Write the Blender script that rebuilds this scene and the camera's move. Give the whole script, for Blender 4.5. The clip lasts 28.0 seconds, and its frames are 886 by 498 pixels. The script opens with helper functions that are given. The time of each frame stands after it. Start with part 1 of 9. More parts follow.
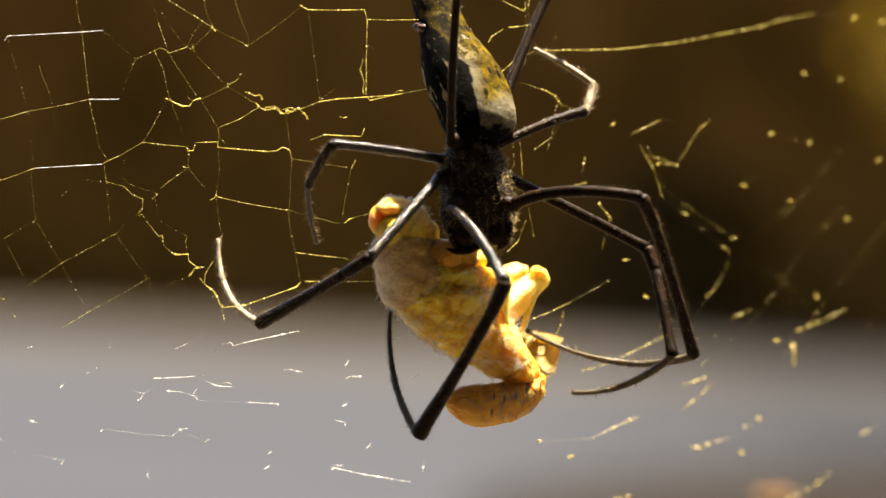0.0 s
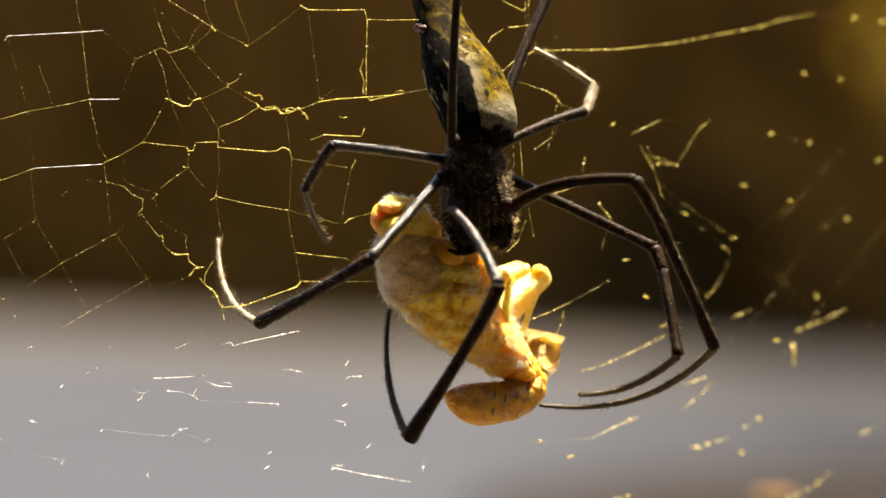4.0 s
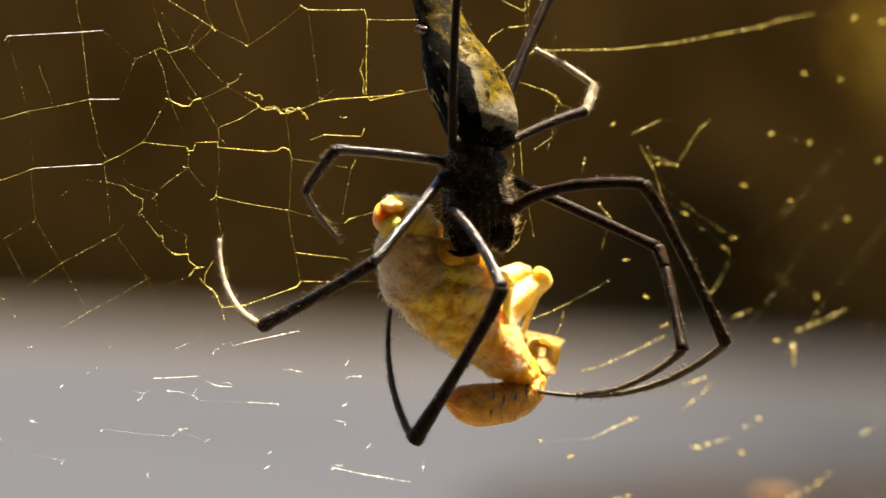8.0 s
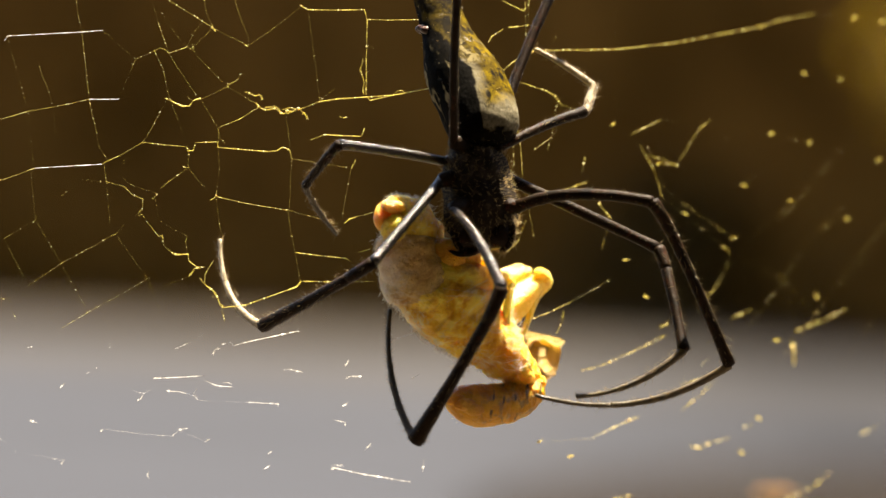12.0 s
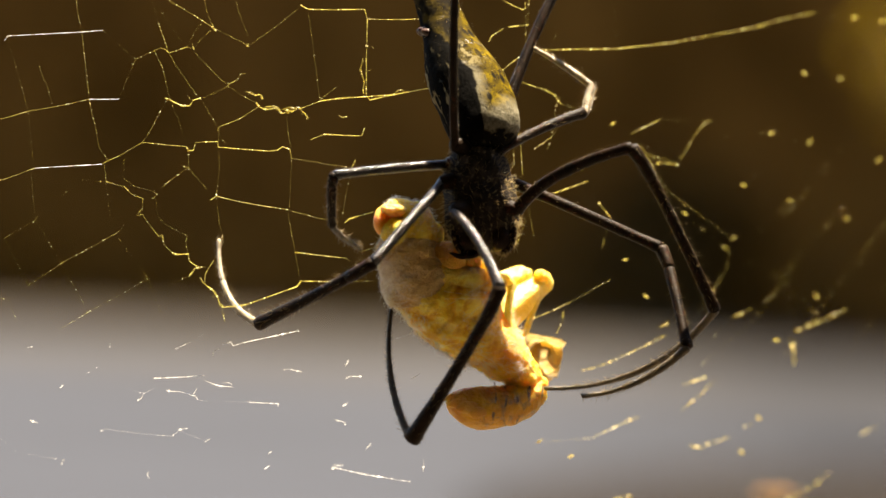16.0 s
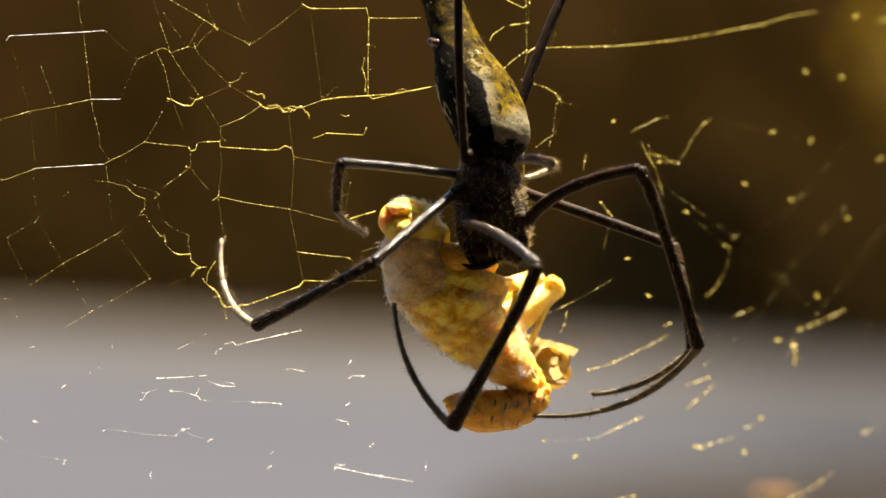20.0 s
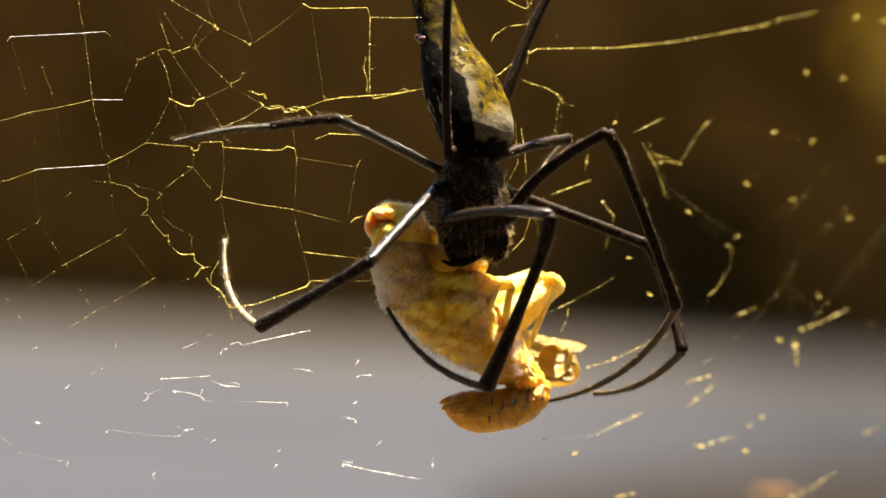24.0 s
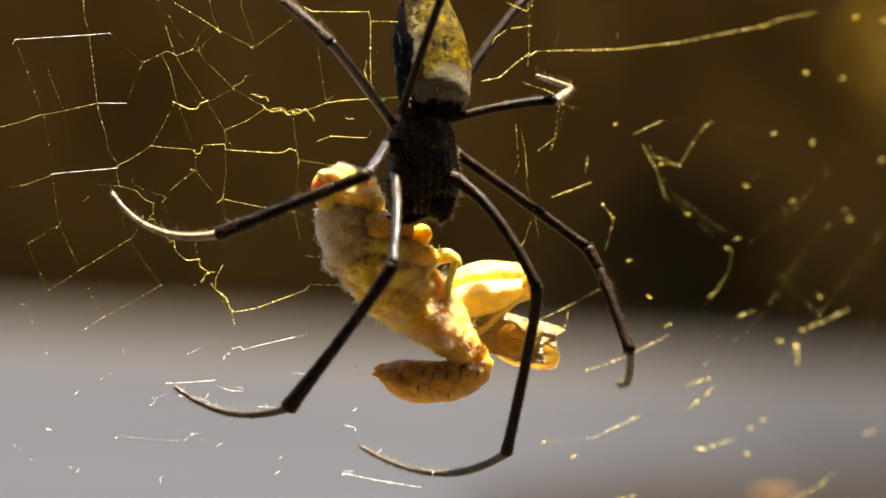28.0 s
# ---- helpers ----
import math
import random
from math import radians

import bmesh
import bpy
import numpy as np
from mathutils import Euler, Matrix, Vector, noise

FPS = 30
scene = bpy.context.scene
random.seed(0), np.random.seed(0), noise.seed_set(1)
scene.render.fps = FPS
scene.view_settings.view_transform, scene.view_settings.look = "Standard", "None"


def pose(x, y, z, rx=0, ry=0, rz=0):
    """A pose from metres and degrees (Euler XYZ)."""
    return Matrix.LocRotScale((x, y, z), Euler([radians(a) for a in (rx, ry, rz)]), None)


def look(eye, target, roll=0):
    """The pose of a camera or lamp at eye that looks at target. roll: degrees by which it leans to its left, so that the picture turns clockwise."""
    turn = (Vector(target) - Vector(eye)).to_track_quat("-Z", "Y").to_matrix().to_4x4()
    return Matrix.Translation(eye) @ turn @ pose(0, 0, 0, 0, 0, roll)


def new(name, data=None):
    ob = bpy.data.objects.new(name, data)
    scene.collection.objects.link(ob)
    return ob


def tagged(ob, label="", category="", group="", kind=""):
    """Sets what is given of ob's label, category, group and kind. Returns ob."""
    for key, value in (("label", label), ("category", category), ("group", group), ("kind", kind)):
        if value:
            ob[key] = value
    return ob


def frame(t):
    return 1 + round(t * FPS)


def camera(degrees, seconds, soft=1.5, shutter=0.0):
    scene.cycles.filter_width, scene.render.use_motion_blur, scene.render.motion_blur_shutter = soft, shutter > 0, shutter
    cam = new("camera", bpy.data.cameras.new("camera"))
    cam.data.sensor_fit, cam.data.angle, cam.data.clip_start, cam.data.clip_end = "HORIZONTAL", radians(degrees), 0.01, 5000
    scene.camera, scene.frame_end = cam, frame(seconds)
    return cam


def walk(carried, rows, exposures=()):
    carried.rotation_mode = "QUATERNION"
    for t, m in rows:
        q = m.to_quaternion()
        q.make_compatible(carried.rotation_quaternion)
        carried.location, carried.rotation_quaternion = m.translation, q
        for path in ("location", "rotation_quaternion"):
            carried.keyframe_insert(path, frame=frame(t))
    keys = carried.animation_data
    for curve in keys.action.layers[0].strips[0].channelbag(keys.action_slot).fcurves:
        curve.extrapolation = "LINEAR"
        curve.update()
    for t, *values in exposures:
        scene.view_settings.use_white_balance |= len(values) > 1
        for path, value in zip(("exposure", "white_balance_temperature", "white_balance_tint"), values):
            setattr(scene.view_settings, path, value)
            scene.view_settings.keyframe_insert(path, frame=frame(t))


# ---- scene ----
EYE_HEIGHT = 0.6
U = 0.13 / 1568          # modelling unit for small things, about a twelfth of a millimetre
cam = camera(11.42, 28.0, soft=1.5, shutter=0.4)
cam.data.dof.use_dof = True
cam.data.dof.focus_distance = 0.652
cam.data.dof.aperture_fstop = 13.0
STAND = look((0, -0.65, EYE_HEIGHT), (0, 0, EYE_HEIGHT))
walk(cam, [(0, STAND), (28, STAND)], exposures=[(0, 2.79, 7500, 10), (28, 2.79, 7500, 10)])

# ---- light ----
SUN = Vector((0.22, 0.18, 0.95)).normalized()
world = bpy.data.worlds.new("sky")
scene.world = world
world.use_nodes = True
sky = world.node_tree.nodes.new("ShaderNodeTexSky")
sky.sky_type, sky.sun_disc = "NISHITA", False
sky.sun_elevation, sky.sun_rotation = math.asin(SUN.z), math.atan2(SUN.x, SUN.y)
world.node_tree.links.new(sky.outputs[0], world.node_tree.nodes["Background"].inputs[0])
world.node_tree.nodes["Background"].inputs[1].default_value = 0.05
lamp = bpy.data.lights.new("sun", "SUN")
lamp.energy, lamp.angle, lamp.color = 5.0, radians(0.5), (1.0, 0.92, 0.80)
sun = new("sun", lamp)
sun.matrix_world = look(SUN * 20, (0, 0, 0))


# ---- materials ----
def material(name, rough=0.5, metal=0.0):
    m = bpy.data.materials.new(name)
    m.use_nodes = True
    n = m.node_tree.nodes["Principled BSDF"]
    n.inputs["Roughness"].default_value, n.inputs["Metallic"].default_value = rough, metal
    return m, m.node_tree, n


def node(tree, kind, **values):
    n = tree.nodes.new("ShaderNode" + kind)
    for key, value in values.items():
        n.inputs[key].default_value = value
    return n


def coords(tree, scale, which="Object"):
    place = tree.nodes.new("ShaderNodeTexCoord")
    m = node(tree, "Mapping", Scale=(scale, scale, scale) if isinstance(scale, (int, float)) else scale)
    tree.links.new(place.outputs[which], m.inputs["Vector"])
    return m.outputs[0]


def noise_of(tree, vector, scale, detail=4.0, rough=0.55):
    n = node(tree, "TexNoise", Scale=scale, Detail=detail, Roughness=rough)
    tree.links.new(vector, n.inputs["Vector"])
    return n.outputs["Fac"]


def ramp(tree, value, stops):
    r = tree.nodes.new("ShaderNodeValToRGB")
    while len(r.color_ramp.elements) < len(stops):
        r.color_ramp.elements.new(0.5)
    for e, (at, colour) in zip(r.color_ramp.elements, stops):
        e.position, e.color = at, (*colour, 1) if len(colour) == 3 else colour
    tree.links.new(value, r.inputs["Fac"])
    return r.outputs["Color"]


def mixed(tree, fac, a, b, blend="MIX"):
    n = tree.nodes.new("ShaderNodeMix")
    n.data_type, n.blend_type = "RGBA", blend
    for socket, value in ((n.inputs[0], fac), (n.inputs[6], a), (n.inputs[7], b)):
        if isinstance(value, bpy.types.NodeSocket):
            tree.links.new(value, socket)
        elif isinstance(value, (int, float)):
            socket.default_value = value
        else:
            socket.default_value = (*value, 1)
    return n.outputs[2]


def maths(tree, op, a, b=0.0):
    n = tree.nodes.new("ShaderNodeMath")
    n.operation = op
    for socket, value in zip(n.inputs, (a, b)):
        if isinstance(value, bpy.types.NodeSocket):
            tree.links.new(value, socket)
        else:
            socket.default_value = value
    return n.outputs[0]


def bump(tree, shader, height, distance, strength=1.0):
    b = node(tree, "Bump", Strength=strength, Distance=distance)
    tree.links.new(height, b.inputs["Height"])
    tree.links.new(b.outputs[0], shader.inputs["Normal"])


def grained(name, low, high, scale, rough=0.5, relief=0.0, detail=5.0, spots=None):
    """A surface whose colour wanders between two colours, with fine relief."""
    m, tree, shader = material(name, rough)
    v = coords(tree, 1.0)
    broad = noise_of(tree, v, scale, detail)
    fine = noise_of(tree, v, scale * 7.3, 3.0)
    colour = ramp(tree, broad, [(0.32, low), (0.68, high)])
    colour = mixed(tree, ramp(tree, fine, [(0.3, (0.25,) * 3), (0.7, (0.0,) * 3)]), colour, low)
    if spots:
        colour = mixed(tree, ramp(tree, noise_of(tree, v, scale * 2.1, 2.0), [(0.60, (0, 0, 0)), (0.70, (1, 1, 1))]), colour, spots)
    tree.links.new(colour, shader.inputs["Base Color"])
    if relief:
        bump(tree, shader, fine, relief)
    return m


def lit_through(m, colour, amount):
    """Lets a share of the light pass through a thin or fleshy material."""
    tree = m.node_tree
    shader, out = tree.nodes["Principled BSDF"], tree.nodes["Material Output"]
    thin = node(tree, "BsdfTranslucent", Color=(*colour, 1))
    if shader.inputs["Base Color"].links:
        own = shader.inputs["Base Color"].links[0].from_socket
        tree.links.new(mixed(tree, 0.6, colour, own), thin.inputs["Color"])
    join = node(tree, "MixShader", Fac=amount)
    tree.links.new(shader.outputs[0], join.inputs[1])
    tree.links.new(thin.outputs[0], join.inputs[2])
    tree.links.new(join.outputs[0], out.inputs["Surface"])
    return m


def fleshy(m, weight, radius):
    n = m.node_tree.nodes["Principled BSDF"]
    n.inputs["Subsurface Weight"].default_value = weight
    n.inputs["Subsurface Radius"].default_value = radius
    n.inputs["Subsurface Scale"].default_value = 1.0
    return m




def silk_material(name, low, high, glow):
    """Silk: clear in places, its glints painted as patches of denser colour."""
    m = lit_through(grained(name, low, high, 900, 0.25), glow, 0.5)
    tree = m.node_tree
    out = tree.nodes["Material Output"]
    solid = out.inputs["Surface"].links[0].from_socket
    v = coords(tree, 1.0)
    glint = ramp(tree, noise_of(tree, v, 650, 3.0, 0.6), [(0.40, (0.88, 0.88, 0.88)), (0.68, (0.15, 0.15, 0.15))])
    clear = tree.nodes.new("ShaderNodeBsdfTransparent")
    join = tree.nodes.new("ShaderNodeMixShader")
    tree.links.new(glint, join.inputs[0])
    tree.links.new(solid, join.inputs[1])
    tree.links.new(clear.outputs[0], join.inputs[2])
    tree.links.new(join.outputs[0], out.inputs["Surface"])
    return m


SILK = silk_material("golden_silk", (0.60, 0.46, 0.05), (0.90, 0.80, 0.30), (0.84, 0.70, 0.13))
PALE_SILK = silk_material("pale_silk", (0.80, 0.78, 0.70), (0.94, 0.93, 0.90), (0.90, 0.88, 0.82))
BEAD = lit_through(grained("pale_bead", (0.80, 0.68, 0.30), (0.95, 0.89, 0.62), 900, 0.15), (0.92, 0.82, 0.48), 0.5)
CUTICLE = grained("black_brown_cuticle", (0.004, 0.0022, 0.0008), (0.022, 0.011, 0.0036), 500, 0.40, 0.00012, spots=(0.04, 0.012, 0.005))
SATIN = grained("satin_cuticle", (0.005, 0.003, 0.001), (0.026, 0.015, 0.005), 500, 0.22, 0.0002, spots=(0.04, 0.013, 0.005))
GLOSSY = grained("glossy_cuticle", (0.005, 0.0032, 0.0011), (0.022, 0.014, 0.005), 500, 0.22, 0.00022, spots=(0.04, 0.014, 0.006))
SHANK = grained("brown_cuticle", (0.022, 0.014, 0.004), (0.13, 0.088, 0.027), 600, 0.36, 0.0002)
# paler shank; on leg c the tone paints its sunlit white
PALE_SHANK = grained("pale_gold_cuticle", (0.16, 0.12, 0.06), (0.46, 0.38, 0.24), 600, 0.36, 0.0002)
DARK_SHANK = grained("dark_brown_cuticle", (0.010, 0.0065, 0.002), (0.075, 0.050, 0.016), 600, 0.34, 0.0002)
SPINNERET = grained("dark_red_cuticle", (0.02, 0.006, 0.003), (0.07, 0.022, 0.010), 600, 0.4, 0.00004)
COXA = grained("reddish_cuticle", (0.05, 0.014, 0.008), (0.13, 0.045, 0.02), 600, 0.35, 0.00004)
CARAPACE = grained("dark_felted_carapace", (0.006, 0.0034, 0.0012), (0.026, 0.016, 0.007), 420, 0.6, 0.0003, spots=(0.05, 0.038, 0.022))
BRISTLE = lit_through(grained("pale_bristle", (0.07, 0.045, 0.018), (0.34, 0.24, 0.10), 900, 0.35), (0.6, 0.45, 0.2), 0.3)
DARK_HAIR = grained("dark_hair", (0.004, 0.0024, 0.0009), (0.022, 0.0125, 0.0042), 900, 0.35)
FELT = grained("mottled_grey_felt", (0.005, 0.0035, 0.002), (0.07, 0.055, 0.038), 420, 0.8, 0.0004, spots=(0.14, 0.115, 0.085))
FUZZ = lit_through(grained("golden_fuzz", (0.35, 0.25, 0.10), (0.6, 0.48, 0.25), 900, 0.4), (0.7, 0.55, 0.25), 0.4)


def flesh_material(name, low, middle, high, pale, flank_from, depth=0.75):
    """Moist flesh, paler along one flank (silk, and painted shade on the collar), with brown specks and creases."""
    m, tree, shader = material(name, 0.40)
    v = coords(tree, 0.01 / U)
    broad, mid, fine = noise_of(tree, v, 1.6, 4.0), noise_of(tree, v, 5.0, 5.0, 0.65), noise_of(tree, v, 17.0, 4.0, 0.7)
    colour = ramp(tree, mid, [(0.38, low), (0.50, middle), (0.64, high)])
    colour = mixed(tree, ramp(tree, broad, [(0.46, (0, 0, 0)), (0.64, (0.75, 0.75, 0.75))]), colour, high)
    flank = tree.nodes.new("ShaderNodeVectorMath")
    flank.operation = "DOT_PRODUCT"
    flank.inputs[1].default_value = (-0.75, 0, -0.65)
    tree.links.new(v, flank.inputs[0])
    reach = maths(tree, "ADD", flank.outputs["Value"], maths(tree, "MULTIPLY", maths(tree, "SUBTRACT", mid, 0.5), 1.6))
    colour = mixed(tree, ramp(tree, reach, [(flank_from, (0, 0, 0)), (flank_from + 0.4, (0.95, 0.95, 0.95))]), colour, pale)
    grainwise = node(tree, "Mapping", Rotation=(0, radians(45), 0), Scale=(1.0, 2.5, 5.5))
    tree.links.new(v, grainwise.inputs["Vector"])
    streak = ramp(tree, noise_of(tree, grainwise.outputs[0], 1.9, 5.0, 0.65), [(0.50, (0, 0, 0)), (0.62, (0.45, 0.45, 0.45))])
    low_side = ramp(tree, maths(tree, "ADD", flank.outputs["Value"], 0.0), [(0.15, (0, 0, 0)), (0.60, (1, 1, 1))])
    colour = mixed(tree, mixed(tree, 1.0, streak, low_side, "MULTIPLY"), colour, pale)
    colour = mixed(tree, ramp(tree, noise_of(tree, grainwise.outputs[0], 2.6, 5.0, 0.7), [(0.56, (0, 0, 0)), (0.70, (0.45, 0.45, 0.45))]), colour, low)
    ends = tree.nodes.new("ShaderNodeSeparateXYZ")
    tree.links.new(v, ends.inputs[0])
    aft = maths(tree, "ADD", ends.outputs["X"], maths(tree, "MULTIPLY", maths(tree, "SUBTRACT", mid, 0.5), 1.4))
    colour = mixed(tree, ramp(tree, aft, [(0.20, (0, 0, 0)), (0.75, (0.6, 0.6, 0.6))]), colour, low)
    blot = noise_of(tree, v, 2.7, 4.0, 0.6)
    colour = mixed(tree, ramp(tree, blot, [(0.58, (0, 0, 0)), (0.70, (0.22, 0.22, 0.22))]), colour, pale)
    colour = mixed(tree, ramp(tree, blot, [(0.32, (0.5, 0.5, 0.5)), (0.43, (0, 0, 0))]), colour, low)
    neck = tree.nodes.new("ShaderNodeVectorMath")
    neck.operation = "DISTANCE"
    neck.inputs[1].default_value = (-1.45, -0.9, 0.75)
    tree.links.new(v, neck.inputs[0])
    reach = maths(tree, "ADD", neck.outputs["Value"], maths(tree, "MULTIPLY", maths(tree, "SUBTRACT", mid, 0.5), 0.9))
    colour = mixed(tree, ramp(tree, reach, [(0.20, (0.55, 0.55, 0.55)), (0.55, (0, 0, 0))]), colour, pale)
    lengthwise = node(tree, "Mapping", Rotation=(0, radians(-41), 0))
    tree.links.new(v, lengthwise.inputs["Vector"])
    folds = node(tree, "TexWave", Scale=0.8, Distortion=3.5, Detail=3.0)
    tree.links.new(lengthwise.outputs[0], folds.inputs["Vector"])
    colour = mixed(tree, mixed(tree, 1.0, ramp(tree, folds.outputs["Fac"], [(0.86, (0, 0, 0)), (0.99, (0.32, 0.32, 0.32))]), ramp(tree, broad, [(0.40, (0, 0, 0)), (0.56, (1, 1, 1))]), "MULTIPLY"), colour, (0.36, 0.13, 0.012))
    colour = mixed(tree, ramp(tree, fine, [(0.72, (0, 0, 0)), (0.80, (0.35, 0.35, 0.35))]), colour, (0.26, 0.12, 0.03))
    tree.links.new(colour, shader.inputs["Base Color"])
    height = maths(tree, "ADD", maths(tree, "MULTIPLY", mid, 1.0), maths(tree, "MULTIPLY", fine, 0.3))
    bump(tree, shader, height, 0.0014)
    shader.inputs["Specular IOR Level"].default_value = 0.45
    damp = ramp(tree, mid, [(0.40, (0.30, 0.30, 0.30)), (0.62, (0.52, 0.52, 0.52))])
    tree.links.new(damp, shader.inputs["Roughness"])
    return fleshy(m, depth, (0.0034, 0.0030, 0.0007))


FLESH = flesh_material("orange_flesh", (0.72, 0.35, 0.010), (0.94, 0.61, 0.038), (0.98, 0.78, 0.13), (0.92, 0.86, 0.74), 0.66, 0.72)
# its grey pale tone paints the shaded lower left of the collar
CREAM = flesh_material("cream_shell", (0.40, 0.21, 0.05), (0.58, 0.35, 0.09), (0.76, 0.53, 0.20), (0.74, 0.69, 0.60), 0.66, 0.62)
GLOW_EYE = fleshy(grained("orange_eye", (0.78, 0.30, 0.006), (0.92, 0.52, 0.03), 500, 0.3, 0.0004), 0.8, (0.0030, 0.0022, 0.0006))
YELLOW = fleshy(lit_through(grained("yellow_limb", (0.72, 0.51, 0.07), (0.93, 0.80, 0.34), 300, 0.24, 0.0004), (0.95, 0.76, 0.24), 0.25), 0.6, (0.0020, 0.0020, 0.0006))
RUST = fleshy(grained("rust_lump", (0.68, 0.28, 0.008), (0.90, 0.53, 0.04), 420, 0.4, 0.0006), 0.5, (0.0018, 0.0011, 0.0003))
WISP = lit_through(grained("white_wisp", (0.75, 0.72, 0.66), (0.95, 0.93, 0.87), 900, 0.5), (0.95, 0.93, 0.86), 0.55)
DARK_EYE = grained("dark_eye", (0.02, 0.012, 0.008), (0.06, 0.03, 0.015), 900, 0.2)


def abdomen_material():
    """Yellow back with black dots, a cream rim and foot, a painted shoulder gleam, and a black flank with cream
    streaks.
    """
    m, tree, shader = material("patterned_abdomen", 0.42)
    v = coords(tree, 0.01 / U)
    split = tree.nodes.new("ShaderNodeSeparateXYZ")
    tree.links.new(v, split.inputs[0])
    wander = maths(tree, "SUBTRACT", noise_of(tree, v, 2.2, 3.0), 0.5)
    z = maths(tree, "ADD", split.outputs["Z"], maths(tree, "MULTIPLY", wander, 0.5))
    arch = maths(tree, "MULTIPLY", maths(tree, "ABSOLUTE", maths(tree, "SUBTRACT", split.outputs["Z"], 0.95)), 0.22)
    x = maths(tree, "ADD", maths(tree, "ADD", split.outputs["X"], arch), maths(tree, "MULTIPLY", wander, 0.35))
    speck = noise_of(tree, v, 9.0, 4.0, 0.7)
    yellow = ramp(tree, noise_of(tree, v, 4.0, 5.0), [(0.3, (0.018, 0.011, 0.0002)), (0.50, (0.058, 0.038, 0.0003)), (0.72, (0.165, 0.112, 0.0005))])
    dots = node(tree, "TexVoronoi", Scale=4.0)
    tree.links.new(coords(tree, (0.01 / U, 0.01 / U, 0.0055 / U)), dots.inputs["Vector"])
    yellow = mixed(tree, ramp(tree, dots.outputs["Distance"], [(0.22, (0.95, 0.95, 0.95)), (0.30, (0, 0, 0))]), yellow, (0.0025, 0.0016, 0.0004))
    yellow = mixed(tree, ramp(tree, speck, [(0.53, (0, 0, 0)), (0.62, (0.9, 0.9, 0.9))]), yellow, (0.008, 0.005, 0.0008))
    cream = ramp(tree, speck, [(0.3, (0.085, 0.072, 0.042)), (0.7, (0.23, 0.205, 0.14))])
    band = ramp(tree, maths(tree, "MULTIPLY", z, 0.25), [(0.085, (1, 1, 1)), (0.15, (0, 0, 0))])
    bright = mixed(tree, band, yellow, cream)
    rim = ramp(tree, maths(tree, "ADD", maths(tree, "MULTIPLY", x, 0.5), 0.5), [(0.555, (0.9, 0.9, 0.9)), (0.59, (0.55, 0.55, 0.55)), (0.65, (0, 0, 0))])
    bright = mixed(tree, rim, bright, cream)
    foot = ramp(tree, maths(tree, "MULTIPLY", z, 0.25), [(0.0, (1, 1, 1)), (0.02, (0, 0, 0))])
    bright = mixed(tree, foot, bright, (0.0025, 0.0019, 0.001))
    streak = noise_of(tree, coords(tree, (0.050 / U, 0.050 / U, 0.016 / U)), 1.0, 3.0)
    dark = ramp(tree, streak, [(0.52, (0.0018, 0.0013, 0.0006)), (0.58, (0.24, 0.20, 0.11))])
    ink = ramp(tree, maths(tree, "ADD", maths(tree, "MULTIPLY", x, 0.5), 0.5), [(0.38, (0, 0, 0)), (0.42, (1, 1, 1))])
    dark = mixed(tree, ink, dark, (0.0018, 0.0013, 0.0006))
    side = ramp(tree, maths(tree, "ADD", maths(tree, "MULTIPLY", x, 0.5), 0.5), [(0.535, (0, 0, 0)), (0.555, (1, 1, 1))])
    colour = mixed(tree, side, dark, bright)
    margin = ramp(tree, maths(tree, "ADD", maths(tree, "MULTIPLY", split.outputs["X"], 0.5), 0.5), [(0.56, (1, 1, 1)), (0.68, (0.25, 0.25, 0.25))])
    top = mixed(tree, 1.0, ramp(tree, maths(tree, "MULTIPLY", z, 0.25), [(0.27, (0, 0, 0)), (0.41, (0.94, 0.94, 0.94))]), margin, "MULTIPLY")
    patch = ramp(tree, noise_of(tree, v, 3.0, 4.0), [(0.46, (0.004, 0.0025, 0.0006)), (0.64, (0.060, 0.040, 0.001))])
    colour = mixed(tree, top, colour, mixed(tree, side, dark, patch))
    # sun gleam on the upper back, painted as pale spots
    shoulder_gleam = maths(tree, "SUBTRACT", 1.0, maths(tree, "MULTIPLY", maths(tree, "ABSOLUTE", maths(tree, "SUBTRACT", z, 1.6)), 2.4))
    pale = mixed(tree, 1.0, ramp(tree, shoulder_gleam, [(0.1, (0, 0, 0)), (0.5, (1, 1, 1))]), ramp(tree, noise_of(tree, v, 4.5, 4.0, 0.65), [(0.50, (0, 0, 0)), (0.58, (0.9, 0.9, 0.9))]), "MULTIPLY")
    colour = mixed(tree, mixed(tree, 1.0, mixed(tree, 1.0, pale, side, "MULTIPLY"), margin, "MULTIPLY"), colour, (0.16, 0.13, 0.06))
    wrinkle = ramp(tree, noise_of(tree, coords(tree, (0.09 / U, 0.09 / U, 0.045 / U)), 1.0, 4.0, 0.7), [(0.56, (0, 0, 0)), (0.64, (0.8, 0.8, 0.8))])
    colour = mixed(tree, wrinkle, colour, (0.006, 0.004, 0.001))
    tree.links.new(colour, shader.inputs["Base Color"])
    wet = ramp(tree, noise_of(tree, v, 6.0, 2.0), [(0.68, (0.78, 0.78, 0.78)), (0.74, (0.30, 0.30, 0.30))])
    tree.links.new(wet, shader.inputs["Roughness"])
    gloss = ramp(tree, noise_of(tree, v, 6.0, 2.0), [(0.68, (0.03, 0.03, 0.03)), (0.74, (0.20, 0.20, 0.20))])
    tree.links.new(gloss, shader.inputs["Specular IOR Level"])
    bump(tree, shader, speck, 0.00013)
    return m


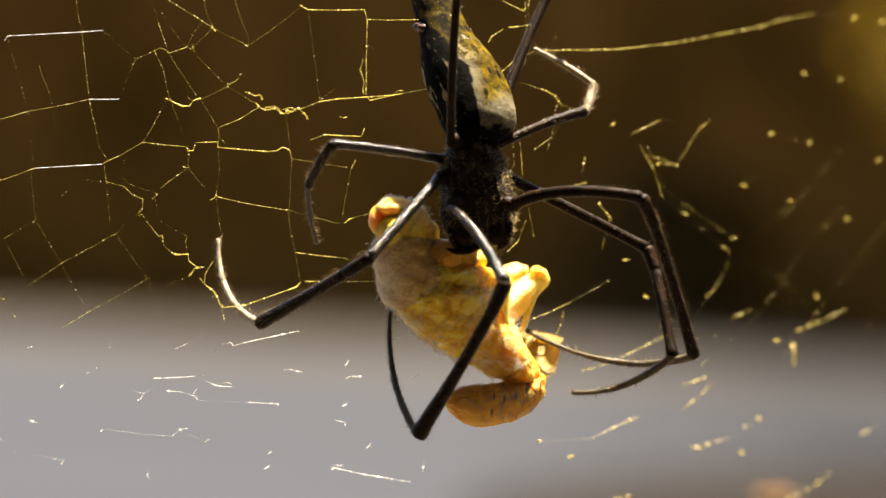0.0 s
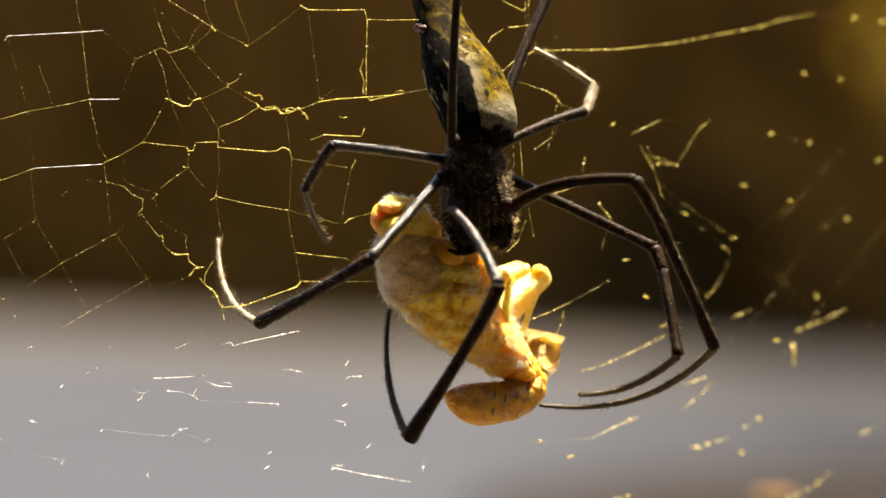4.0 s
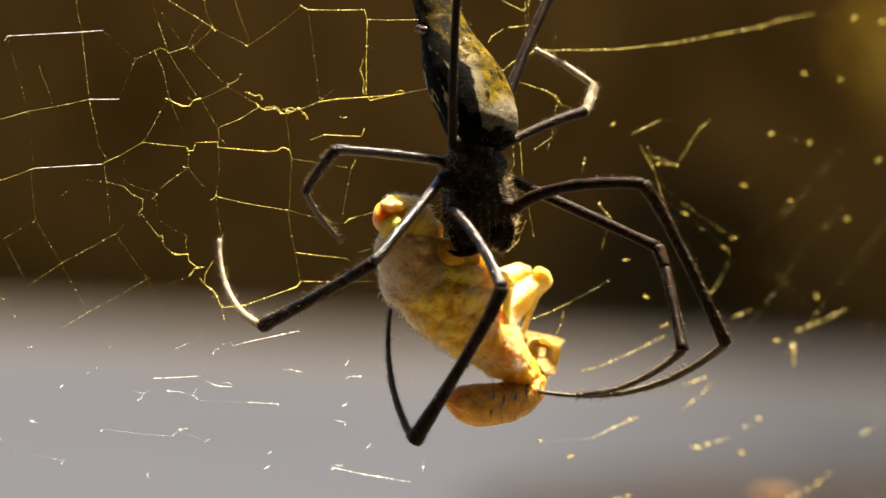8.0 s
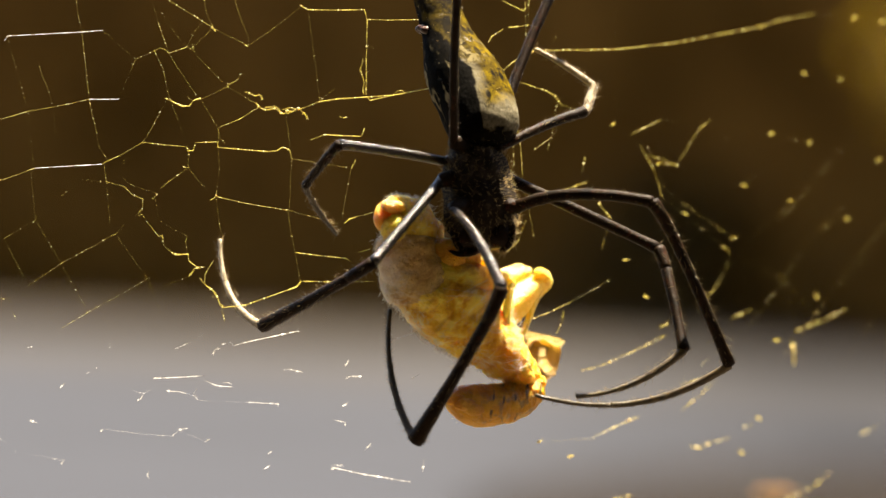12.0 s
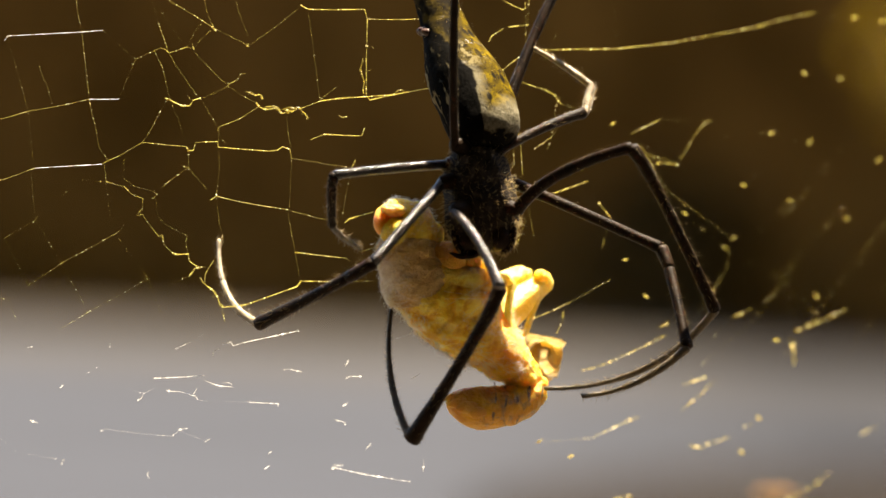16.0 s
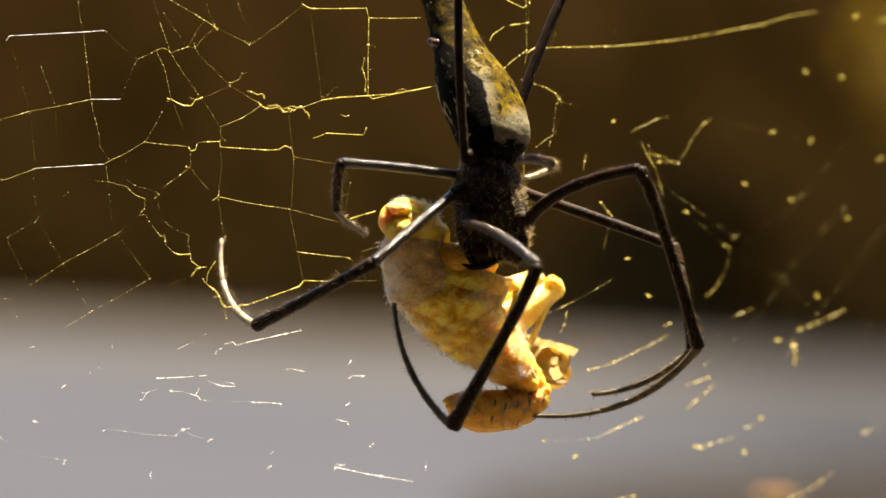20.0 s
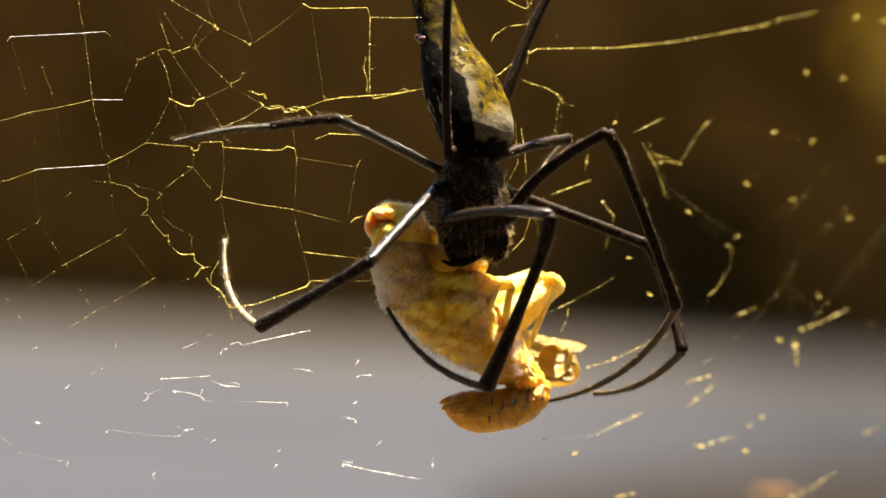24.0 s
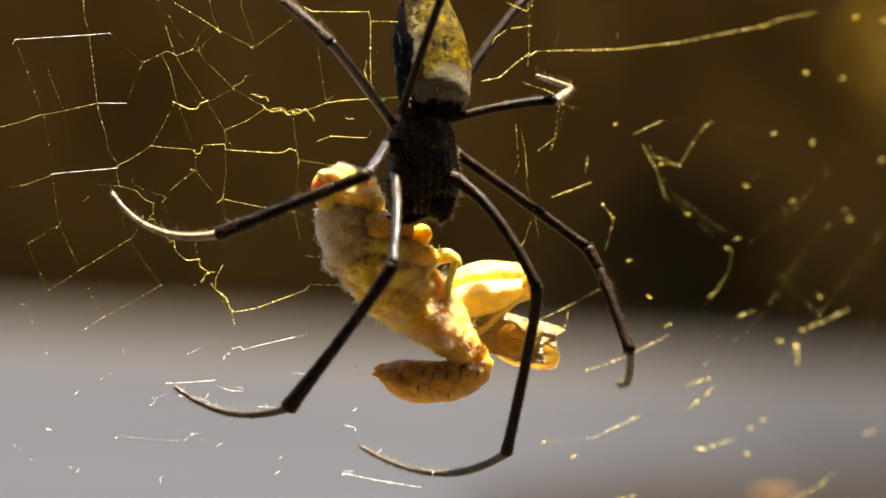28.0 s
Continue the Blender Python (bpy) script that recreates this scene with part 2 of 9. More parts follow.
def banded_material():
    m, tree, shader = material("banded_abdomen_tip", 0.4)
    v = coords(tree, 0.01 / U)
    base = ramp(tree, noise_of(tree, v, 3.0, 5.0), [(0.3, (0.56, 0.23, 0.003)), (0.7, (0.84, 0.46, 0.010))])
    bands = node(tree, "TexWave", Scale=1.5, Distortion=5.0, Detail=3.0)
    tree.links.new(v, bands.inputs["Vector"])
    split = tree.nodes.new("ShaderNodeSeparateXYZ")
    tree.links.new(v, split.inputs[0])
    here = ramp(tree, split.outputs["X"], [(0.30, (0, 0, 0)), (0.42, (1, 1, 1))])
    line = mixed(tree, 1.0, ramp(tree, bands.outputs["Fac"], [(0.80, (0, 0, 0)), (0.95, (0.85, 0.85, 0.85))]), here, "MULTIPLY")
    dashed = ramp(tree, noise_of(tree, v, 4.2, 3.0), [(0.47, (0, 0, 0)), (0.56, (1, 1, 1))])
    line = mixed(tree, 1.0, line, dashed, "MULTIPLY")
    patch = mixed(tree, 1.0, ramp(tree, noise_of(tree, v, 5.0, 3.0), [(0.52, (0, 0, 0)), (0.64, (0.55, 0.55, 0.55))]), here, "MULTIPLY")
    colour = mixed(tree, line, mixed(tree, patch, base, (0.20, 0.17, 0.12)), (0.06, 0.045, 0.03))
    tree.links.new(colour, shader.inputs["Base Color"])
    bump(tree, shader, noise_of(tree, v, 12.0, 4.0), 0.0008)
    return fleshy(m, 0.7, (0.0018, 0.0011, 0.0003))


def wing_material():
    m, tree, shader = material("veined_wing", 0.3)
    v = coords(tree, 0.01 / U)
    veins = node(tree, "TexWave", Scale=7.0, Distortion=5.0, Detail=3.0)
    veins.bands_direction = "Z"
    tree.links.new(v, veins.inputs["Vector"])
    colour = ramp(tree, veins.outputs["Fac"], [(0.06, (0.26, 0.15, 0.03)), (0.24, (0.62, 0.45, 0.12)), (0.8, (0.82, 0.66, 0.27))])
    split = tree.nodes.new("ShaderNodeSeparateXYZ")
    tree.links.new(v, split.inputs[0])
    outer = ramp(tree, maths(tree, "MULTIPLY", split.outputs["X"], 0.5), [(0.66, (0, 0, 0)), (0.74, (0.75, 0.75, 0.75))])
    blot = ramp(tree, noise_of(tree, v, 3.5, 3.0), [(0.42, (0, 0, 0)), (0.58, (1, 1, 1))])
    colour = mixed(tree, mixed(tree, 1.0, outer, blot, "MULTIPLY"), colour, (0.34, 0.20, 0.05))
    tree.links.new(colour, shader.inputs["Base Color"])
    bump(tree, shader, veins.outputs["Fac"], 0.0002)
    return lit_through(m, (0.62, 0.44, 0.12), 0.5)


CUTICLE.node_tree.nodes["Principled BSDF"].inputs["Specular IOR Level"].default_value = 0.06
SATIN.node_tree.nodes["Principled BSDF"].inputs["Specular IOR Level"].default_value = 0.45
GLOSSY.node_tree.nodes["Principled BSDF"].inputs["Specular IOR Level"].default_value = 0.55
for dull in (CARAPACE, COXA, DARK_HAIR, FELT):
    dull.node_tree.nodes["Principled BSDF"].inputs["Specular IOR Level"].default_value = 0.12
ABDOMEN, BANDED, WING = abdomen_material(), banded_material(), wing_material()
PALE_WING = lit_through(grained("cream_wing", (0.42, 0.28, 0.06), (0.80, 0.62, 0.24), 330, 0.35, 0.0006, spots=(0.46, 0.29, 0.07)), (0.82, 0.58, 0.17), 0.50)
ASPHALT = grained("asphalt_with_shade", (0.0194, 0.0214, 0.0272), (0.0280, 0.0306, 0.0386), 0.35, 0.85, 0.004)
UNSEEN_WALL = grained("unseen_wall_brown", (0.08, 0.06, 0.04), (0.12, 0.093, 0.063), 2.5, 0.85, 0.003)
UNSEEN_FLOOR = grained("unseen_floor_brown", (0.030, 0.023, 0.016), (0.05, 0.038, 0.026), 2.5, 0.85, 0.003)
SOIL = grained("dark_soil", (0.0088, 0.0074, 0.0066), (0.0225, 0.0192, 0.0172), 3.0, 0.9, 0.02)
HEDGE = grained("brown_hedge", (0.065, 0.0282, 0.0056), (0.199, 0.0873, 0.0185), 0.8, 0.95, 0.05)
DRY_GRASS = grained("dry_grass", (0.008, 0.0048, 0.0012), (0.017, 0.0105, 0.003), 0.8, 0.95, 0.02)
LEAF = lit_through(grained("sunlit_leaf", (0.075, 0.050, 0.003), (0.20, 0.125, 0.008), 5.0, 0.5), (0.36, 0.24, 0.01), 0.45)
DARK_LEAF = grained("dark_leaf", (0.044, 0.0235, 0.0054), (0.118, 0.063, 0.0145), 5.0, 0.6)
BARK = grained("grey_brown_bark", (0.06, 0.045, 0.03), (0.16, 0.12, 0.08), 14.0, 0.85, 0.01)
for dull in (HEDGE, DRY_GRASS, SOIL):
    dull.node_tree.nodes["Principled BSDF"].inputs["Specular IOR Level"].default_value = 0.0
ASPHALT.node_tree.nodes["Principled BSDF"].inputs["Specular IOR Level"].default_value = 0.08
DARK_LEAF.node_tree.nodes["Principled BSDF"].inputs["Specular IOR Level"].default_value = 0.1
LEAF.node_tree.nodes["Principled BSDF"].inputs["Specular IOR Level"].default_value = 0.15
tree = ASPHALT.node_tree
split = tree.nodes.new("ShaderNodeSeparateXYZ")
tree.links.new(coords(tree, 1.0), split.inputs[0])
# shade over the right of the ground, painted as darker asphalt
rightward = maths(tree, "SUBTRACT", split.outputs["X"], maths(tree, "MULTIPLY", split.outputs["Y"], 0.055))
right_shade = ramp(tree, maths(tree, "ADD", maths(tree, "MULTIPLY", rightward, 0.5), 0.42), [(0.05, (0, 0, 0)), (0.70, (0.62, 0.62, 0.62))])
asphalt_shader = tree.nodes["Principled BSDF"]
dusty = ramp(tree, maths(tree, "MULTIPLY", maths(tree, "ADD", split.outputs["Y"], maths(tree, "MULTIPLY", split.outputs["X"], 2.15)), 0.02), [(0.36, (0, 0, 0)), (0.57, (0.80, 0.80, 0.80))])
dust = mixed(tree, dusty, asphalt_shader.inputs["Base Color"].links[0].from_socket, (0.034, 0.0255, 0.0135))
tree.links.new(dust, asphalt_shader.inputs["Base Color"])
tree.links.new(mixed(tree, right_shade, asphalt_shader.inputs["Base Color"].links[0].from_socket, (0.0042, 0.0047, 0.0068)), asphalt_shader.inputs["Base Color"])
ORANGE = lit_through(grained("orange_petal", (0.13, 0.058, 0.001), (0.21, 0.095, 0.0015), 120.0, 0.8), (0.14, 0.07, 0.002), 0.3)
STEM = grained("green_stem", (0.05, 0.06, 0.02), (0.12, 0.12, 0.04), 150.0, 0.6)


# ---- building ----
class Geo:
    """Collects the faces of one mesh."""

    def __init__(self):
        self.verts, self.faces = [], []

    def tube(self, points, radii, sides=10, flat=1.0, up=Vector((0, -1, 0.001))):
        """A closed tube along the points; radii: one for each point; flat: its thickness against its width."""
        base, count = len(self.verts), len(points)
        for i, p in enumerate(points):
            way = (points[min(i + 1, count - 1)] - points[max(i - 1, 0)]).normalized()
            a = way.cross(up)
            a = a.normalized() if a.length > 1e-4 else way.orthogonal().normalized()
            b = a.cross(way)
            for k in range(sides):
                w = 2 * math.pi * k / sides
                self.verts.append(p + a * (math.cos(w) * radii[i]) + b * (math.sin(w) * radii[i] * flat))
        for i in range(count - 1):
            for k in range(sides):
                n = (k + 1) % sides
                self.faces.append((base + i * sides + k, base + (i + 1) * sides + k, base + (i + 1) * sides + n, base + i * sides + n))
        for end, step in ((0, -1), (count - 1, 1)):
            tip = len(self.verts)
            other = points[1] if end == 0 else points[-2]
            self.verts.append(points[end] + (points[end] - other).normalized() * radii[end] * 0.5)
            for k in range(sides):
                n = (k + 1) % sides
                ring = base + end * sides
                self.faces.append((tip, ring + k, ring + n) if step < 0 else (tip, ring + n, ring + k))

    def hair(self, foot, way, length, width):
        a = way.orthogonal().normalized()
        b = way.cross(a).normalized()
        base = len(self.verts)
        for k in range(3):
            w = 2.0944 * k
            self.verts.append(foot + (a * math.cos(w) + b * math.sin(w)) * width)
        self.verts.append(foot + way * length)
        self.faces += [(base, base + 1, base + 3), (base + 1, base + 2, base + 3), (base + 2, base, base + 3)]

    def ball(self, centre, radii, rings=9, sides=14):
        points = [centre + Vector((0, 0, -radii[2] * math.cos(math.pi * (i + 0.5) / rings))) for i in range(rings)]
        base = len(self.verts)
        for i, p in enumerate(points):
            s = math.sin(math.pi * (i + 0.5) / rings)
            for k in range(sides):
                w = 2 * math.pi * k / sides
                self.verts.append(p + Vector((math.cos(w) * s * radii[0], math.sin(w) * s * radii[1], 0)))
        for i in range(rings - 1):
            for k in range(sides):
                n = (k + 1) % sides
                self.faces.append((base + i * sides + k, base + i * sides + n, base + (i + 1) * sides + n, base + (i + 1) * sides + k))
        self.faces.append(tuple(base + k for k in reversed(range(sides))))
        self.faces.append(tuple(base + (rings - 1) * sides + k for k in range(sides)))

    def roughen(self, amount, scale):
        centre = sum(self.verts, Vector()) / len(self.verts)
        for i, v in enumerate(self.verts):
            d = noise.noise(v * scale) + 0.5 * noise.noise(v * scale * 2.3)
            self.verts[i] = v + (v - centre).normalized() * amount * d

    def mesh(self, name):
        me = bpy.data.meshes.new(name)
        me.from_pydata(self.verts, [], self.faces)
        me.polygons.foreach_set("use_smooth", [True] * len(me.polygons))
        me.update()
        return me


def part(name, geo, mat, parent=None, label=""):
    ob = new(name, geo.mesh(name) if isinstance(geo, Geo) else geo)
    ob.data.materials.append(mat)
    ob.parent = parent
    return tagged(ob, label)


def glide(points, steps):
    """Points of a smooth curve through the given ones (Catmull-Rom)."""
    out, last = [], len(points) - 1
    for i in range(last):
        a, b, c, d = points[max(i - 1, 0)], points[i], points[i + 1], points[min(i + 2, last)]
        for s in range(steps):
            u = s / steps
            out.append(((b * 2) + (c - a) * u + (a * 2 - b * 5 + c * 4 - d) * u * u + (b * 3 - a - c * 3 + d) * u ** 3) * 0.5)
    return out + [points[-1]]


def swell(path, steps=5):
    """A path of (place, radius) made smooth."""
    packed = glide([Vector((*p, r)) for p, r in path], steps)
    return [v.xyz for v in packed], [max(v.w, U) for v in packed]


# ---- ground and distance ----
def ground_sheet():
    geo = Geo()
    xs = [-400, -120, -40, -12, -4, 0, 4, 12, 40, 120, 400]
    ys = [-300, -60, -12, -3, 2, 6, 9, 12, 16, 22, 30, 40, 60, 140, 400]
    for y in ys:
        for x in xs:
            geo.verts.append(Vector((x, y, 0.01 * noise.noise(Vector((x, y, 0)) * 0.2))))
    w = len(xs)
    for j in range(len(ys) - 1):
        for i in range(w - 1):
            geo.faces.append((j * w + i, j * w + i + 1, (j + 1) * w + i + 1, (j + 1) * w + i))
    return tagged(part("ground", geo, ASPHALT), "blue-grey asphalt ground shining in the sun, with shade painted at right", "ground", kind="structure")


def hedge_row():
    """A tall dark hedge far behind, with an uneven face and crown."""
    geo, w, h = Geo(), 120, 22
    for j in range(h):
        for i in range(w):
            x, z = -70 + 140 * i / (w - 1), -0.1 + 11.0 * j / (h - 1)
            d = noise.noise(Vector((x * 0.5, z * 0.7, 3))) + 0.6 * noise.noise(Vector((x * 1.7, z * 1.9, 8)))
            lean = -(0.4 + 0.09 * max(0.0, min(5.0, x))) * min(z, 4.0) + 0.05 * max(0.0, z - 4.0) ** 2
            geo.verts.append(Vector((x, 36.4 - 2.15 * max(-8, min(11, x)) + 0.9 * d + lean, z * (1 + 0.05 * d))))
    for j in range(h):
        for i in range(w):
            v = geo.verts[j * w + i]
            geo.verts.append(v + Vector((0, 9 - 0.05 * v.z * v.z, 0)))
    for s in (0, w * h):
        for j in range(h - 1):
            for i in range(w - 1):
                q = (s + j * w + i, s + j * w + i + 1, s + (j + 1) * w + i + 1, s + (j + 1) * w + i)
                geo.faces.append(q if s == 0 else q[::-1])
    for i in range(w - 1):
        a = (h - 1) * w + i
        geo.faces.append((a, a + 1, a + 1 + w * h, a + w * h))
    random.seed(5)
    for _ in range(5000):
        x, z = random.uniform(-60, 60), random.uniform(0.1, 10.8)
        y = 36.2 - 2.15 * max(-8, min(11, x)) - (0.4 + 0.09 * max(0.0, min(5.0, x))) * min(z, 4.0) + 0.05 * max(0.0, z - 4.0) ** 2 + random.uniform(-1.0, 0.8)
        c, s = Vector((x, y, z)), random.uniform(0.12, 0.3)
        a = Vector((random.gauss(0, 1), random.gauss(0, 1), random.gauss(0, 1))).normalized()
        b = a.orthogonal().normalized()
        base = len(geo.verts)
        geo.verts += [c - a * s, c + b * s * 0.5, c + a * s, c - b * s * 0.5]
        geo.faces.append((base, base + 1, base + 2, base + 3))
    return tagged(part("hedge", geo, HEDGE), "tall dark brown hedge far behind the web", "hedge", kind="structure")


def verge():
    """A low strip of dry grass along the foot of the hedge."""
    geo, w = Geo(), 70
    for j in range(6):
        for i in range(w):
            x = -70 + 140 * i / (w - 1)
            y = 37.4 - 2.15 * max(-8, min(11, x)) - 1.3 * j + 0.8 * noise.noise(Vector((x * 0.6, j, 1)))
            geo.verts.append(Vector((x, y, (0.02 + 0.03 * noise.noise(Vector((x, y, 0)))) if j < 5 else -0.03)))
    for j in range(5):
        for i in range(w - 1):
            a = j * w + i
            geo.faces.append((a + w, a + w + 1, a + 1, a))
    return tagged(part("verge", geo, DRY_GRASS), "strip of dry brown grass before the hedge", "grass", kind="structure")


def leafy_branch_tree():
    """A small tree whose sunlit crown reaches in from the side."""
    tree = new("tree")
    trunk = Geo()
    trunk.tube(glide([Vector((0, 0, 0)), Vector((0.05, 0, 0.6)), Vector((-0.02, 0.05, 1.2)), Vector((0.05, 0, 2.0))], 5), [0.09 - 0.0035 * i for i in range(16)], 9)
    for k in range(7):
        w, z = 2.4 * k, 0.75 + 0.17 * k
        trunk.tube(glide([Vector((0, 0, z)), Vector((0.25 * math.cos(w), 0.25 * math.sin(w), z + 0.12)), Vector((0.55 * math.cos(w), 0.55 * math.sin(w), z + 0.2))], 4),
                   [0.03 - 0.0027 * i for i in range(9)], 6)
    part("trunk", trunk, BARK, tree)
    crown = Geo()
    random.seed(11)
    for _ in range(3000):
        w, r, z = random.uniform(0, 6.283), min(1.4, abs(random.gauss(0, 0.44))), random.uniform(0.95, 2.35)
        r *= math.sin(math.pi * (z - 0.55) / 1.85) ** 0.6
        c = Vector((r * math.cos(w), r * math.sin(w), z))
        a = Vector((random.gauss(0, 1), random.gauss(0, 1), random.gauss(-0.3, 0.6))).normalized()
        b = a.cross(Vector((random.gauss(0, 0.4), random.gauss(0, 0.4), 1))).normalized()
        s, base = random.uniform(0.035, 0.06), len(crown.verts)
        crown.verts += [c, c + a * s + b * s * 0.45, c + a * s * 2.1, c + a * s - b * s * 0.45]
        crown.faces.append((base, base + 1, base + 2, base + 3))
    part("crown", crown, LEAF, tree, "sunlit olive-yellow leaves")
    tree.location = (2.06, 12.0, 0)
    return tagged(tree, "small tree with sunlit olive-yellow leaves", "tree")


def dark_shrub(x, y, width, height, seed):
    """A low dense shrub of dark leaves on several stems, added to darken the hedge."""
    shrub = new("shrub")
    random.seed(seed)
    for k in range(5):
        stem, w = Geo(), 1.3 * k + seed
        top = Vector((0.4 * width * math.cos(w), 0.25 * width * math.sin(w), height * random.uniform(0.6, 0.85)))
        stem.tube(glide([Vector((0.1 * math.cos(w), 0.1 * math.sin(w), -0.03)), top * 0.5 + Vector((0, 0, 0.05)), top], 4), [0.02 - 0.0018 * i for i in range(9)], 6)
        part("stem", stem, BARK, shrub)
    crown = Geo()
    for _ in range(1500):
        u, v, w = random.gauss(0, 0.42), random.gauss(0, 0.35), random.random() ** 0.7
        c = Vector((u * width, v * width * 0.6, max(0.04, height * w * (1.05 - 0.55 * min(1.5, u * u * 2)))))
        way = Vector((random.gauss(0, 1), random.gauss(0, 1), random.gauss(0.2, 0.7))).normalized()
        across = way.cross(Vector((random.gauss(0, 0.4), random.gauss(0, 0.4), 1))).normalized()
        size, base = random.uniform(0.05, 0.10), len(crown.verts)
        crown.verts += [c, c + way * size + across * size * 0.5, c + way * size * 2.0, c + way * size - across * size * 0.5]
        crown.faces.append((base, base + 1, base + 2, base + 3))
    part("crown", crown, DARK_LEAF, shrub, "dense dark brown-green leaves")
    shrub.location = (x, y, 0)
    return tagged(shrub, "low dense shrub added to darken the hedge behind it", "shrub", "shrubs along the hedge")


def soil_bed():
    geo, n = Geo(), 26
    for j in range(n):
        for i in range(n):
            u, v = i / (n - 1) * 2 - 1, j / (n - 1) * 2 - 1
            r = max(0.0, 1 - u ** 4) * max(0.0, 1 - v ** 4)
            p = Vector((0.76 + 0.80 * u + 0.08 * v, 8.9 + 2.6 * v, -0.02 + 0.07 * r))
            p.y -= 0.5 * (1 - u) * max(0.0, v)
            p.z += 0.03 * r * noise.noise(p * 4)
            geo.verts.append(p)
    for j in range(n - 1):
        for i in range(n - 1):
            geo.faces.append((j * n + i, j * n + i + 1, (j + 1) * n + i + 1, (j + 1) * n + i))
    return tagged(part("soil_bed", geo, SOIL), "low bed of dark soil on the asphalt", "soil bed", kind="structure")


def orange_flower():
    """A lone flower on a tall stem, close behind the web."""
    plant = new("flower")
    stem = Geo()
    stem.tube(glide([Vector((0, 0, 0.0)), Vector((0.01, 0, 0.2)), Vector((-0.006, 0.004, 0.4)), Vector((0, 0, 0.542))], 6), [0.0012 - 0.00002 * i for i in range(19)], 7)
    part("stem", stem, STEM, plant)
    for k in range(9):
        w = 2 * math.pi * k / 9
        petal = Geo()
        a, b = Vector((math.cos(w), math.sin(w), 0)), Vector((-math.sin(w), math.cos(w), 0))
        petal.tube([Vector((0, 0, 0.542)) + a * r + Vector((0, 0, h)) for r, h in ((0.0005, 0), (0.002, 0.002), (0.0035, 0.003), (0.0045, 0.002))], [0.0006, 0.0013, 0.0014, 0.0005], 8, 0.35, Vector((0, 0, 1)))
        part("petal", petal, ORANGE, plant)
    heart = Geo()
    heart.ball(Vector((0, 0, 0.543)), (0.0018, 0.0018, 0.0016))
    part("flower_heart", heart, ORANGE, plant)
    plant.location = (0.0725, 0.32, 0.0015)
    return tagged(plant, "orange flower on a thin green stem", "flower")


def slab(name, low, high, label, category):
    """A plain wall, floor or ceiling of real thickness, added unseen to shape the light."""
    geo = Geo()
    geo.verts = [Vector((x, y, z)) for z in (low[2], high[2]) for y in (low[1], high[1]) for x in (low[0], high[0])]
    geo.faces = [(0, 2, 3, 1), (4, 5, 7, 6), (0, 1, 5, 4), (2, 6, 7, 3), (0, 4, 6, 2), (1, 3, 7, 5)]
    ob = part(name, geo, UNSEEN_FLOOR if name == "floor" else UNSEEN_WALL)
    ob.data.polygons.foreach_set("use_smooth", [False] * 6)
    return tagged(ob, label, category, kind="structure")


ground_sheet()
# unseen floor, walls and ceiling, added to hold back bounce and sky light
slab("floor", (-3.2, -2.7, -0.06), (3.2, 5.2, 0.012), "plain dark brown floor, unseen, added to limit bounced light", "floor")
slab("added_wall_south", (-3.2, -2.7, 0.0), (3.2, -2.5, 2.6), "plain brown wall, unseen, added to limit fill light", "wall")
slab("added_wall_west", (-3.2, -2.5, 0.0), (-3.0, 0.3, 2.6), "plain brown wall, unseen, added to limit fill light", "wall")
slab("ceiling", (-3.2, -2.7, 2.6), (3.2, -0.35, 2.72), "plain dark ceiling, unseen, added to block sky light", "ceiling")
slab("added_wall_east", (3.0, -2.5, 0.0), (3.2, 0.3, 2.6), "plain brown wall, unseen, added to limit fill light", "wall")
hedge_row()
verge()
leafy_branch_tree()
# added shrubs that give the hedge's right side its dark band
for x, y, width, height, seed in ((1.6, 31.8, 1.0, 1.1, 61), (2.65, 31.4, 1.15, 1.5, 62), (3.7, 30.2, 1.2, 1.6, 63), (4.7, 29.0, 1.2, 1.6, 64)):
    dark_shrub(x, y, width, height, seed)
soil_bed()
orange_flower()

# ---- spider ----
LEG_LENGTH = {'a': (0.02734, 0.01757, 0.01489), 'b': (0.02959, 0.01699, 0.01619), 'c': (0.01649, 0.00492, 0.01029), 'd': (0.02038, 0.02851, 0.02917), 'e': (0.02449, 0.01733, 0.01730), 'f': (0.02011, 0.01074, 0.01435), 'g': (0.01844, 0.02390, 0.01875), 'h': (0.01878, 0.02767, 0.02038)}
LEG_HIP = {'a': (-36, -50, 18), 'b': (40, 50, 22), 'c': (45, 0, 4), 'd': (66, -30, -102), 'e': (58, 25, -52), 'f': (-48, 0, -14), 'g': (-62, -30, -46), 'h': (-45, -62, -98)}
spider = tagged(new("spider"), "large black and yellow orb-weaver spider feeding in its web", "spider")


def put(x, y, z):
    return Vector((x, y, z)) * U


def fuzz_on(geo, verts, faces_from, count, length, width, seed, lean=Vector((0, 0, 0)), keep=None):
    """Short hairs that stand on a built surface."""
    random.seed(seed)
    centre = sum(verts, Vector()) / len(verts)
    for _ in range(count):
        v = random.choice(verts)
        if keep and not keep(v / U):
            continue
        way = ((v - centre).normalized() + lean + Vector((random.gauss(0, 0.3), random.gauss(0, 0.3), random.gauss(0, 0.3)))).normalized()
        foot = v + Vector((random.gauss(0, 2), random.gauss(0, 2), random.gauss(0, 2))) * U - way * U
        geo.hair(foot, way, length * random.uniform(0.5, 1.3), width)


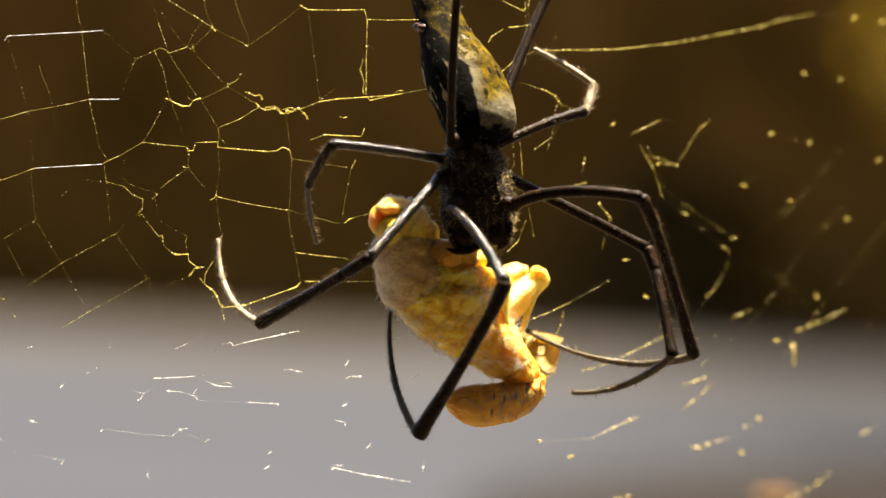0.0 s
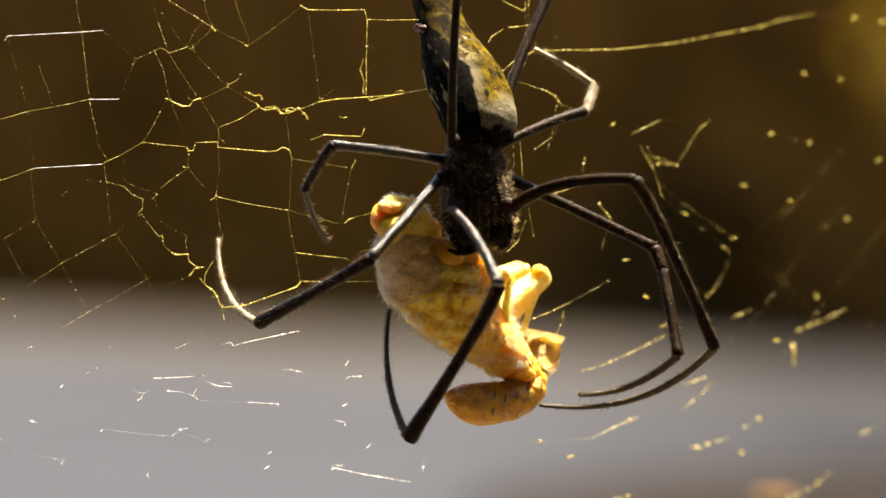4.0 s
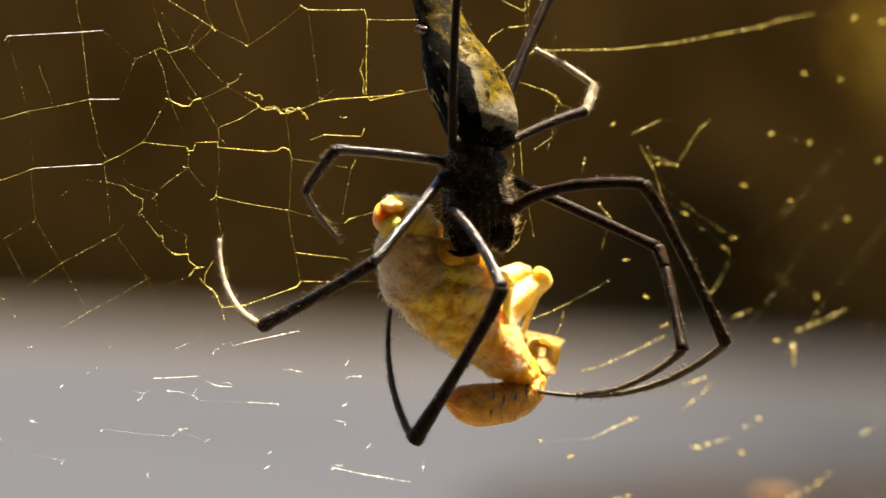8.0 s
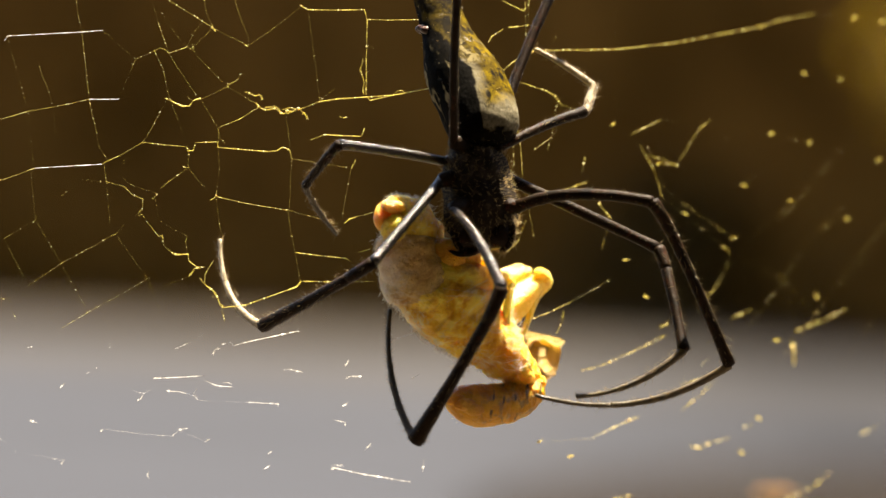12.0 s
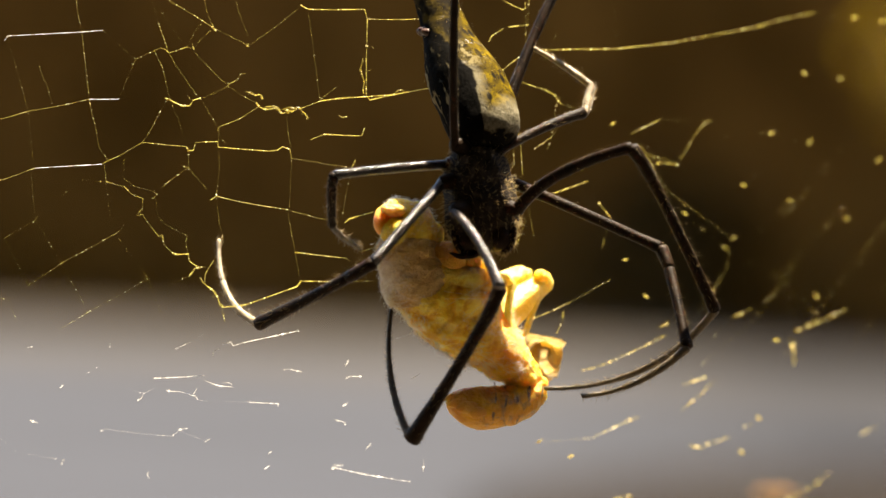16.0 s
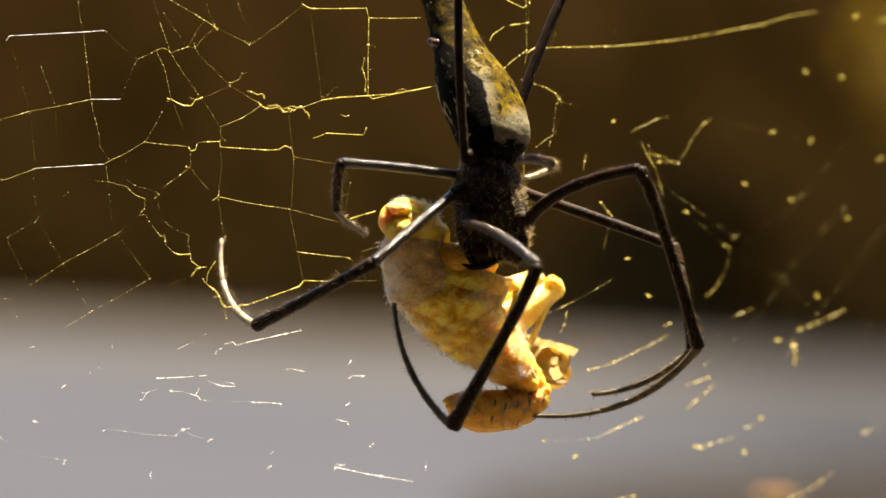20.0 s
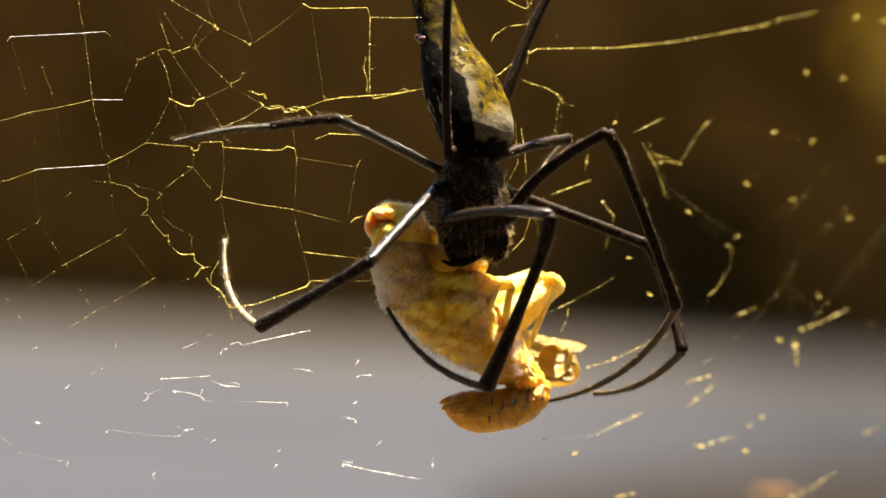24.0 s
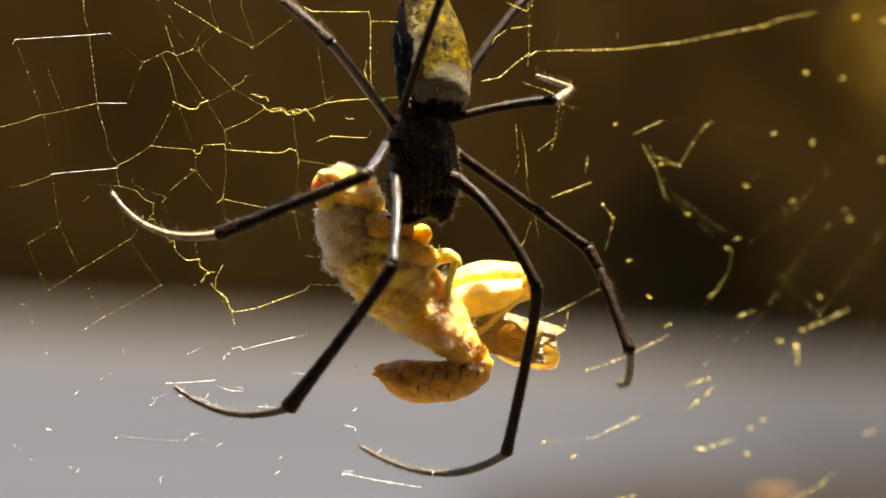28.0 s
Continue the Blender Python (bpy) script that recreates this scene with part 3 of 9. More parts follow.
def cephalothorax():
    geo = Geo()
    rings = [(22, 20, 18), (8, 41, 30), (-20, 53, 40), (-50, 58, 46), (-80, 62, 48), (-110, 64, 46), (-140, 60, 42), (-160, 46, 34), (-172, 24, 20)]
    pts = glide([Vector((0 if z > -60 else 4, w, z, d)) for z, w, d in rings], 4)
    sides = 28
    for p in pts:
        for k in range(sides):
            w = 2 * math.pi * k / sides
            lump = 1 + 0.05 * math.cos(8 * w) * (1 if -120 < p.z < -5 else 0.3)
            v = Vector((p.x + math.cos(w) * p.y * lump, math.sin(w) * p.w * lump, p.z))
            v += v.normalized() * 4.0 * noise.noise(v * 0.045)
            geo.verts.append(v * U)
    for i in range(len(pts) - 1):
        for k in range(sides):
            n = (k + 1) % sides
            geo.faces.append((i * sides + k, (i + 1) * sides + k, (i + 1) * sides + n, i * sides + n))
    geo.faces.append(tuple(range(sides)))
    geo.faces.append(tuple(reversed(range((len(pts) - 1) * sides, len(pts) * sides))))
    body = part("cephalothorax", geo, CARAPACE, spider, "dark felted cephalothorax")
    fuzz = Geo()
    fuzz_on(fuzz, geo.verts, 0, 2600, 10 * U, 0.32 * U, 21)
    tagged(part("fuzz", fuzz, FUZZ, body, "short golden hairs"), kind="stuff")
    plate = Geo()
    plate.ball(put(3, -30, -34), (40 * U, 15 * U, 46 * U), 20, 30)
    plate.roughen(5 * U, 0.05 / U)
    plate.roughen(2 * U, 0.14 / U)
    plate_ob = part("sternum", plate, FELT, spider, "mottled grey-brown breast plate")
    nap = Geo()
    fuzz_on(nap, plate.verts, 0, 700, 6 * U, 0.3 * U, 24, Vector((0, -0.2, -0.5)))
    tagged(part("nap", nap, FUZZ, plate_ob, "short pale nap"), kind="stuff")
    fringe = Geo()
    fuzz_on(fringe, geo.verts, 0, 1100, 12 * U, 0.36 * U, 25, Vector((0, 0, -0.1)), lambda v: abs(v.x - 3) > 38 and v.z < 15 or v.z < -150)
    tagged(part("fringe", fringe, FUZZ, body, "golden hairs along the edges"), kind="stuff")
    for s in (-1, 1):
        jaw = Geo()
        pts, radii = swell([(put(4 + 22 * s, -8, -128), 24 * U), (put(5 + 24 * s, -14, -145), 27 * U), (put(6 + 24 * s, -18, -158), 24 * U), (put(6 + 20 * s, -18, -168), 12 * U)])
        jaw.tube(pts, radii, 14)
        jaw_ob = part("chelicera", jaw, CUTICLE, spider, "black jaw")
        fang = Geo()
        pts, radii = swell([(put(14 * s, -22, -162), 7 * U), (put(4 * s - 18, -30, -176), 6 * U), (put(4 * s - 38, -32, -178), 4 * U), (put(2 * s - 56, -32, -170), 1.2 * U)])
        fang.tube(pts, radii, 8)
        part("fang", fang, CUTICLE, jaw_ob)
        palp = Geo()
        start = [(put(4 + 38 * s, -10, -112), 9 * U), (put(5 + 50 * s, -20, -134), 8 * U), (put(5 + 48 * s, -26, -156), 7 * U), (put(5 + 40 * s, -26, -170), 6 * U), (put(5 + 28 * s, -24, -178), 3 * U)]
        pts, radii = swell(start)
        palp.tube(pts, radii, 10)
        palp_ob = part("pedipalp", palp, CUTICLE, spider, "short dark feeler by the mouth")
        hairs = Geo()
        fuzz_on(hairs, palp.verts, 0, 160, 13 * U, 0.5 * U, 31 + s)
        tagged(part("bristles", hairs, FUZZ, palp_ob), kind="stuff")
    for key, hip in LEG_HIP.items():
        x, y, z = hip
        coxa = Geo()
        pts, radii = swell([(put(x * 0.45, y * 0.45, z * 0.85 - 5), 15 * U), (put(x * 0.8, y * 0.85, z * 0.97), 15 * U), (put(x * 1.05, y * 1.05, z), 12 * U)])
        coxa.tube(pts, radii, 12)
        part("coxa", coxa, COXA if key == "f" else CUTICLE, spider, "reddish brown leg root" if key == "f" else "")


def abdomen_part():
    geo, sides = Geo(), 40
    rings = [(-8, 14, 0), (-2, 40, 0), (10, 56, 0), (35, 66, 2), (75, 69, 2), (115, 68, 0), (150, 61, -3), (185, 50, -4), (220, 42, -2), (260, 38, 0), (310, 34, 2), (350, 26, 2), (380, 14, 0), (390, 4, 0)]
    pts = glide([Vector((dx, r, z * 1.14, r * 0.92)) for z, r, dx in rings], 4)
    for p in pts:
        for k in range(sides):
            w = 2 * math.pi * k / sides
            v = Vector((p.x + math.cos(w) * p.y, math.sin(w) * p.w, p.z))
            out = Vector((math.cos(w), math.sin(w), 0))
            fold = 2.2 * noise.noise(v * 0.035) + 1.3 * noise.noise(v * 0.11) + 0.7 * noise.noise(v * 0.3)
            geo.verts.append((v + out * fold * min(1, p.y / 30)) * U)
    for i in range(len(pts) - 1):
        for k in range(sides):
            n = (k + 1) % sides
            geo.faces.append((i * sides + k, i * sides + n, (i + 1) * sides + n, (i + 1) * sides + k))
    geo.faces.append(tuple(reversed(range(sides))))
    geo.faces.append(tuple(range((len(pts) - 1) * sides, len(pts) * sides)))
    ob = part("abdomen", geo, ABDOMEN, spider, "long yellow, cream and black abdomen")
    fuzz = Geo()
    fuzz_on(fuzz, geo.verts, 0, 420, 6 * U, 0.2 * U, 23, Vector((0, 0, -0.3)))
    tagged(part("fuzz", fuzz, FUZZ, ob, "very short pale hairs"), kind="stuff")
    for k, (x, y, z) in enumerate(((-40, -14, 250), (-41, 2, 258), (-37, -22, 240))):
        nub = Geo()
        pts, radii = swell([(put(x + 12, y * 0.8, z), 10 * U), (put(x, y, z + 3), 8 * U), (put(x - 8, y * 1.1, z + 8), 4 * U)])
        nub.tube(pts, radii, 10)
        part("spinneret", nub, SPINNERET, ob, "reddish spinneret")
    return ob


def leg_segment(name, length, radii, bow, peak, mat, hairs, seed, hair_length=9.0, label="", ends=None):
    """A leg segment along its own x axis, bowed towards its own z; ends: where it is jointed once more, the name, reach and swelling of that piece."""
    n = 30
    pts, rad = [], []
    for i in range(n + 1):
        u = i / n
        lift = bow * ((u / peak) * (2 - u / peak) if u < peak else 1 - ((u - peak) / (1 - peak)) ** 2)
        pts.append(Vector((u * length, 0, lift * length)))
        k = u * (len(radii) - 1)
        j = min(int(k), len(radii) - 2)
        knuckle = 1 + 0.16 * math.exp(-((u - 0.0) / 0.035) ** 2) + 0.14 * math.exp(-((u - 0.97) / 0.03) ** 2)
        rad.append((radii[j] + (radii[j + 1] - radii[j]) * (k - j)) * U * knuckle * (1 + 0.06 * noise.noise(Vector((u * 9, seed, 0)))))
    if ends:
        piece, first, last, swelling = ends
        low, high = int(n * min(first, last)), int(n * max(first, last))
        for i in range(low, high + 1):
            rad[i] *= 1 + (swelling - 1) * math.sin(math.pi * (i - low) / (high - low)) ** 0.6
        geo, rest = Geo(), Geo()
        if first < 0.01:
            rest.tube(pts[:high + 1], rad[:high + 1], 14, 0.92, Vector((0, 1, 0)))
            geo.tube([pts[high] - (pts[high] - pts[high - 1]) * 0.3] + pts[high + 1:], [rad[high] * 0.8] + rad[high + 1:], 14, 0.92, Vector((0, 1, 0)))
        else:
            geo.tube(pts[:low + 1], rad[:low + 1], 14, 0.92, Vector((0, 1, 0)))
            rest.tube([pts[low] - (pts[low] - pts[low - 1]) * 0.3] + pts[low + 1:], [rad[low] * 0.75] + [r * 0.9 for r in rad[low + 1:]], 14, 0.92, Vector((0, 1, 0)))
        ob = part(name, geo, mat, spider, label)
        part(piece, rest, mat, ob)
    else:
        geo = Geo()
        geo.tube(pts, rad, 14, 0.92, Vector((0, 1, 0)))
        ob = part(name, geo, mat, spider, label)
    fur = Geo()
    random.seed(seed)
    for _ in range(hairs):
        u = random.random() ** 0.9
        i = min(int(u * n), n - 1)
        w = random.uniform(0, 6.283)
        out = Vector((0, math.cos(w), math.sin(w)))
        way = (out + Vector((random.uniform(0.3, 1.1), 0, 0))).normalized()
        fur.hair(pts[i].lerp(pts[i + 1], u * n - i) + out * rad[i] * 0.9, way, hair_length * U * random.uniform(0.45, 1.35), 0.34 * U)
    tagged(part("bristles", fur, BRISTLE, ob, "fine stiff hairs"), kind="stuff")
    down = Geo()
    for _ in range(int(length / U * (2.2 if name == "femur" else 3.2))):
        u, w = random.random(), random.uniform(0, 6.283)
        i = min(int(u * n), n - 1)
        out = Vector((0, math.cos(w), math.sin(w)))
        way = (out + Vector((random.uniform(0.6, 1.6), random.gauss(0, 0.2), random.gauss(0, 0.2)))).normalized()
        down.hair(pts[i].lerp(pts[i + 1], u * n - i) + out * rad[i] * 0.95, way, U * random.uniform(2.0, 5.5), 0.3 * U)
    tagged(part("down", down, DARK_HAIR, ob, "short close-lying hairs"), kind="stuff")
    return ob


def leg(key, seed, femur, tibia, shank, bows, hairs):
    a, b, c = LEG_LENGTH[key]
    return (leg_segment("femur", a, femur, bows[0], 0.42 if key == "d" else 0.5, GLOSSY if key in "fg" else SATIN if key == "h" else CUTICLE, hairs[0], seed, 7.0, "glossy black-brown upper leg"),
            # leg c gets the pale tone as painted sunlight, the others stay black
            leg_segment("tibia", b, tibia, bows[1], 0.22, PALE_SHANK if key == "c" else CUTICLE, hairs[1], seed + 1, 12.5, "black hairy middle leg", ("patella", 0.0, 0.20, 1.08)),
            leg_segment("metatarsus", c, shank, bows[2], 0.5, PALE_SHANK if key in "cg" else DARK_SHANK if key in "hf" else SHANK, hairs[2], seed + 2, 12.5, "thin pale golden lower leg" if key in "cg" else "thin dark brown lower leg" if key in "hf" else "thin brown lower leg", ("tarsus", 0.66, 1.0, 1.0)))


cephalothorax()
abdomen = abdomen_part()
leg_a = leg("a", 100, (8, 8, 8), (9, 9, 8.5), (6, 5, 3), (0.03, 0.03, 0.05), (50, 50, 60))
leg_b = leg("b", 110, (10.5, 9.5, 9), (9, 9, 8.5), (6, 5, 3), (0.03, 0.03, 0.05), (50, 50, 60))
leg_c = leg("c", 120, (7.5, 8.5, 9.5), (8, 9, 7), (6.5, 6, 4.5), (0.03, 0.04, 0.03), (110, 120, 130))
leg_d = leg("d", 130, (11.5, 10.5, 10, 10), (11, 10, 9.5, 10, 10.5), (7.5, 6.2, 5, 3.5), (0.08, 0.02, 0.13), (150, 220, 220))
leg_e = leg("e", 140, (10.5, 10, 10, 10), (11.5, 10.5, 9.5, 9.5, 10), (7.5, 6.2, 5, 3.5), (0.005, 0.025, 0.10), (150, 220, 220))
leg_f = leg("f", 150, (8.5, 9, 8.5), (9, 8.5, 7), (5.5, 4.5, 3), (0.01, 0.03, 0.03), (90, 150, 120))
leg_g = leg("g", 160, (9.5, 9.5, 10), (11, 11, 10.5, 12, 13), (7.2, 6.2, 5, 4), (0.03, 0.03, 0.145), (120, 240, 190))
leg_h = leg("h", 170, (8.5, 9.5, 10.5), (12, 11, 10.5, 12.5, 15), (7.2, 6, 5, 4), (0.05, 0.03, 0.115), (120, 260, 190))

# ---- prey ----
prey = tagged(new("grasshopper"), "dead orange and cream grasshopper held in the spider's jaws", "insect")


def limb(name, mat, path, rough=0.0, sides=18, flat=1.0, label="", parent=None, steps=6):
    """A fleshy body part along (x, depth, z, radius) points; the animal lies aslant, its head nearer."""
    geo = Geo()
    pts, radii = swell([(put(x, 0.45 * x + d, z), r * U) for x, d, z, r in path], steps)
    geo.tube(pts, radii, sides, flat)
    if rough:
        geo.roughen(rough * U, 0.03 / U)
        geo.roughen(rough * 0.35 * U, 0.11 / U)
    return part(name, geo, mat, parent or prey, label), geo


def creased(v, deep, fine):
    """Soft flesh: broad swellings with sharp creases between them, and fine wrinkles."""
    ridge = abs(noise.noise(v * 0.016)) + 0.5 * abs(noise.noise(v * 0.038 + Vector((7, 3, 1))))
    return deep * (ridge * 1.7 - 0.45) + fine * (noise.noise(v * 0.10) + 0.6 * noise.noise(v * 0.24))


def loft(name, mat, stations, fold=None, sides=48, steps=8, label="", parent=None):
    """A body part through (x, depth, z, half width, half depth) stations; fold(v, along, w) lifts its skin."""
    geo = Geo()
    rows = glide([np.array((x, 0.45 * x + d, z, p, q), float) for x, d, z, p, q in stations], steps)
    places = [Vector(r[:3]) for r in rows]
    along = 0.0
    for i, (p, r) in enumerate(zip(places, rows)):
        way = (places[min(i + 1, len(rows) - 1)] - places[max(i - 1, 0)]).normalized()
        side = way.cross(Vector((0, 1, 0))).normalized()
        deep = side.cross(way)
        along += (p - places[i - 1]).length if i else 0.0
        for k in range(sides):
            w = 2 * math.pi * k / sides
            out = side * math.cos(w) + deep * math.sin(w)
            v = p + side * (math.cos(w) * r[3]) + deep * (math.sin(w) * r[4])
            geo.verts.append((v + out * (fold(v, along, w) * min(1.0, r[3] / 25) if fold else 0.0)) * U)
    for i in range(len(rows) - 1):
        for k in range(sides):
            n = (k + 1) % sides
            geo.faces.append((i * sides + k, i * sides + n, (i + 1) * sides + n, (i + 1) * sides + k))
    geo.faces.append(tuple(reversed(range(sides))))
    geo.faces.append(tuple(range((len(rows) - 1) * sides, len(rows) * sides)))
    return part(name, geo, mat, parent or prey, label), geo


def curly(geo, foot, way, length, width, seed):
    """One fine bent hair."""
    bend = Vector((noise.noise(foot * 4000 + Vector((seed, 0, 0))), noise.noise(foot * 4000 + Vector((0, seed, 3))), noise.noise(foot * 4000 + Vector((5, 0, seed))))) * 1.2
    pts = [foot, foot + way * length * 0.4, foot + (way + bend * 0.5).normalized() * length * 0.75, foot + (way + bend).normalized() * length]
    geo.tube(pts, [width, width, width * 0.7, width * 0.3], 3)


def tuft(name, verts, count, length, width, seed, lean, keep, parent, mat, label):
    """Many bent hairs on a stretch of a built skin."""
    geo = Geo()
    random.seed(seed)
    centre = sum(verts, Vector()) / len(verts)
    good = [v for v in verts if keep(v / U)]
    for k in range(count):
        v = random.choice(good)
        way = ((v - centre).normalized() * 0.7 + lean + Vector((random.gauss(0, 0.45), random.gauss(0, 0.3), random.gauss(0, 0.45)))).normalized()
        curly(geo, v + Vector((random.gauss(0, 2), random.gauss(0, 1), random.gauss(0, 2))) * U - way * U, way, length * U * random.uniform(0.4, 1.3), width * U, seed + k)
    tagged(part(name, geo, mat, parent, label), kind="stuff")


def lobe(name, mat, centre, radii, rough, parent, label=""):
    geo = Geo()
    x, d, z = centre
    geo.ball(put(x, 0.45 * x + d, z), [r * U for r in radii], 16, 24)
    geo.roughen(rough * U, 0.035 / U)
    geo.roughen(rough * 0.4 * U, 0.12 / U)
    return part(name, geo, mat, parent, label)


def grasshopper():
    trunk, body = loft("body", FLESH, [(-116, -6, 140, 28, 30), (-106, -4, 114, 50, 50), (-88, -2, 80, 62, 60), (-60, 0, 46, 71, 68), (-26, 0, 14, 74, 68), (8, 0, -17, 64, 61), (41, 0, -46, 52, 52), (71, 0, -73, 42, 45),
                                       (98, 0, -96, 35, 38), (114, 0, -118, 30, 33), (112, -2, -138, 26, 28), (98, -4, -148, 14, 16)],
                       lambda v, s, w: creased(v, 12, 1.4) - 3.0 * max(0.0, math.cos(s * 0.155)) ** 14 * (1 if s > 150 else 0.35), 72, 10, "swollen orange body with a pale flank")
    flank = lambda v: -0.75 * v.x - 0.65 * v.z > 48 + 44 * noise.noise(v * 0.03) and noise.noise(Vector((v.x - v.z, v.y, 2.6 * (v.x + v.z))) * 0.022) > -0.02
    tuft("wool", body.verts, 1700, 12, 0.30, 42, Vector((0.7, -0.1, -0.8)), flank, trunk, WISP, "white silky wool along the flank")
    tuft("breast_hair", body.verts, 850, 20, 0.26, 43, Vector((0.7, -0.5, 0.15)), lambda v: -8 < v.x < 96 and -95 < v.z < 52 and v.y < 0.45 * v.x + 40 and noise.noise(v * 0.025) > -0.1, trunk, WISP, "tangled fine pale hairs")
    tuft("down", body.verts, 1000, 8, 0.18, 44, Vector((0.3, 0, -0.5)), lambda v: True, trunk, FUZZ, "short pale down")
    collar, collar_geo = loft("collar", CREAM, [(-114, -6, 150, 36, 38), (-111, -6, 132, 51, 51), (-105, -6, 108, 57, 58), (-95, -5, 84, 62, 63), (-85, -4, 64, 66, 66), (-78, -4, 52, 63, 63), (-75, -3, 46, 53, 54)],
                              lambda v, s, w: creased(v, 6, 1.6), 56, 8, "cream saddle behind the head, its grey shade painted in")
    # white hairs crowd the left edge to imitate its backlit rim
    tuft("collar_down", collar_geo.verts, 800, 8, 0.26, 45, Vector((0, 0, -0.4)), lambda v: v.x < -104, collar, WISP, "short white down, also standing in for a backlit edge")
    head, head_geo = loft("head", FLESH, [(-119, -4, 211, 10, 12), (-119, -4, 202, 30, 32), (-115, -4, 182, 46, 46), (-107, -4, 156, 51, 50), (-101, -4, 130, 49, 48), (-98, -4, 108, 40, 40)],
                          lambda v, s, w: creased(v, 4.5, 1.4), 48, 8, "pale rounded head")
    eye = lobe("eye", GLOW_EYE, (-151, -18, 170), (17, 20, 25), 2.5, head, "swollen orange eye")
    lobe("brow", CREAM, (-132, -36, 190), (24, 15, 13), 4, head)
    lobe("cheek", FLESH, (-128, -44, 150), (25, 15, 24), 5, head, "orange cheek")
    lobe("eye", DARK_EYE, (-72, -38, 166), (8, 6, 10), 1.5, head, "dark sunken eye")
    lobe("face", FLESH, (-70, -22, 146), (25, 24, 30), 5, head, "orange-brown face")
    # hairs at the head's top and left also stand for rim light
    tuft("crown_down", head_geo.verts, 700, 5, 0.24, 48, Vector((-0.3, 0, 0.5)), lambda v: v.z > 186 or (v.x < -138 and v.z > 120), head, WISP, "short white down, also standing in for a backlit edge")
    tuft("face_hair", head_geo.verts, 240, 10, 0.28, 46, Vector((0.8, -0.2, 0.2)), lambda v: v.x > -100, head, WISP, "fine pale face hairs")
    limb("jaw", RUST, [(-64, -30, 134, 8), (-54, -36, 120, 15), (-46, -36, 106, 10)], 3, 12, 1.0, "rust-orange mouthparts", head)
    for mat, x, d, z, r, label in ((RUST, -34, -54, 108, 29, "bright orange leg root"), (RUST, -4, -50, 108, 25, "bright orange leg root"), (FLESH, 20, -30, 98, 21, "bright orange leg root")):
        lobe("leg_base", mat, (x, d, z), (r * 1.15, r * 0.8, r), 5, prey, label)
    loft("foreleg", FLESH, [(-54, -58, 82, 8, 8), (-38, -60, 78, 17, 14), (0, -64, 72, 21, 16), (34, -60, 68, 20, 15), (54, -54, 62, 17, 13), (62, -50, 58, 7, 6)], lambda v, s, w: creased(v, 3, 1.2), 28, 6, "folded thick orange foreleg")
    loft("foreleg", YELLOW, [(16, -14, 52, 13, 12), (40, -18, 61, 15, 13), (60, -20, 67, 13, 12), (73, -20, 66, 10.5, 10.5), (80, -20, 60, 9, 9), (82, -20, 52, 7, 7)], lambda v, s, w: creased(v, 4, 1.0), 28, 6, "pale yellow folded knee")
    limb("shin", YELLOW, [(80, -22, 60, 7.5), (78, -26, 42, 7), (74, -28, 10, 7), (76, -24, -26, 6.5), (80, -20, -40, 4)], 1, 12, 1.0, "thin pale yellow leg")
    limb("shin", YELLOW, [(58, -54, 58, 9), (48, -54, 30, 8), (38, -50, 0, 7), (30, -44, -28, 5)], 1, 12, 1.0, "thin pale yellow leg")
    limb("strap", CREAM, [(82, -34, -40, 5), (94, -40, -62, 9), (110, -38, -86, 9), (124, -30, -106, 5)], 1.5, 12, 0.7, "pale ridge along the waist")
    lobe("leg_root", FLESH, (84, -8, -46), (17, 14, 14), 5, prey, "orange leg root")
    lobe("leg_root", RUST, (54, -36, -44), (20, 12, 12), 5, prey, "orange leg root")
    keel = lambda v, s, w: 2.2 * math.cos(4 * w) + 1.2 * noise.noise(v * 0.05) + 0.8 * math.sin(s * 0.55 + 2 * abs(math.sin(w)))
    global HIND_LEGS
    femur, _ = loft("hind_femur", YELLOW, [(30, 60, -36, 15, 14), (48, 66, -14, 26, 22), (72, 74, 8, 30, 25), (100, 84, 32, 25, 21), (128, 92, 54, 19, 16), (144, 96, 68, 17, 14), (150, 98, 74, 10, 9)], keel, 40, 8, "bright yellow hind thigh")
    lobe("knee", FLESH, (146, 84, 70), (9, 11, 14), 3, femur, "orange knee")
    lobe("knee", FLESH, (136, 84, 76), (13, 11, 12), 3, femur, "orange knee")
    near_femur = femur
    femur, _ = loft("hind_femur", YELLOW, [(16, 108, 10, 14, 12), (34, 118, 30, 23, 19), (58, 130, 52, 25, 20), (84, 138, 68, 21, 17), (104, 142, 80, 16, 13), (110, 144, 84, 8, 8)], keel, 36, 8, "bright yellow hind thigh")
    lobe("knee", YELLOW, (108, 138, 78), (13, 12, 14), 3, femur)
    near_shin, _ = limb("hind_shin", YELLOW, [(136, 84, 50, 7), (122, 78, 14, 6), (108, 68, -26, 6), (96, 56, -58, 5)], 0.5, 10, 1.0, "thin pale hind shin")
    far_shin, _ = limb("hind_shin", YELLOW, [(100, 130, 66, 6), (96, 110, 30, 5.5), (90, 90, -10, 5), (86, 70, -46, 4)], 0.5, 10, 1.0, "thin pale hind shin")

    HIND_LEGS = [(near_femur, (40, 80, -26)), (near_shin, (40, 80, -26)), (femur, (24, 120, 18)), (far_shin, (24, 120, 18))]

    def ring_steps(v, s, w):
        u = (s / 27.0) % 1.0
        return 0.8 * u - 1.6 * math.exp(-((u - 0.02) / 0.05) ** 2) - 1.0 * math.exp(-((u - 1.0) / 0.05) ** 2) + creased(v, 3, 0.7)

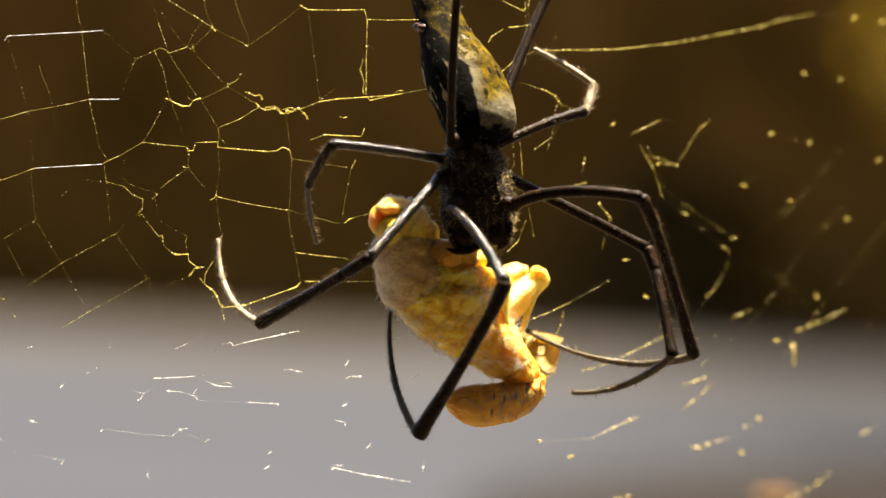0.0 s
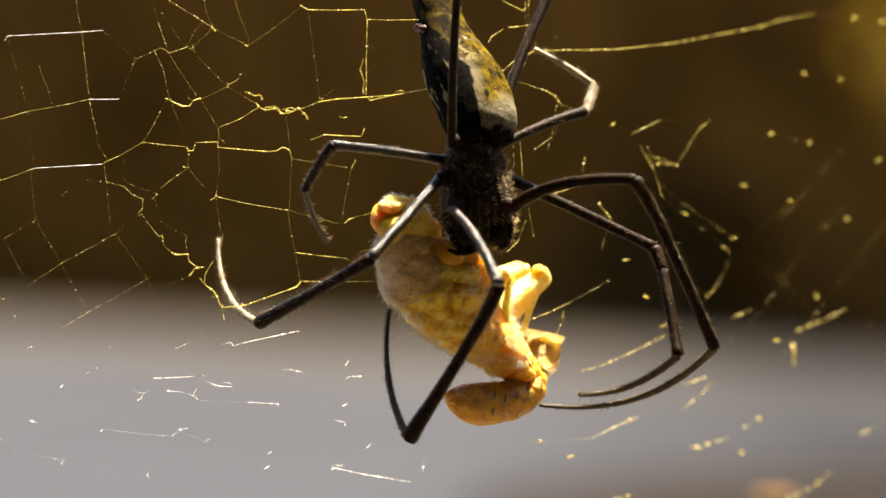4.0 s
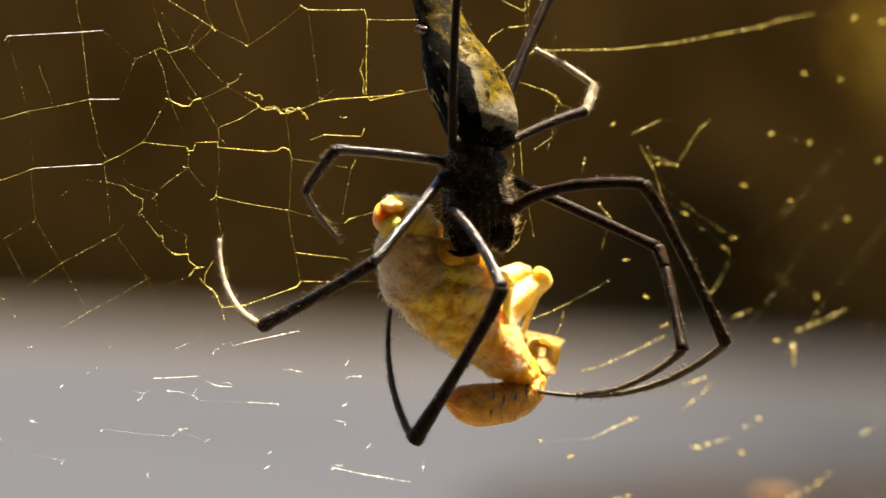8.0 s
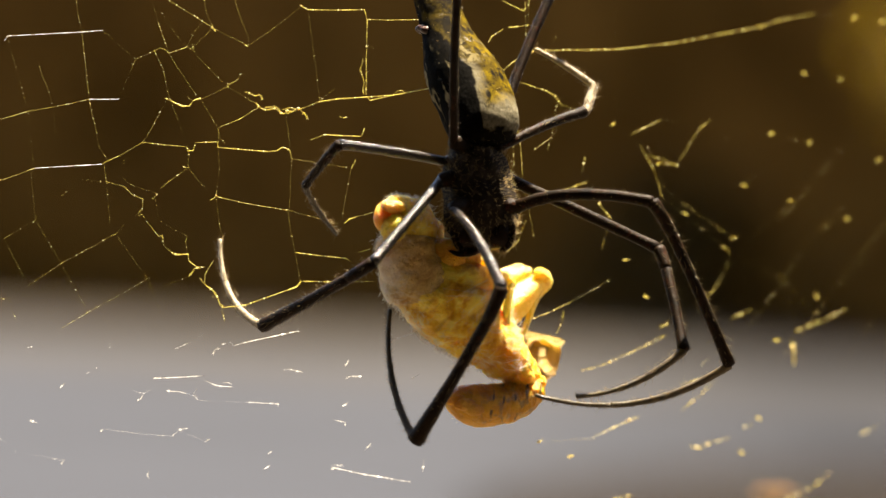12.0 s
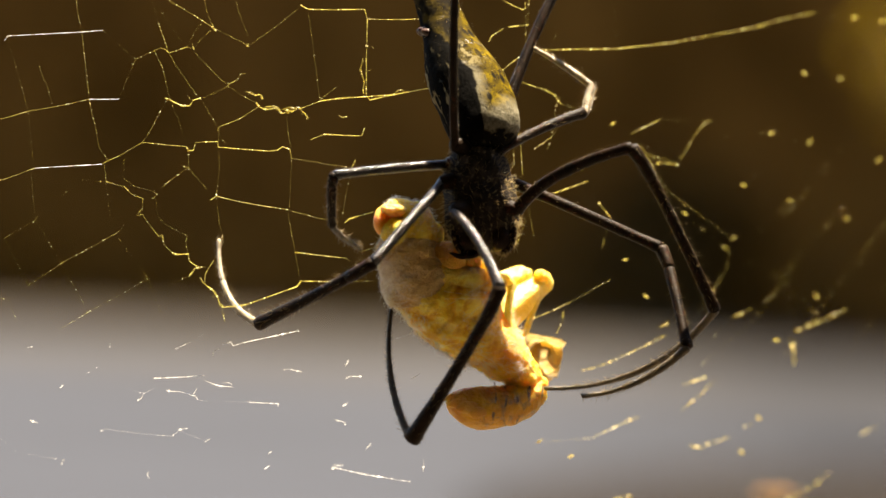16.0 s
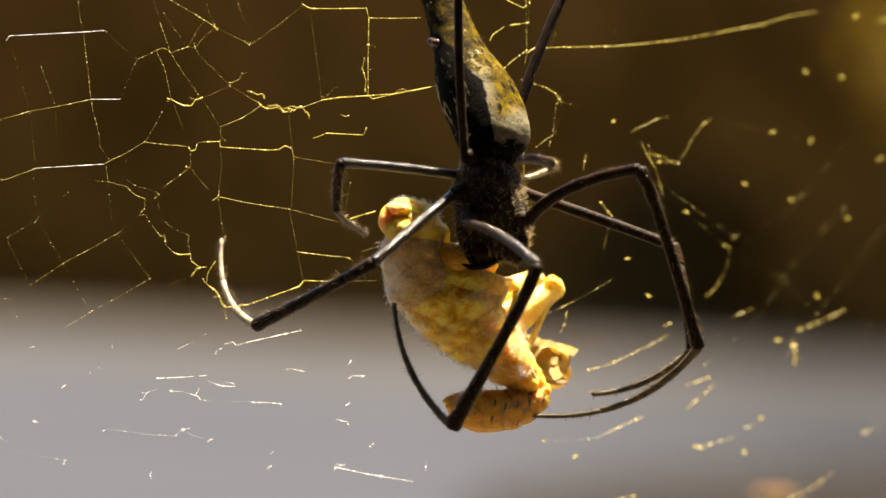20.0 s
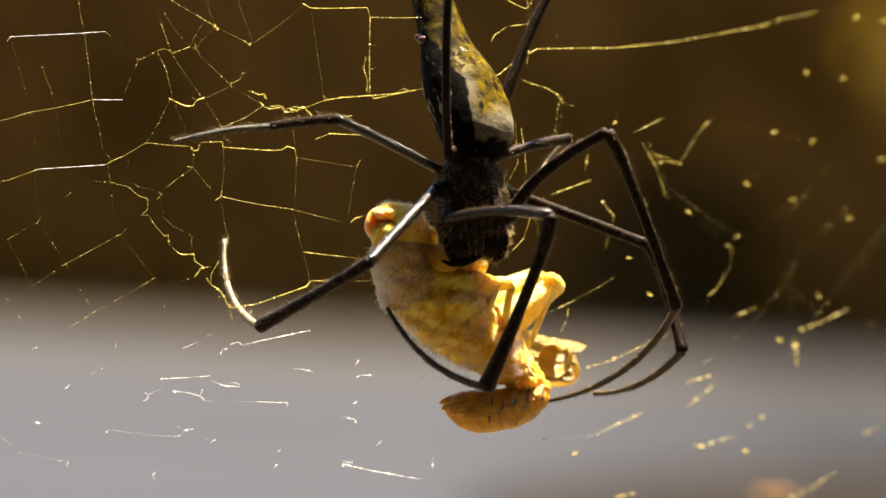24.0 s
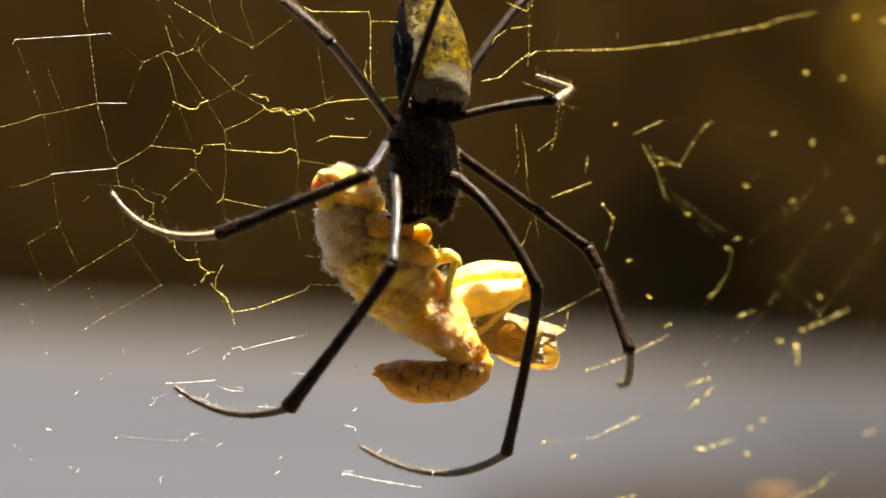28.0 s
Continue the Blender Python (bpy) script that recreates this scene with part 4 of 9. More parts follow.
    tip, tip_geo = loft("abdomen_tip", BANDED, [(122, -4, -112, 16, 20), (120, -5, -126, 27, 30), (108, -6, -141, 33, 35), (84, -8, -153, 36, 37), (50, -10, -159, 38, 38), (14, -12, -158, 36, 36), (-8, -12, -153, 28, 29), (-24, -12, -148, 16, 18), (-32, -12, -146, 5, 6)],
                        ring_steps, 48, 9, "curled striped abdomen tip")
    tuft("down", tip_geo.verts, 500, 5, 0.2, 47, Vector((-0.5, 0, 0)), lambda v: True, tip, FUZZ, "short pale down")
    for x, d, z, turn, w in ((6, -52, -158, 0.3, 12), (22, -54, -168, -0.2, 11), (-10, -44, -150, 0.5, 9)):
        limb("tail_flap", RUST, [(x + 14, d + 6, z + 3, w * 0.6), (x, d, z, w), (x - 12, d + 1, z - 5 * turn, w * 0.8), (x - 22, d + 6, z - 12 * turn, 2)], 2, 12, 0.5, "rust-brown tail flap", tip)
    limb("tail_flap", RUST, [(-16, -20, -140, 7), (-28, -20, -142, 6), (-38, -20, -146, 2)], 2, 10, 0.6, "", tip)
    wing_sheet("forewing", [(40, 84, -24), (84, 116, -56), (124, 140, -70), (172, 150, -78)], 40, 0.5, 3)
    scroll = Geo()
    turns, length = 46, 18
    for side in (0, 1):
        for i in range(length):
            u = i / (length - 1)
            axis = put(124 + 20 * u, 0.45 * 130 + 190 - 120 * u, -58 - 10 * u)
            for k in range(turns):
                w = 0.6 + 6.1 * k / (turns - 1)
                r = (12 + 8 * u + 14 * k / (turns - 1) + side * 1.6 + 0.4 * math.sin(9 * w)) * (1 + 0.06 * noise.noise(Vector((w, u * 4, 2)))) * U
                scroll.verts.append(axis + Vector((math.cos(w) * r * 0.95, 0.3 * math.cos(w) * r + 8 * U * noise.noise(Vector((w * 0.7, 5, u * 2))), math.sin(w) * r * 1.12)))
    for side in (0, 1):
        for i in range(length - 1):
            for k in range(turns - 1):
                n = side * length * turns + i * turns + k
                scroll.faces.append((n, n + 1, n + turns + 1, n + turns) if side == 0 else (n + turns, n + turns + 1, n + 1, n))
    for i in (0, length - 1):
        for k in range(turns - 1):
            n = i * turns + k
            scroll.faces.append((n, n + 1, n + 1 + length * turns, n + length * turns))
    part("rolled_wing", scroll, PALE_WING, prey, "rolled-up cream and brown wing")
    wing_sheet("hindwing", [(46, 110, -44), (92, 150, -76), (130, 176, -86), (168, 190, -88)], 38, -0.4, 7)
    strands = Geo()
    random.seed(77)
    for _ in range(46):
        u = random.uniform(0.05, 0.9)
        c = put(-112 + 190 * u, 0.45 * (-112 + 190 * u), 130 - 215 * u)
        r = (62 + 26 * math.sin(math.pi * min(1, u * 1.15))) * U * (1.0 if u < 0.6 else 0.72)
        tilt, start, span = random.gauss(0.6, 0.35), random.uniform(0, 6.283), random.uniform(0.5, 1.4)
        side, near = Vector((math.cos(tilt), 0, math.sin(tilt))), Vector((0, -1, 0))
        loop = [c + (side * math.cos(start + span * k / 9) + near * math.sin(start + span * k / 9)) * r * (1 + 0.05 * math.sin(k * 1.9 + u * 20)) for k in range(10)]
        strands.tube(loop, [0.2 * U] * 10, 4)
    tagged(part("silk_wrapping", strands, WISP, prey, "loose wrapping of fine pale silk"), kind="stuff")


def wing_sheet(name, path, width, turn, seed):
    """A pleated, crumpled wing of real thickness, fanned along its length."""
    geo, m = Geo(), 44
    spine = glide([put(x, 0.45 * x + d, z) for x, d, z in path], 11)
    rows = len(spine)
    across = Vector((0.25, math.sin(turn), math.cos(turn))).normalized()
    for s in (0, 1):
        for i, p in enumerate(spine):
            u = i / (rows - 1)
            reach = width * (0.35 + 0.75 * math.sin(math.pi * min(1, 0.12 + 0.62 * u))) * U
            for k in range(m):
                v = k / (m - 1) * 2 - 1
                pleat = (2.0 - 0.9 * u) * math.sin(v * 11 + seed + 3 * noise.noise(Vector((v * 3, u, seed)))) + 9 * noise.noise(Vector((u * 3, v * 2.2, seed)))
                curl = 14 * v * v * u
                end = 9 * math.cos(v * 2.4 + seed) * u * u
                q = p + across * (v * reach) + Vector((end, pleat + curl, 0.4 * pleat)) * U
                geo.verts.append(q + Vector((0.2, 0.9, 0)) * (s * 1.0 * U))
    for s in (0, 1):
        for i in range(rows - 1):
            for k in range(m - 1):
                a = s * rows * m + i * m + k
                q = (a, a + 1, a + m + 1, a + m)
                geo.faces.append(q if s else q[::-1])
    part(name, geo, WING, prey, "pleated brown-veined wing")


grasshopper()

# ---- web ----
web = tagged(new("spider_web"), "torn golden orb web with knots and beads", "web")
web.location = (0, 0, EYE_HEIGHT)
STRANDS = []
KINDS = {"b": (1.05, 0.6, 2), "d": (0.9, 0.6, 7), "m": (0.66, 0.9, 5), "n": (0.42, 0.9, 11), "f": (0.13, 0.4, 3), "g": (0.24, 0.7, 12), "k": (1.6, 0.6, 4)}


def web_depth(x, z):
    """The web leans away to the side and at its foot; millimetres."""
    return 4 + 0.9 * max(0, x - 2) + 0.35 * max(0, -z - 8)


def strand(kind, *flat):
    """One thread of the web through (x, z) places in millimetres."""
    radius, uneven, beads = KINDS[kind]
    places = [Vector((x, web_depth(x, z), z)) * 0.001 for x, z in zip(flat[::2], flat[1::2])]
    middle = sum(places, Vector()) / len(places)
    length = sum((b - a).length for a, b in zip(places, places[1:]))
    pts = []
    for a, b in zip(places, places[1:]):
        steps = max(2, min(10, int((b - a).length / 0.0009)))
        pts += [a.lerp(b, i / steps) for i in range(steps)]
    pts.append(places[-1])
    tag = len(STRANDS)
    if kind != "b" and middle.x < -0.038:
        radius *= 0.5
    elif kind in "ng" and middle.x < -0.01:
        radius *= 0.75
    if kind in "fg" and middle.x > 0.025:
        radius *= 0.32
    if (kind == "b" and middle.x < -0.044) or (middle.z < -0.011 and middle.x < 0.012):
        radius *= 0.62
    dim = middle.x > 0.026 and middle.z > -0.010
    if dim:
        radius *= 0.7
    sag = 0.0006 * length / 0.01 if kind in "fmgn" else 0.0
    pts = [p - middle + Vector((0, 0, -sag * math.sin(math.pi * i / (len(pts) - 1)) * 0.15)) for i, p in enumerate(pts)]
    if kind == "k":
        pts = [p + Vector((noise.noise(p * 900 + Vector((tag, 0, 0))), noise.noise(p * 900 + Vector((0, tag, 5))), noise.noise(p * 900 + Vector((9, 0, tag))))) * 0.00022 for p in pts]
    radii = [0.85 * radius * U * (1 + uneven * (noise.noise(Vector((tag * 7.1, i * 0.8, 0))) + 0.5 * noise.noise(Vector((i * 2.7, tag, 4))))) for i in range(len(pts))]
    geo = Geo()
    if kind == "k":
        for n in range(3):
            geo.tube([p + Vector((noise.noise(p * 1500 + Vector((n * 9, tag, 0))), 0, noise.noise(p * 1500 + Vector((tag, 0, n * 7))))) * 0.00035 for p in pts], [q * (0.5, 0.3, 0.36)[n] for q in radii], 5)
    else:
        geo.tube(pts, radii, 6)
    random.seed(1000 + tag)
    drops = Geo()
    # bigger pale beads on blurred threads imitate out-of-focus glints
    blurred = middle.x > 0.018 or middle.z < -0.013
    for _ in range(max(1, int(beads * (0.6 if dim else 1.0) * length / 0.009)) if beads else 0):
        k = random.randrange(len(pts) - 1)
        r = (0.45 + 0.75 * radius) * U * random.uniform(0.6, 1.4 if dim else 2.2 if blurred else 1.35)
        drops.ball(pts[k].lerp(pts[k + 1], random.random()), (r * random.uniform(1, 1.6), r, r), 6, 8)
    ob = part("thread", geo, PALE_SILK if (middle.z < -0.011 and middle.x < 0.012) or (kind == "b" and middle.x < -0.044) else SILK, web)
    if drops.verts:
        tagged(part("beading", drops, PALE_SILK if middle.z < -0.011 and middle.x < 0.012 else BEAD, ob, "pale beads that also stand in for glints"), kind="stuff")
    ob.location = middle
    STRANDS.append((ob, places[0], places[-1]))


def speck(x, z):
    """A knot of silk or a caught droplet."""
    geo = Geo()
    random.seed(int(x * 31 + z * 17) + 5000)
    way = Vector((random.uniform(0.5, 1.0), 0, random.gauss(0.2, 0.5))).normalized()
    for k in range(4):
        c = (way * (2.1 * (k - 1.5)) + Vector((random.gauss(0, 0.5), random.gauss(0, 0.8), random.gauss(0, 0.5)))) * U
        r = random.uniform(0.6, 1.5) * U * (1.5 if x > 18 else 1.0)
        geo.ball(c, (r * random.uniform(0.9, 1.7), r, r), 6, 8)
    geo.tube([way * (-7 * U), Vector(), way * (8 * U)], [0.2 * U, 0.5 * U, 0.2 * U], 5)
    ob = part("knot", geo, PALE_SILK if z < -11 and x < 12 else SILK, web)
    ob.location = Vector((x, web_depth(x, z), z)) * 0.001
    STRANDS.append((ob, ob.location.copy(), ob.location + Vector((0.001, 0, 0))))


strand('b', -64.73, 30.78, -64.23, 31.45, -53.30, 32.03, -50.22, 32.28)
strand('f', -50.22, 32.28, -45.38, 28.03)
strand('g', -45.38, 28.03, -44.38, 28.45, -42.46, 29.36)
strand('m', -42.46, 29.36, -41.71, 29.70, -40.96, 29.45, -40.46, 28.95, -37.87, 29.78)
strand('f', -45.38, 28.03, -46.05, 26.61, -47.88, 22.19)
strand('m', -45.38, 28.03, -45.88, 26.94)
strand('b', -47.88, 22.11, -52.22, 22.11)
strand('n', -52.22, 22.11, -57.23, 21.10, -61.23, 20.35)
strand('n', -61.23, 20.35, -65.40, 19.19, -67.90, 18.60)
strand('n', -54.31, 38.46, -53.89, 34.70, -53.30, 32.03, -52.72, 26.78, -52.22, 22.11)
strand('g', -52.22, 22.11, -51.89, 20.10, -51.22, 18.02, -50.89, 15.27, -49.55, 13.18)
strand('b', -60.39, 11.93, -50.38, 12.51)
strand('m', -50.38, 12.51, -49.30, 13.18, -47.72, 13.85, -44.38, 15.77)
strand('n', -67.07, 9.93, -64.73, 10.34, -60.81, 11.76, -60.39, 11.93)
strand('m', -44.38, 15.77, -43.88, 16.43)
strand('g', -43.88, 16.43, -42.46, 18.85, -40.79, 22.19)
strand('m', -44.38, 15.77, -37.87, 15.10)
strand('m', -37.87, 15.10, -37.71, 14.51, -36.87, 14.60, -36.54, 15.77, -33.28, 15.85, -33.20, 15.02)
strand('m', -33.20, 15.02, -32.03, 14.93, -25.78, 14.51, -24.53, 14.60, -23.69, 15.10, -22.61, 14.68, -22.36, 13.35)
strand('f', -22.36, 13.35, -18.69, 12.85, -13.51, 11.93)
strand('m', -13.51, 11.93, -12.93, 13.01)
strand('b', -40.96, 22.27, -38.54, 21.10, -37.45, 21.10, -36.87, 21.94, -35.79, 22.27)
strand('f', -37.71, 22.61, -37.45, 22.19, -36.87, 21.94)
strand('n', -42.63, 29.28, -41.38, 26.78, -40.46, 22.61)
strand('f', -40.46, 22.61, -38.87, 18.44, -37.71, 14.93)
strand('f', -43.54, 38.46, -42.46, 35.12, -42.04, 33.45)
strand('n', -42.04, 33.45, -40.46, 28.95, -39.71, 27.61)
strand('f', -39.71, 27.61, -36.04, 22.19)
strand('f', -35.79, 22.11, -33.20, 17.93, -32.87, 16.35, -32.03, 15.52)
strand('n', -40.37, 36.62, -37.04, 34.70, -35.79, 33.87, -33.95, 32.62)
strand('k', -34.37, 32.87, -33.87, 32.45, -33.37, 32.28)
strand('f', -33.95, 32.62, -28.78, 30.11)
strand('m', -29.53, 30.36, -28.78, 29.86)
strand('f', -35.54, 38.46, -34.95, 35.12, -33.95, 32.62)
strand('f', -33.95, 32.62, -36.20, 30.53, -36.87, 29.45)
strand('f', -28.78, 30.11, -28.70, 31.12, -30.53, 35.95, -30.78, 38.46)
strand('f', -28.78, 29.95, -24.53, 33.03, -20.94, 35.79)
strand('m', -21.19, 36.04, -19.94, 35.37, -11.60, 35.37, -11.18, 33.87)
strand('n', -11.18, 33.87, -3.67, 33.87)
strand('b', -11.18, 33.87, -11.34, 27.61, -11.34, 22.77)
strand('k', -11.76, 28.03, -12.18, 26.36, -11.68, 24.69, -11.76, 23.02)
strand('f', -11.18, 29.70, -10.51, 29.86, -10.18, 29.45)
strand('f', -11.34, 26.11, -10.76, 26.36, -10.34, 26.61)
strand('b', -18.19, 21.77, -15.35, 22.19, -11.18, 22.44, -10.76, 21.94)
strand('b', -10.76, 21.94, -7.01, 22.77, -0.33, 24.02)
strand('m', -11.18, 22.44, -7.42, 22.77, -6.59, 23.44, -6.01, 23.44, -5.67, 23.02)
strand('n', -18.19, 21.77, -20.77, 20.85, -23.27, 19.94)
strand('k', -29.11, 23.19, -28.28, 22.94, -27.69, 22.61, -27.03, 22.61, -26.86, 21.94)
strand('k', -27.69, 21.61, -27.03, 20.94, -26.36, 20.52, -24.94, 20.69, -23.69, 20.02, -22.86, 20.02)
strand('k', -26.19, 20.94, -24.94, 21.10, -24.36, 20.77, -23.94, 20.10)
strand('k', -23.69, 20.52, -22.86, 20.94, -22.02, 20.69, -21.19, 20.69, -20.60, 20.10, -20.02, 19.27)
strand('k', -23.27, 20.44, -22.69, 20.27, -21.86, 20.44)
strand('n', -33.20, 17.93, -29.95, 19.27, -28.28, 20.35, -27.03, 21.10)
strand('f', -27.03, 21.10, -31.78, 24.02)
strand('f', -31.78, 24.02, -36.20, 28.45, -36.87, 29.45)
strand('m', -36.87, 29.45, -37.04, 30.28)
strand('f', -36.79, 29.45, -37.87, 29.78)
strand('f', -37.87, 29.78, -40.21, 32.78, -41.63, 35.12)
strand('f', -37.87, 29.78, -36.62, 32.20, -35.54, 33.45)
strand('f', -31.78, 24.02, -35.54, 22.19)
strand('m', -31.78, 24.44, -31.70, 23.77)
strand('n', -31.78, 24.27, -30.36, 24.94, -30.03, 25.78, -29.28, 25.86)
strand('f', -23.11, 19.94, -22.86, 17.18, -22.52, 14.93)
strand('f', -19.94, 35.37, -19.02, 28.45, -18.19, 21.94)
strand('f', -18.19, 21.94, -15.77, 23.86)
strand('m', -19.52, 16.10, -17.43, 16.93, -12.01, 16.68, -11.60, 17.77)
strand('m', -15.35, 19.69, -14.85, 19.35, -14.10, 19.52)
strand('f', -33.20, 17.93, -33.03, 11.76, -33.53, 7.76)
strand('n', -33.53, 7.76, -29.53, 6.92, -23.02, 5.76)
strand('f', -23.02, 5.76, -18.69, 4.67, -15.35, 3.75)
strand('m', -34.37, 7.17, -33.53, 7.76, -33.37, 8.59)
strand('f', -33.53, 7.76, -33.03, 3.84, -32.45, 1.33)
strand('f', -37.54, 14.93, -37.62, 12.01)
strand('m', -37.62, 12.01, -38.54, 12.18)
strand('n', -37.62, 12.01, -40.37, 10.09, -41.63, 9.01)
strand('f', -37.62, 12.01, -36.20, 10.26, -34.95, 8.84)
strand('n', -49.97, 12.35, -49.72, 9.93)
strand('m', -49.72, 9.93, -47.05, 9.26, -45.80, 8.01, -44.30, 7.42)
strand('m', -44.30, 7.42, -44.38, 5.92, -45.38, 4.92, -44.38, 5.09)
strand('n', -44.38, 5.09, -43.54, 3.84, -42.04, 1.92)
strand('k', -42.04, 1.92, -41.38, 1.92, -41.38, 1.08)
strand('n', -41.38, 1.08, -41.21, 0.58, -39.96, -0.58)
strand('b', -39.96, -0.58, -39.37, -0.83, -37.62, -0.75)
strand('m', -37.62, -0.75, -37.54, -1.75, -36.20, -2.67)
strand('k', -36.20, -2.67, -37.04, -3.42, -37.29, -3.92)
strand('m', -36.20, -2.67, -35.20, -2.67)
strand('k', -35.79, -4.25, -35.20, -5.34, -34.37, -5.76, -33.53, -6.59)
strand('k', -34.12, -7.01, -33.37, -7.09, -33.20, -7.59)
strand('k', -33.53, -6.59, -33.04, -8.26, -32.71, -8.68)
strand('n', -32.71, -8.68, -32.25, -10.78)
strand('m', -35.20, -4.92, -35.12, -3.67, -34.37, -2.42, -33.87, -1.75)
strand('f', -41.21, -5.51, -39.54, -4.75, -37.04, -3.92)
strand('f', -53.30, 10.26, -49.97, 9.93)
strand('g', -56.39, 7.76, -55.22, 8.68)
strand('f', -47.05, 13.43, -47.21, 10.51, -45.80, 9.43, -42.71, 8.43)
strand('m', -42.71, 8.43, -42.21, 8.01, -42.88, 7.42)
strand('f', -42.46, 7.42, -42.04, 4.67, -40.37, 3.25, -38.29, 2.17)
strand('m', -38.29, 2.17, -37.71, 1.92, -38.04, 1.08)
strand('f', -38.04, 1.08, -37.45, -1.75)
strand('f', -60.81, 11.76, -60.56, 8.43, -60.14, 4.42)
strand('m', -60.56, 3.84, -59.89, 4.84)
strand('f', -60.14, 4.42, -64.73, 1.58)
strand('m', -64.73, 1.58, -63.90, 2.09)
strand('f', -60.14, 4.42, -56.39, -2.00, -52.26, -9.52)
strand('f', -64.73, 1.58, -61.23, -5.34)
strand('m', -61.23, -5.34, -60.56, -4.92)
strand('g', -60.56, -4.92, -56.39, -2.09)
strand('m', -56.56, -2.25, -55.81, -1.84)
strand('g', -56.39, -2.09, -48.72, 2.09)
strand('m', -49.05, 1.92, -48.13, 2.34)
strand('f', -48.13, 2.34, -46.88, 3.84)
strand('f', -48.30, 2.17, -43.54, -4.34)
strand('m', -44.04, -4.50, -43.38, -4.25)
strand('g', -43.54, -4.34, -52.08, -9.10)
strand('m', -52.76, -9.52, -52.08, -9.10)
strand('g', -52.08, -9.10, -56.76, -11.87)
strand('f', -43.54, -4.34, -41.66, -9.52)
strand('f', -64.15, 30.78, -61.23, 20.52, -60.39, 11.76)
strand('f', -49.72, 9.93, -49.13, 3.84)
strand('g', -59.56, 27.03, -59.06, 25.36, -58.56, 24.27)
strand('f', -58.56, 24.27, -57.48, 20.94, -57.14, 15.93)
strand('n', -65.40, -7.34, -64.15, -7.34)
strand('f', -64.15, -7.34, -62.99, -10.78)
strand('b', -32.71, -8.68, -29.12, -8.26)
strand('b', -29.12, -8.26, -21.61, -5.59, -20.94, -4.75)
strand('m', -20.94, -4.75, -10.34, -4.75)
strand('f', -23.02, 5.76, -21.86, -0.33)
strand('f', -21.86, -0.33, -21.02, -4.92)
strand('m', -21.86, -0.50, -14.35, -1.33, -13.68, -1.84)
strand('m', -12.43, -0.50, -9.93, 0.25)
strand('b', -14.51, 3.84, -13.85, 4.42, -10.34, 5.42)
strand('f', -22.36, 13.01, -22.69, 5.92)
strand('f', -13.51, 11.93, -14.35, 8.01, -14.93, 4.25)
strand('b', -31.05, -14.31, -28.78, -13.72, -21.40, -12.12)
strand('m', -21.40, -12.29, -21.56, -11.62)
strand('b', -32.72, -14.14, -31.46, -13.81, -31.05, -14.31)
strand('k', -34.00, -15.49, -33.83, -14.99, -33.16, -14.90)
strand('m', -39.68, -14.82, -37.32, -13.72)
strand('g', -36.30, -13.05, -35.29, -12.54)
strand('b', -42.97, -19.22, -38.93, -19.05, -35.41, -18.79)
strand('b', -35.42, -19.56, -33.50, -20.32, -32.41, -20.41)
strand('m', -32.41, -20.41, -31.24, -20.49, -31.56, -19.90, -32.82, -19.81)
strand('b', -41.08, -21.08, -38.98, -21.25, -36.89, -21.85)
strand('m', -36.89, -21.76, -36.48, -22.44)
strand('m', -37.05, -21.51, -36.71, -20.91)
strand('f', -36.48, -22.44, -34.39, -22.70)
strand('f', -46.94, -20.58, -44.70, -21.51)
strand('m', -44.70, -21.51, -43.00, -20.83)
strand('k', -44.70, -21.51, -44.89, -22.27, -45.48, -22.53)
strand('m', -51.07, -27.14, -50.47, -26.79)
strand('g', -50.47, -26.79, -45.01, -27.48, -40.38, -27.91)
strand('m', -40.38, -27.91, -39.27, -26.96)
strand('k', -39.44, -27.05, -38.25, -26.62)
strand('f', -40.77, -26.11, -39.27, -27.05, -35.59, -28.59)
strand('k', -35.59, -28.59, -34.74, -28.33)
strand('g', -66.93, -27.73, -65.29, -28.85)
strand('f', -64.32, -30.13, -61.97, -30.56, -59.45, -31.08)
strand('g', -59.45, -31.08, -56.68, -31.59)
strand('k', -56.68, -31.51, -57.12, -32.19)
strand('k', -43.96, -33.23, -44.31, -33.74, -44.16, -34.35)
speck(-56.59, -20.32)
speck(-61.13, -25.68)
strand('m', -61.61, -14.65, -60.94, -14.48)
strand('m', -52.93, -18.45, -52.33, -18.12)
strand('m', -51.48, -17.69, -50.97, -17.35)
strand('m', -49.29, -13.89, -49.39, -14.65)
strand('f', -32.28, -22.70, -28.92, -22.79)
strand('b', -28.92, -22.79, -24.72, -23.04)
strand('m', -24.55, -22.79, -24.56, -23.55)
strand('k', -16.57, -32.97, -16.39, -32.37, -15.13, -32.45)
strand('b', -16.40, -32.71, -11.75, -33.74, -7.11, -34.52)
strand('m', -7.11, -34.52, -4.99, -34.86)
strand('m', -23.65, -17.95, -22.98, -17.78, -20.89, -18.29)
strand('b', -14.43, -19.30, -13.76, -18.88, -12.08, -18.96)
strand('b', -16.33, -25.43, -14.57, -25.85)
strand('m', -14.57, -25.77, -14.57, -26.37)
speck(-14.25, -16.93)
speck(-14.55, -23.13)
strand('m', -26.17, -30.65, -25.58, -30.22)
strand('k', -11.48, -29.79, -10.88, -29.19)
speck(-26.28, -32.62)
strand('b', -4.70, -19.30, -3.52, -18.62)
strand('m', -3.04, -33.31, -2.87, -31.59)
strand('m', -7.03, -13.30, -4.52, -12.46)
strand('d', 12.35, 28.85, 13.65, 29.75, 17.99, 30.01, 26.20, 30.43)
strand('d', 26.20, 30.43, 35.43, 31.76, 42.82, 33.39)
strand('d', 42.82, 33.39, 49.88, 34.94, 53.22, 36.17, 59.02, 37.51)
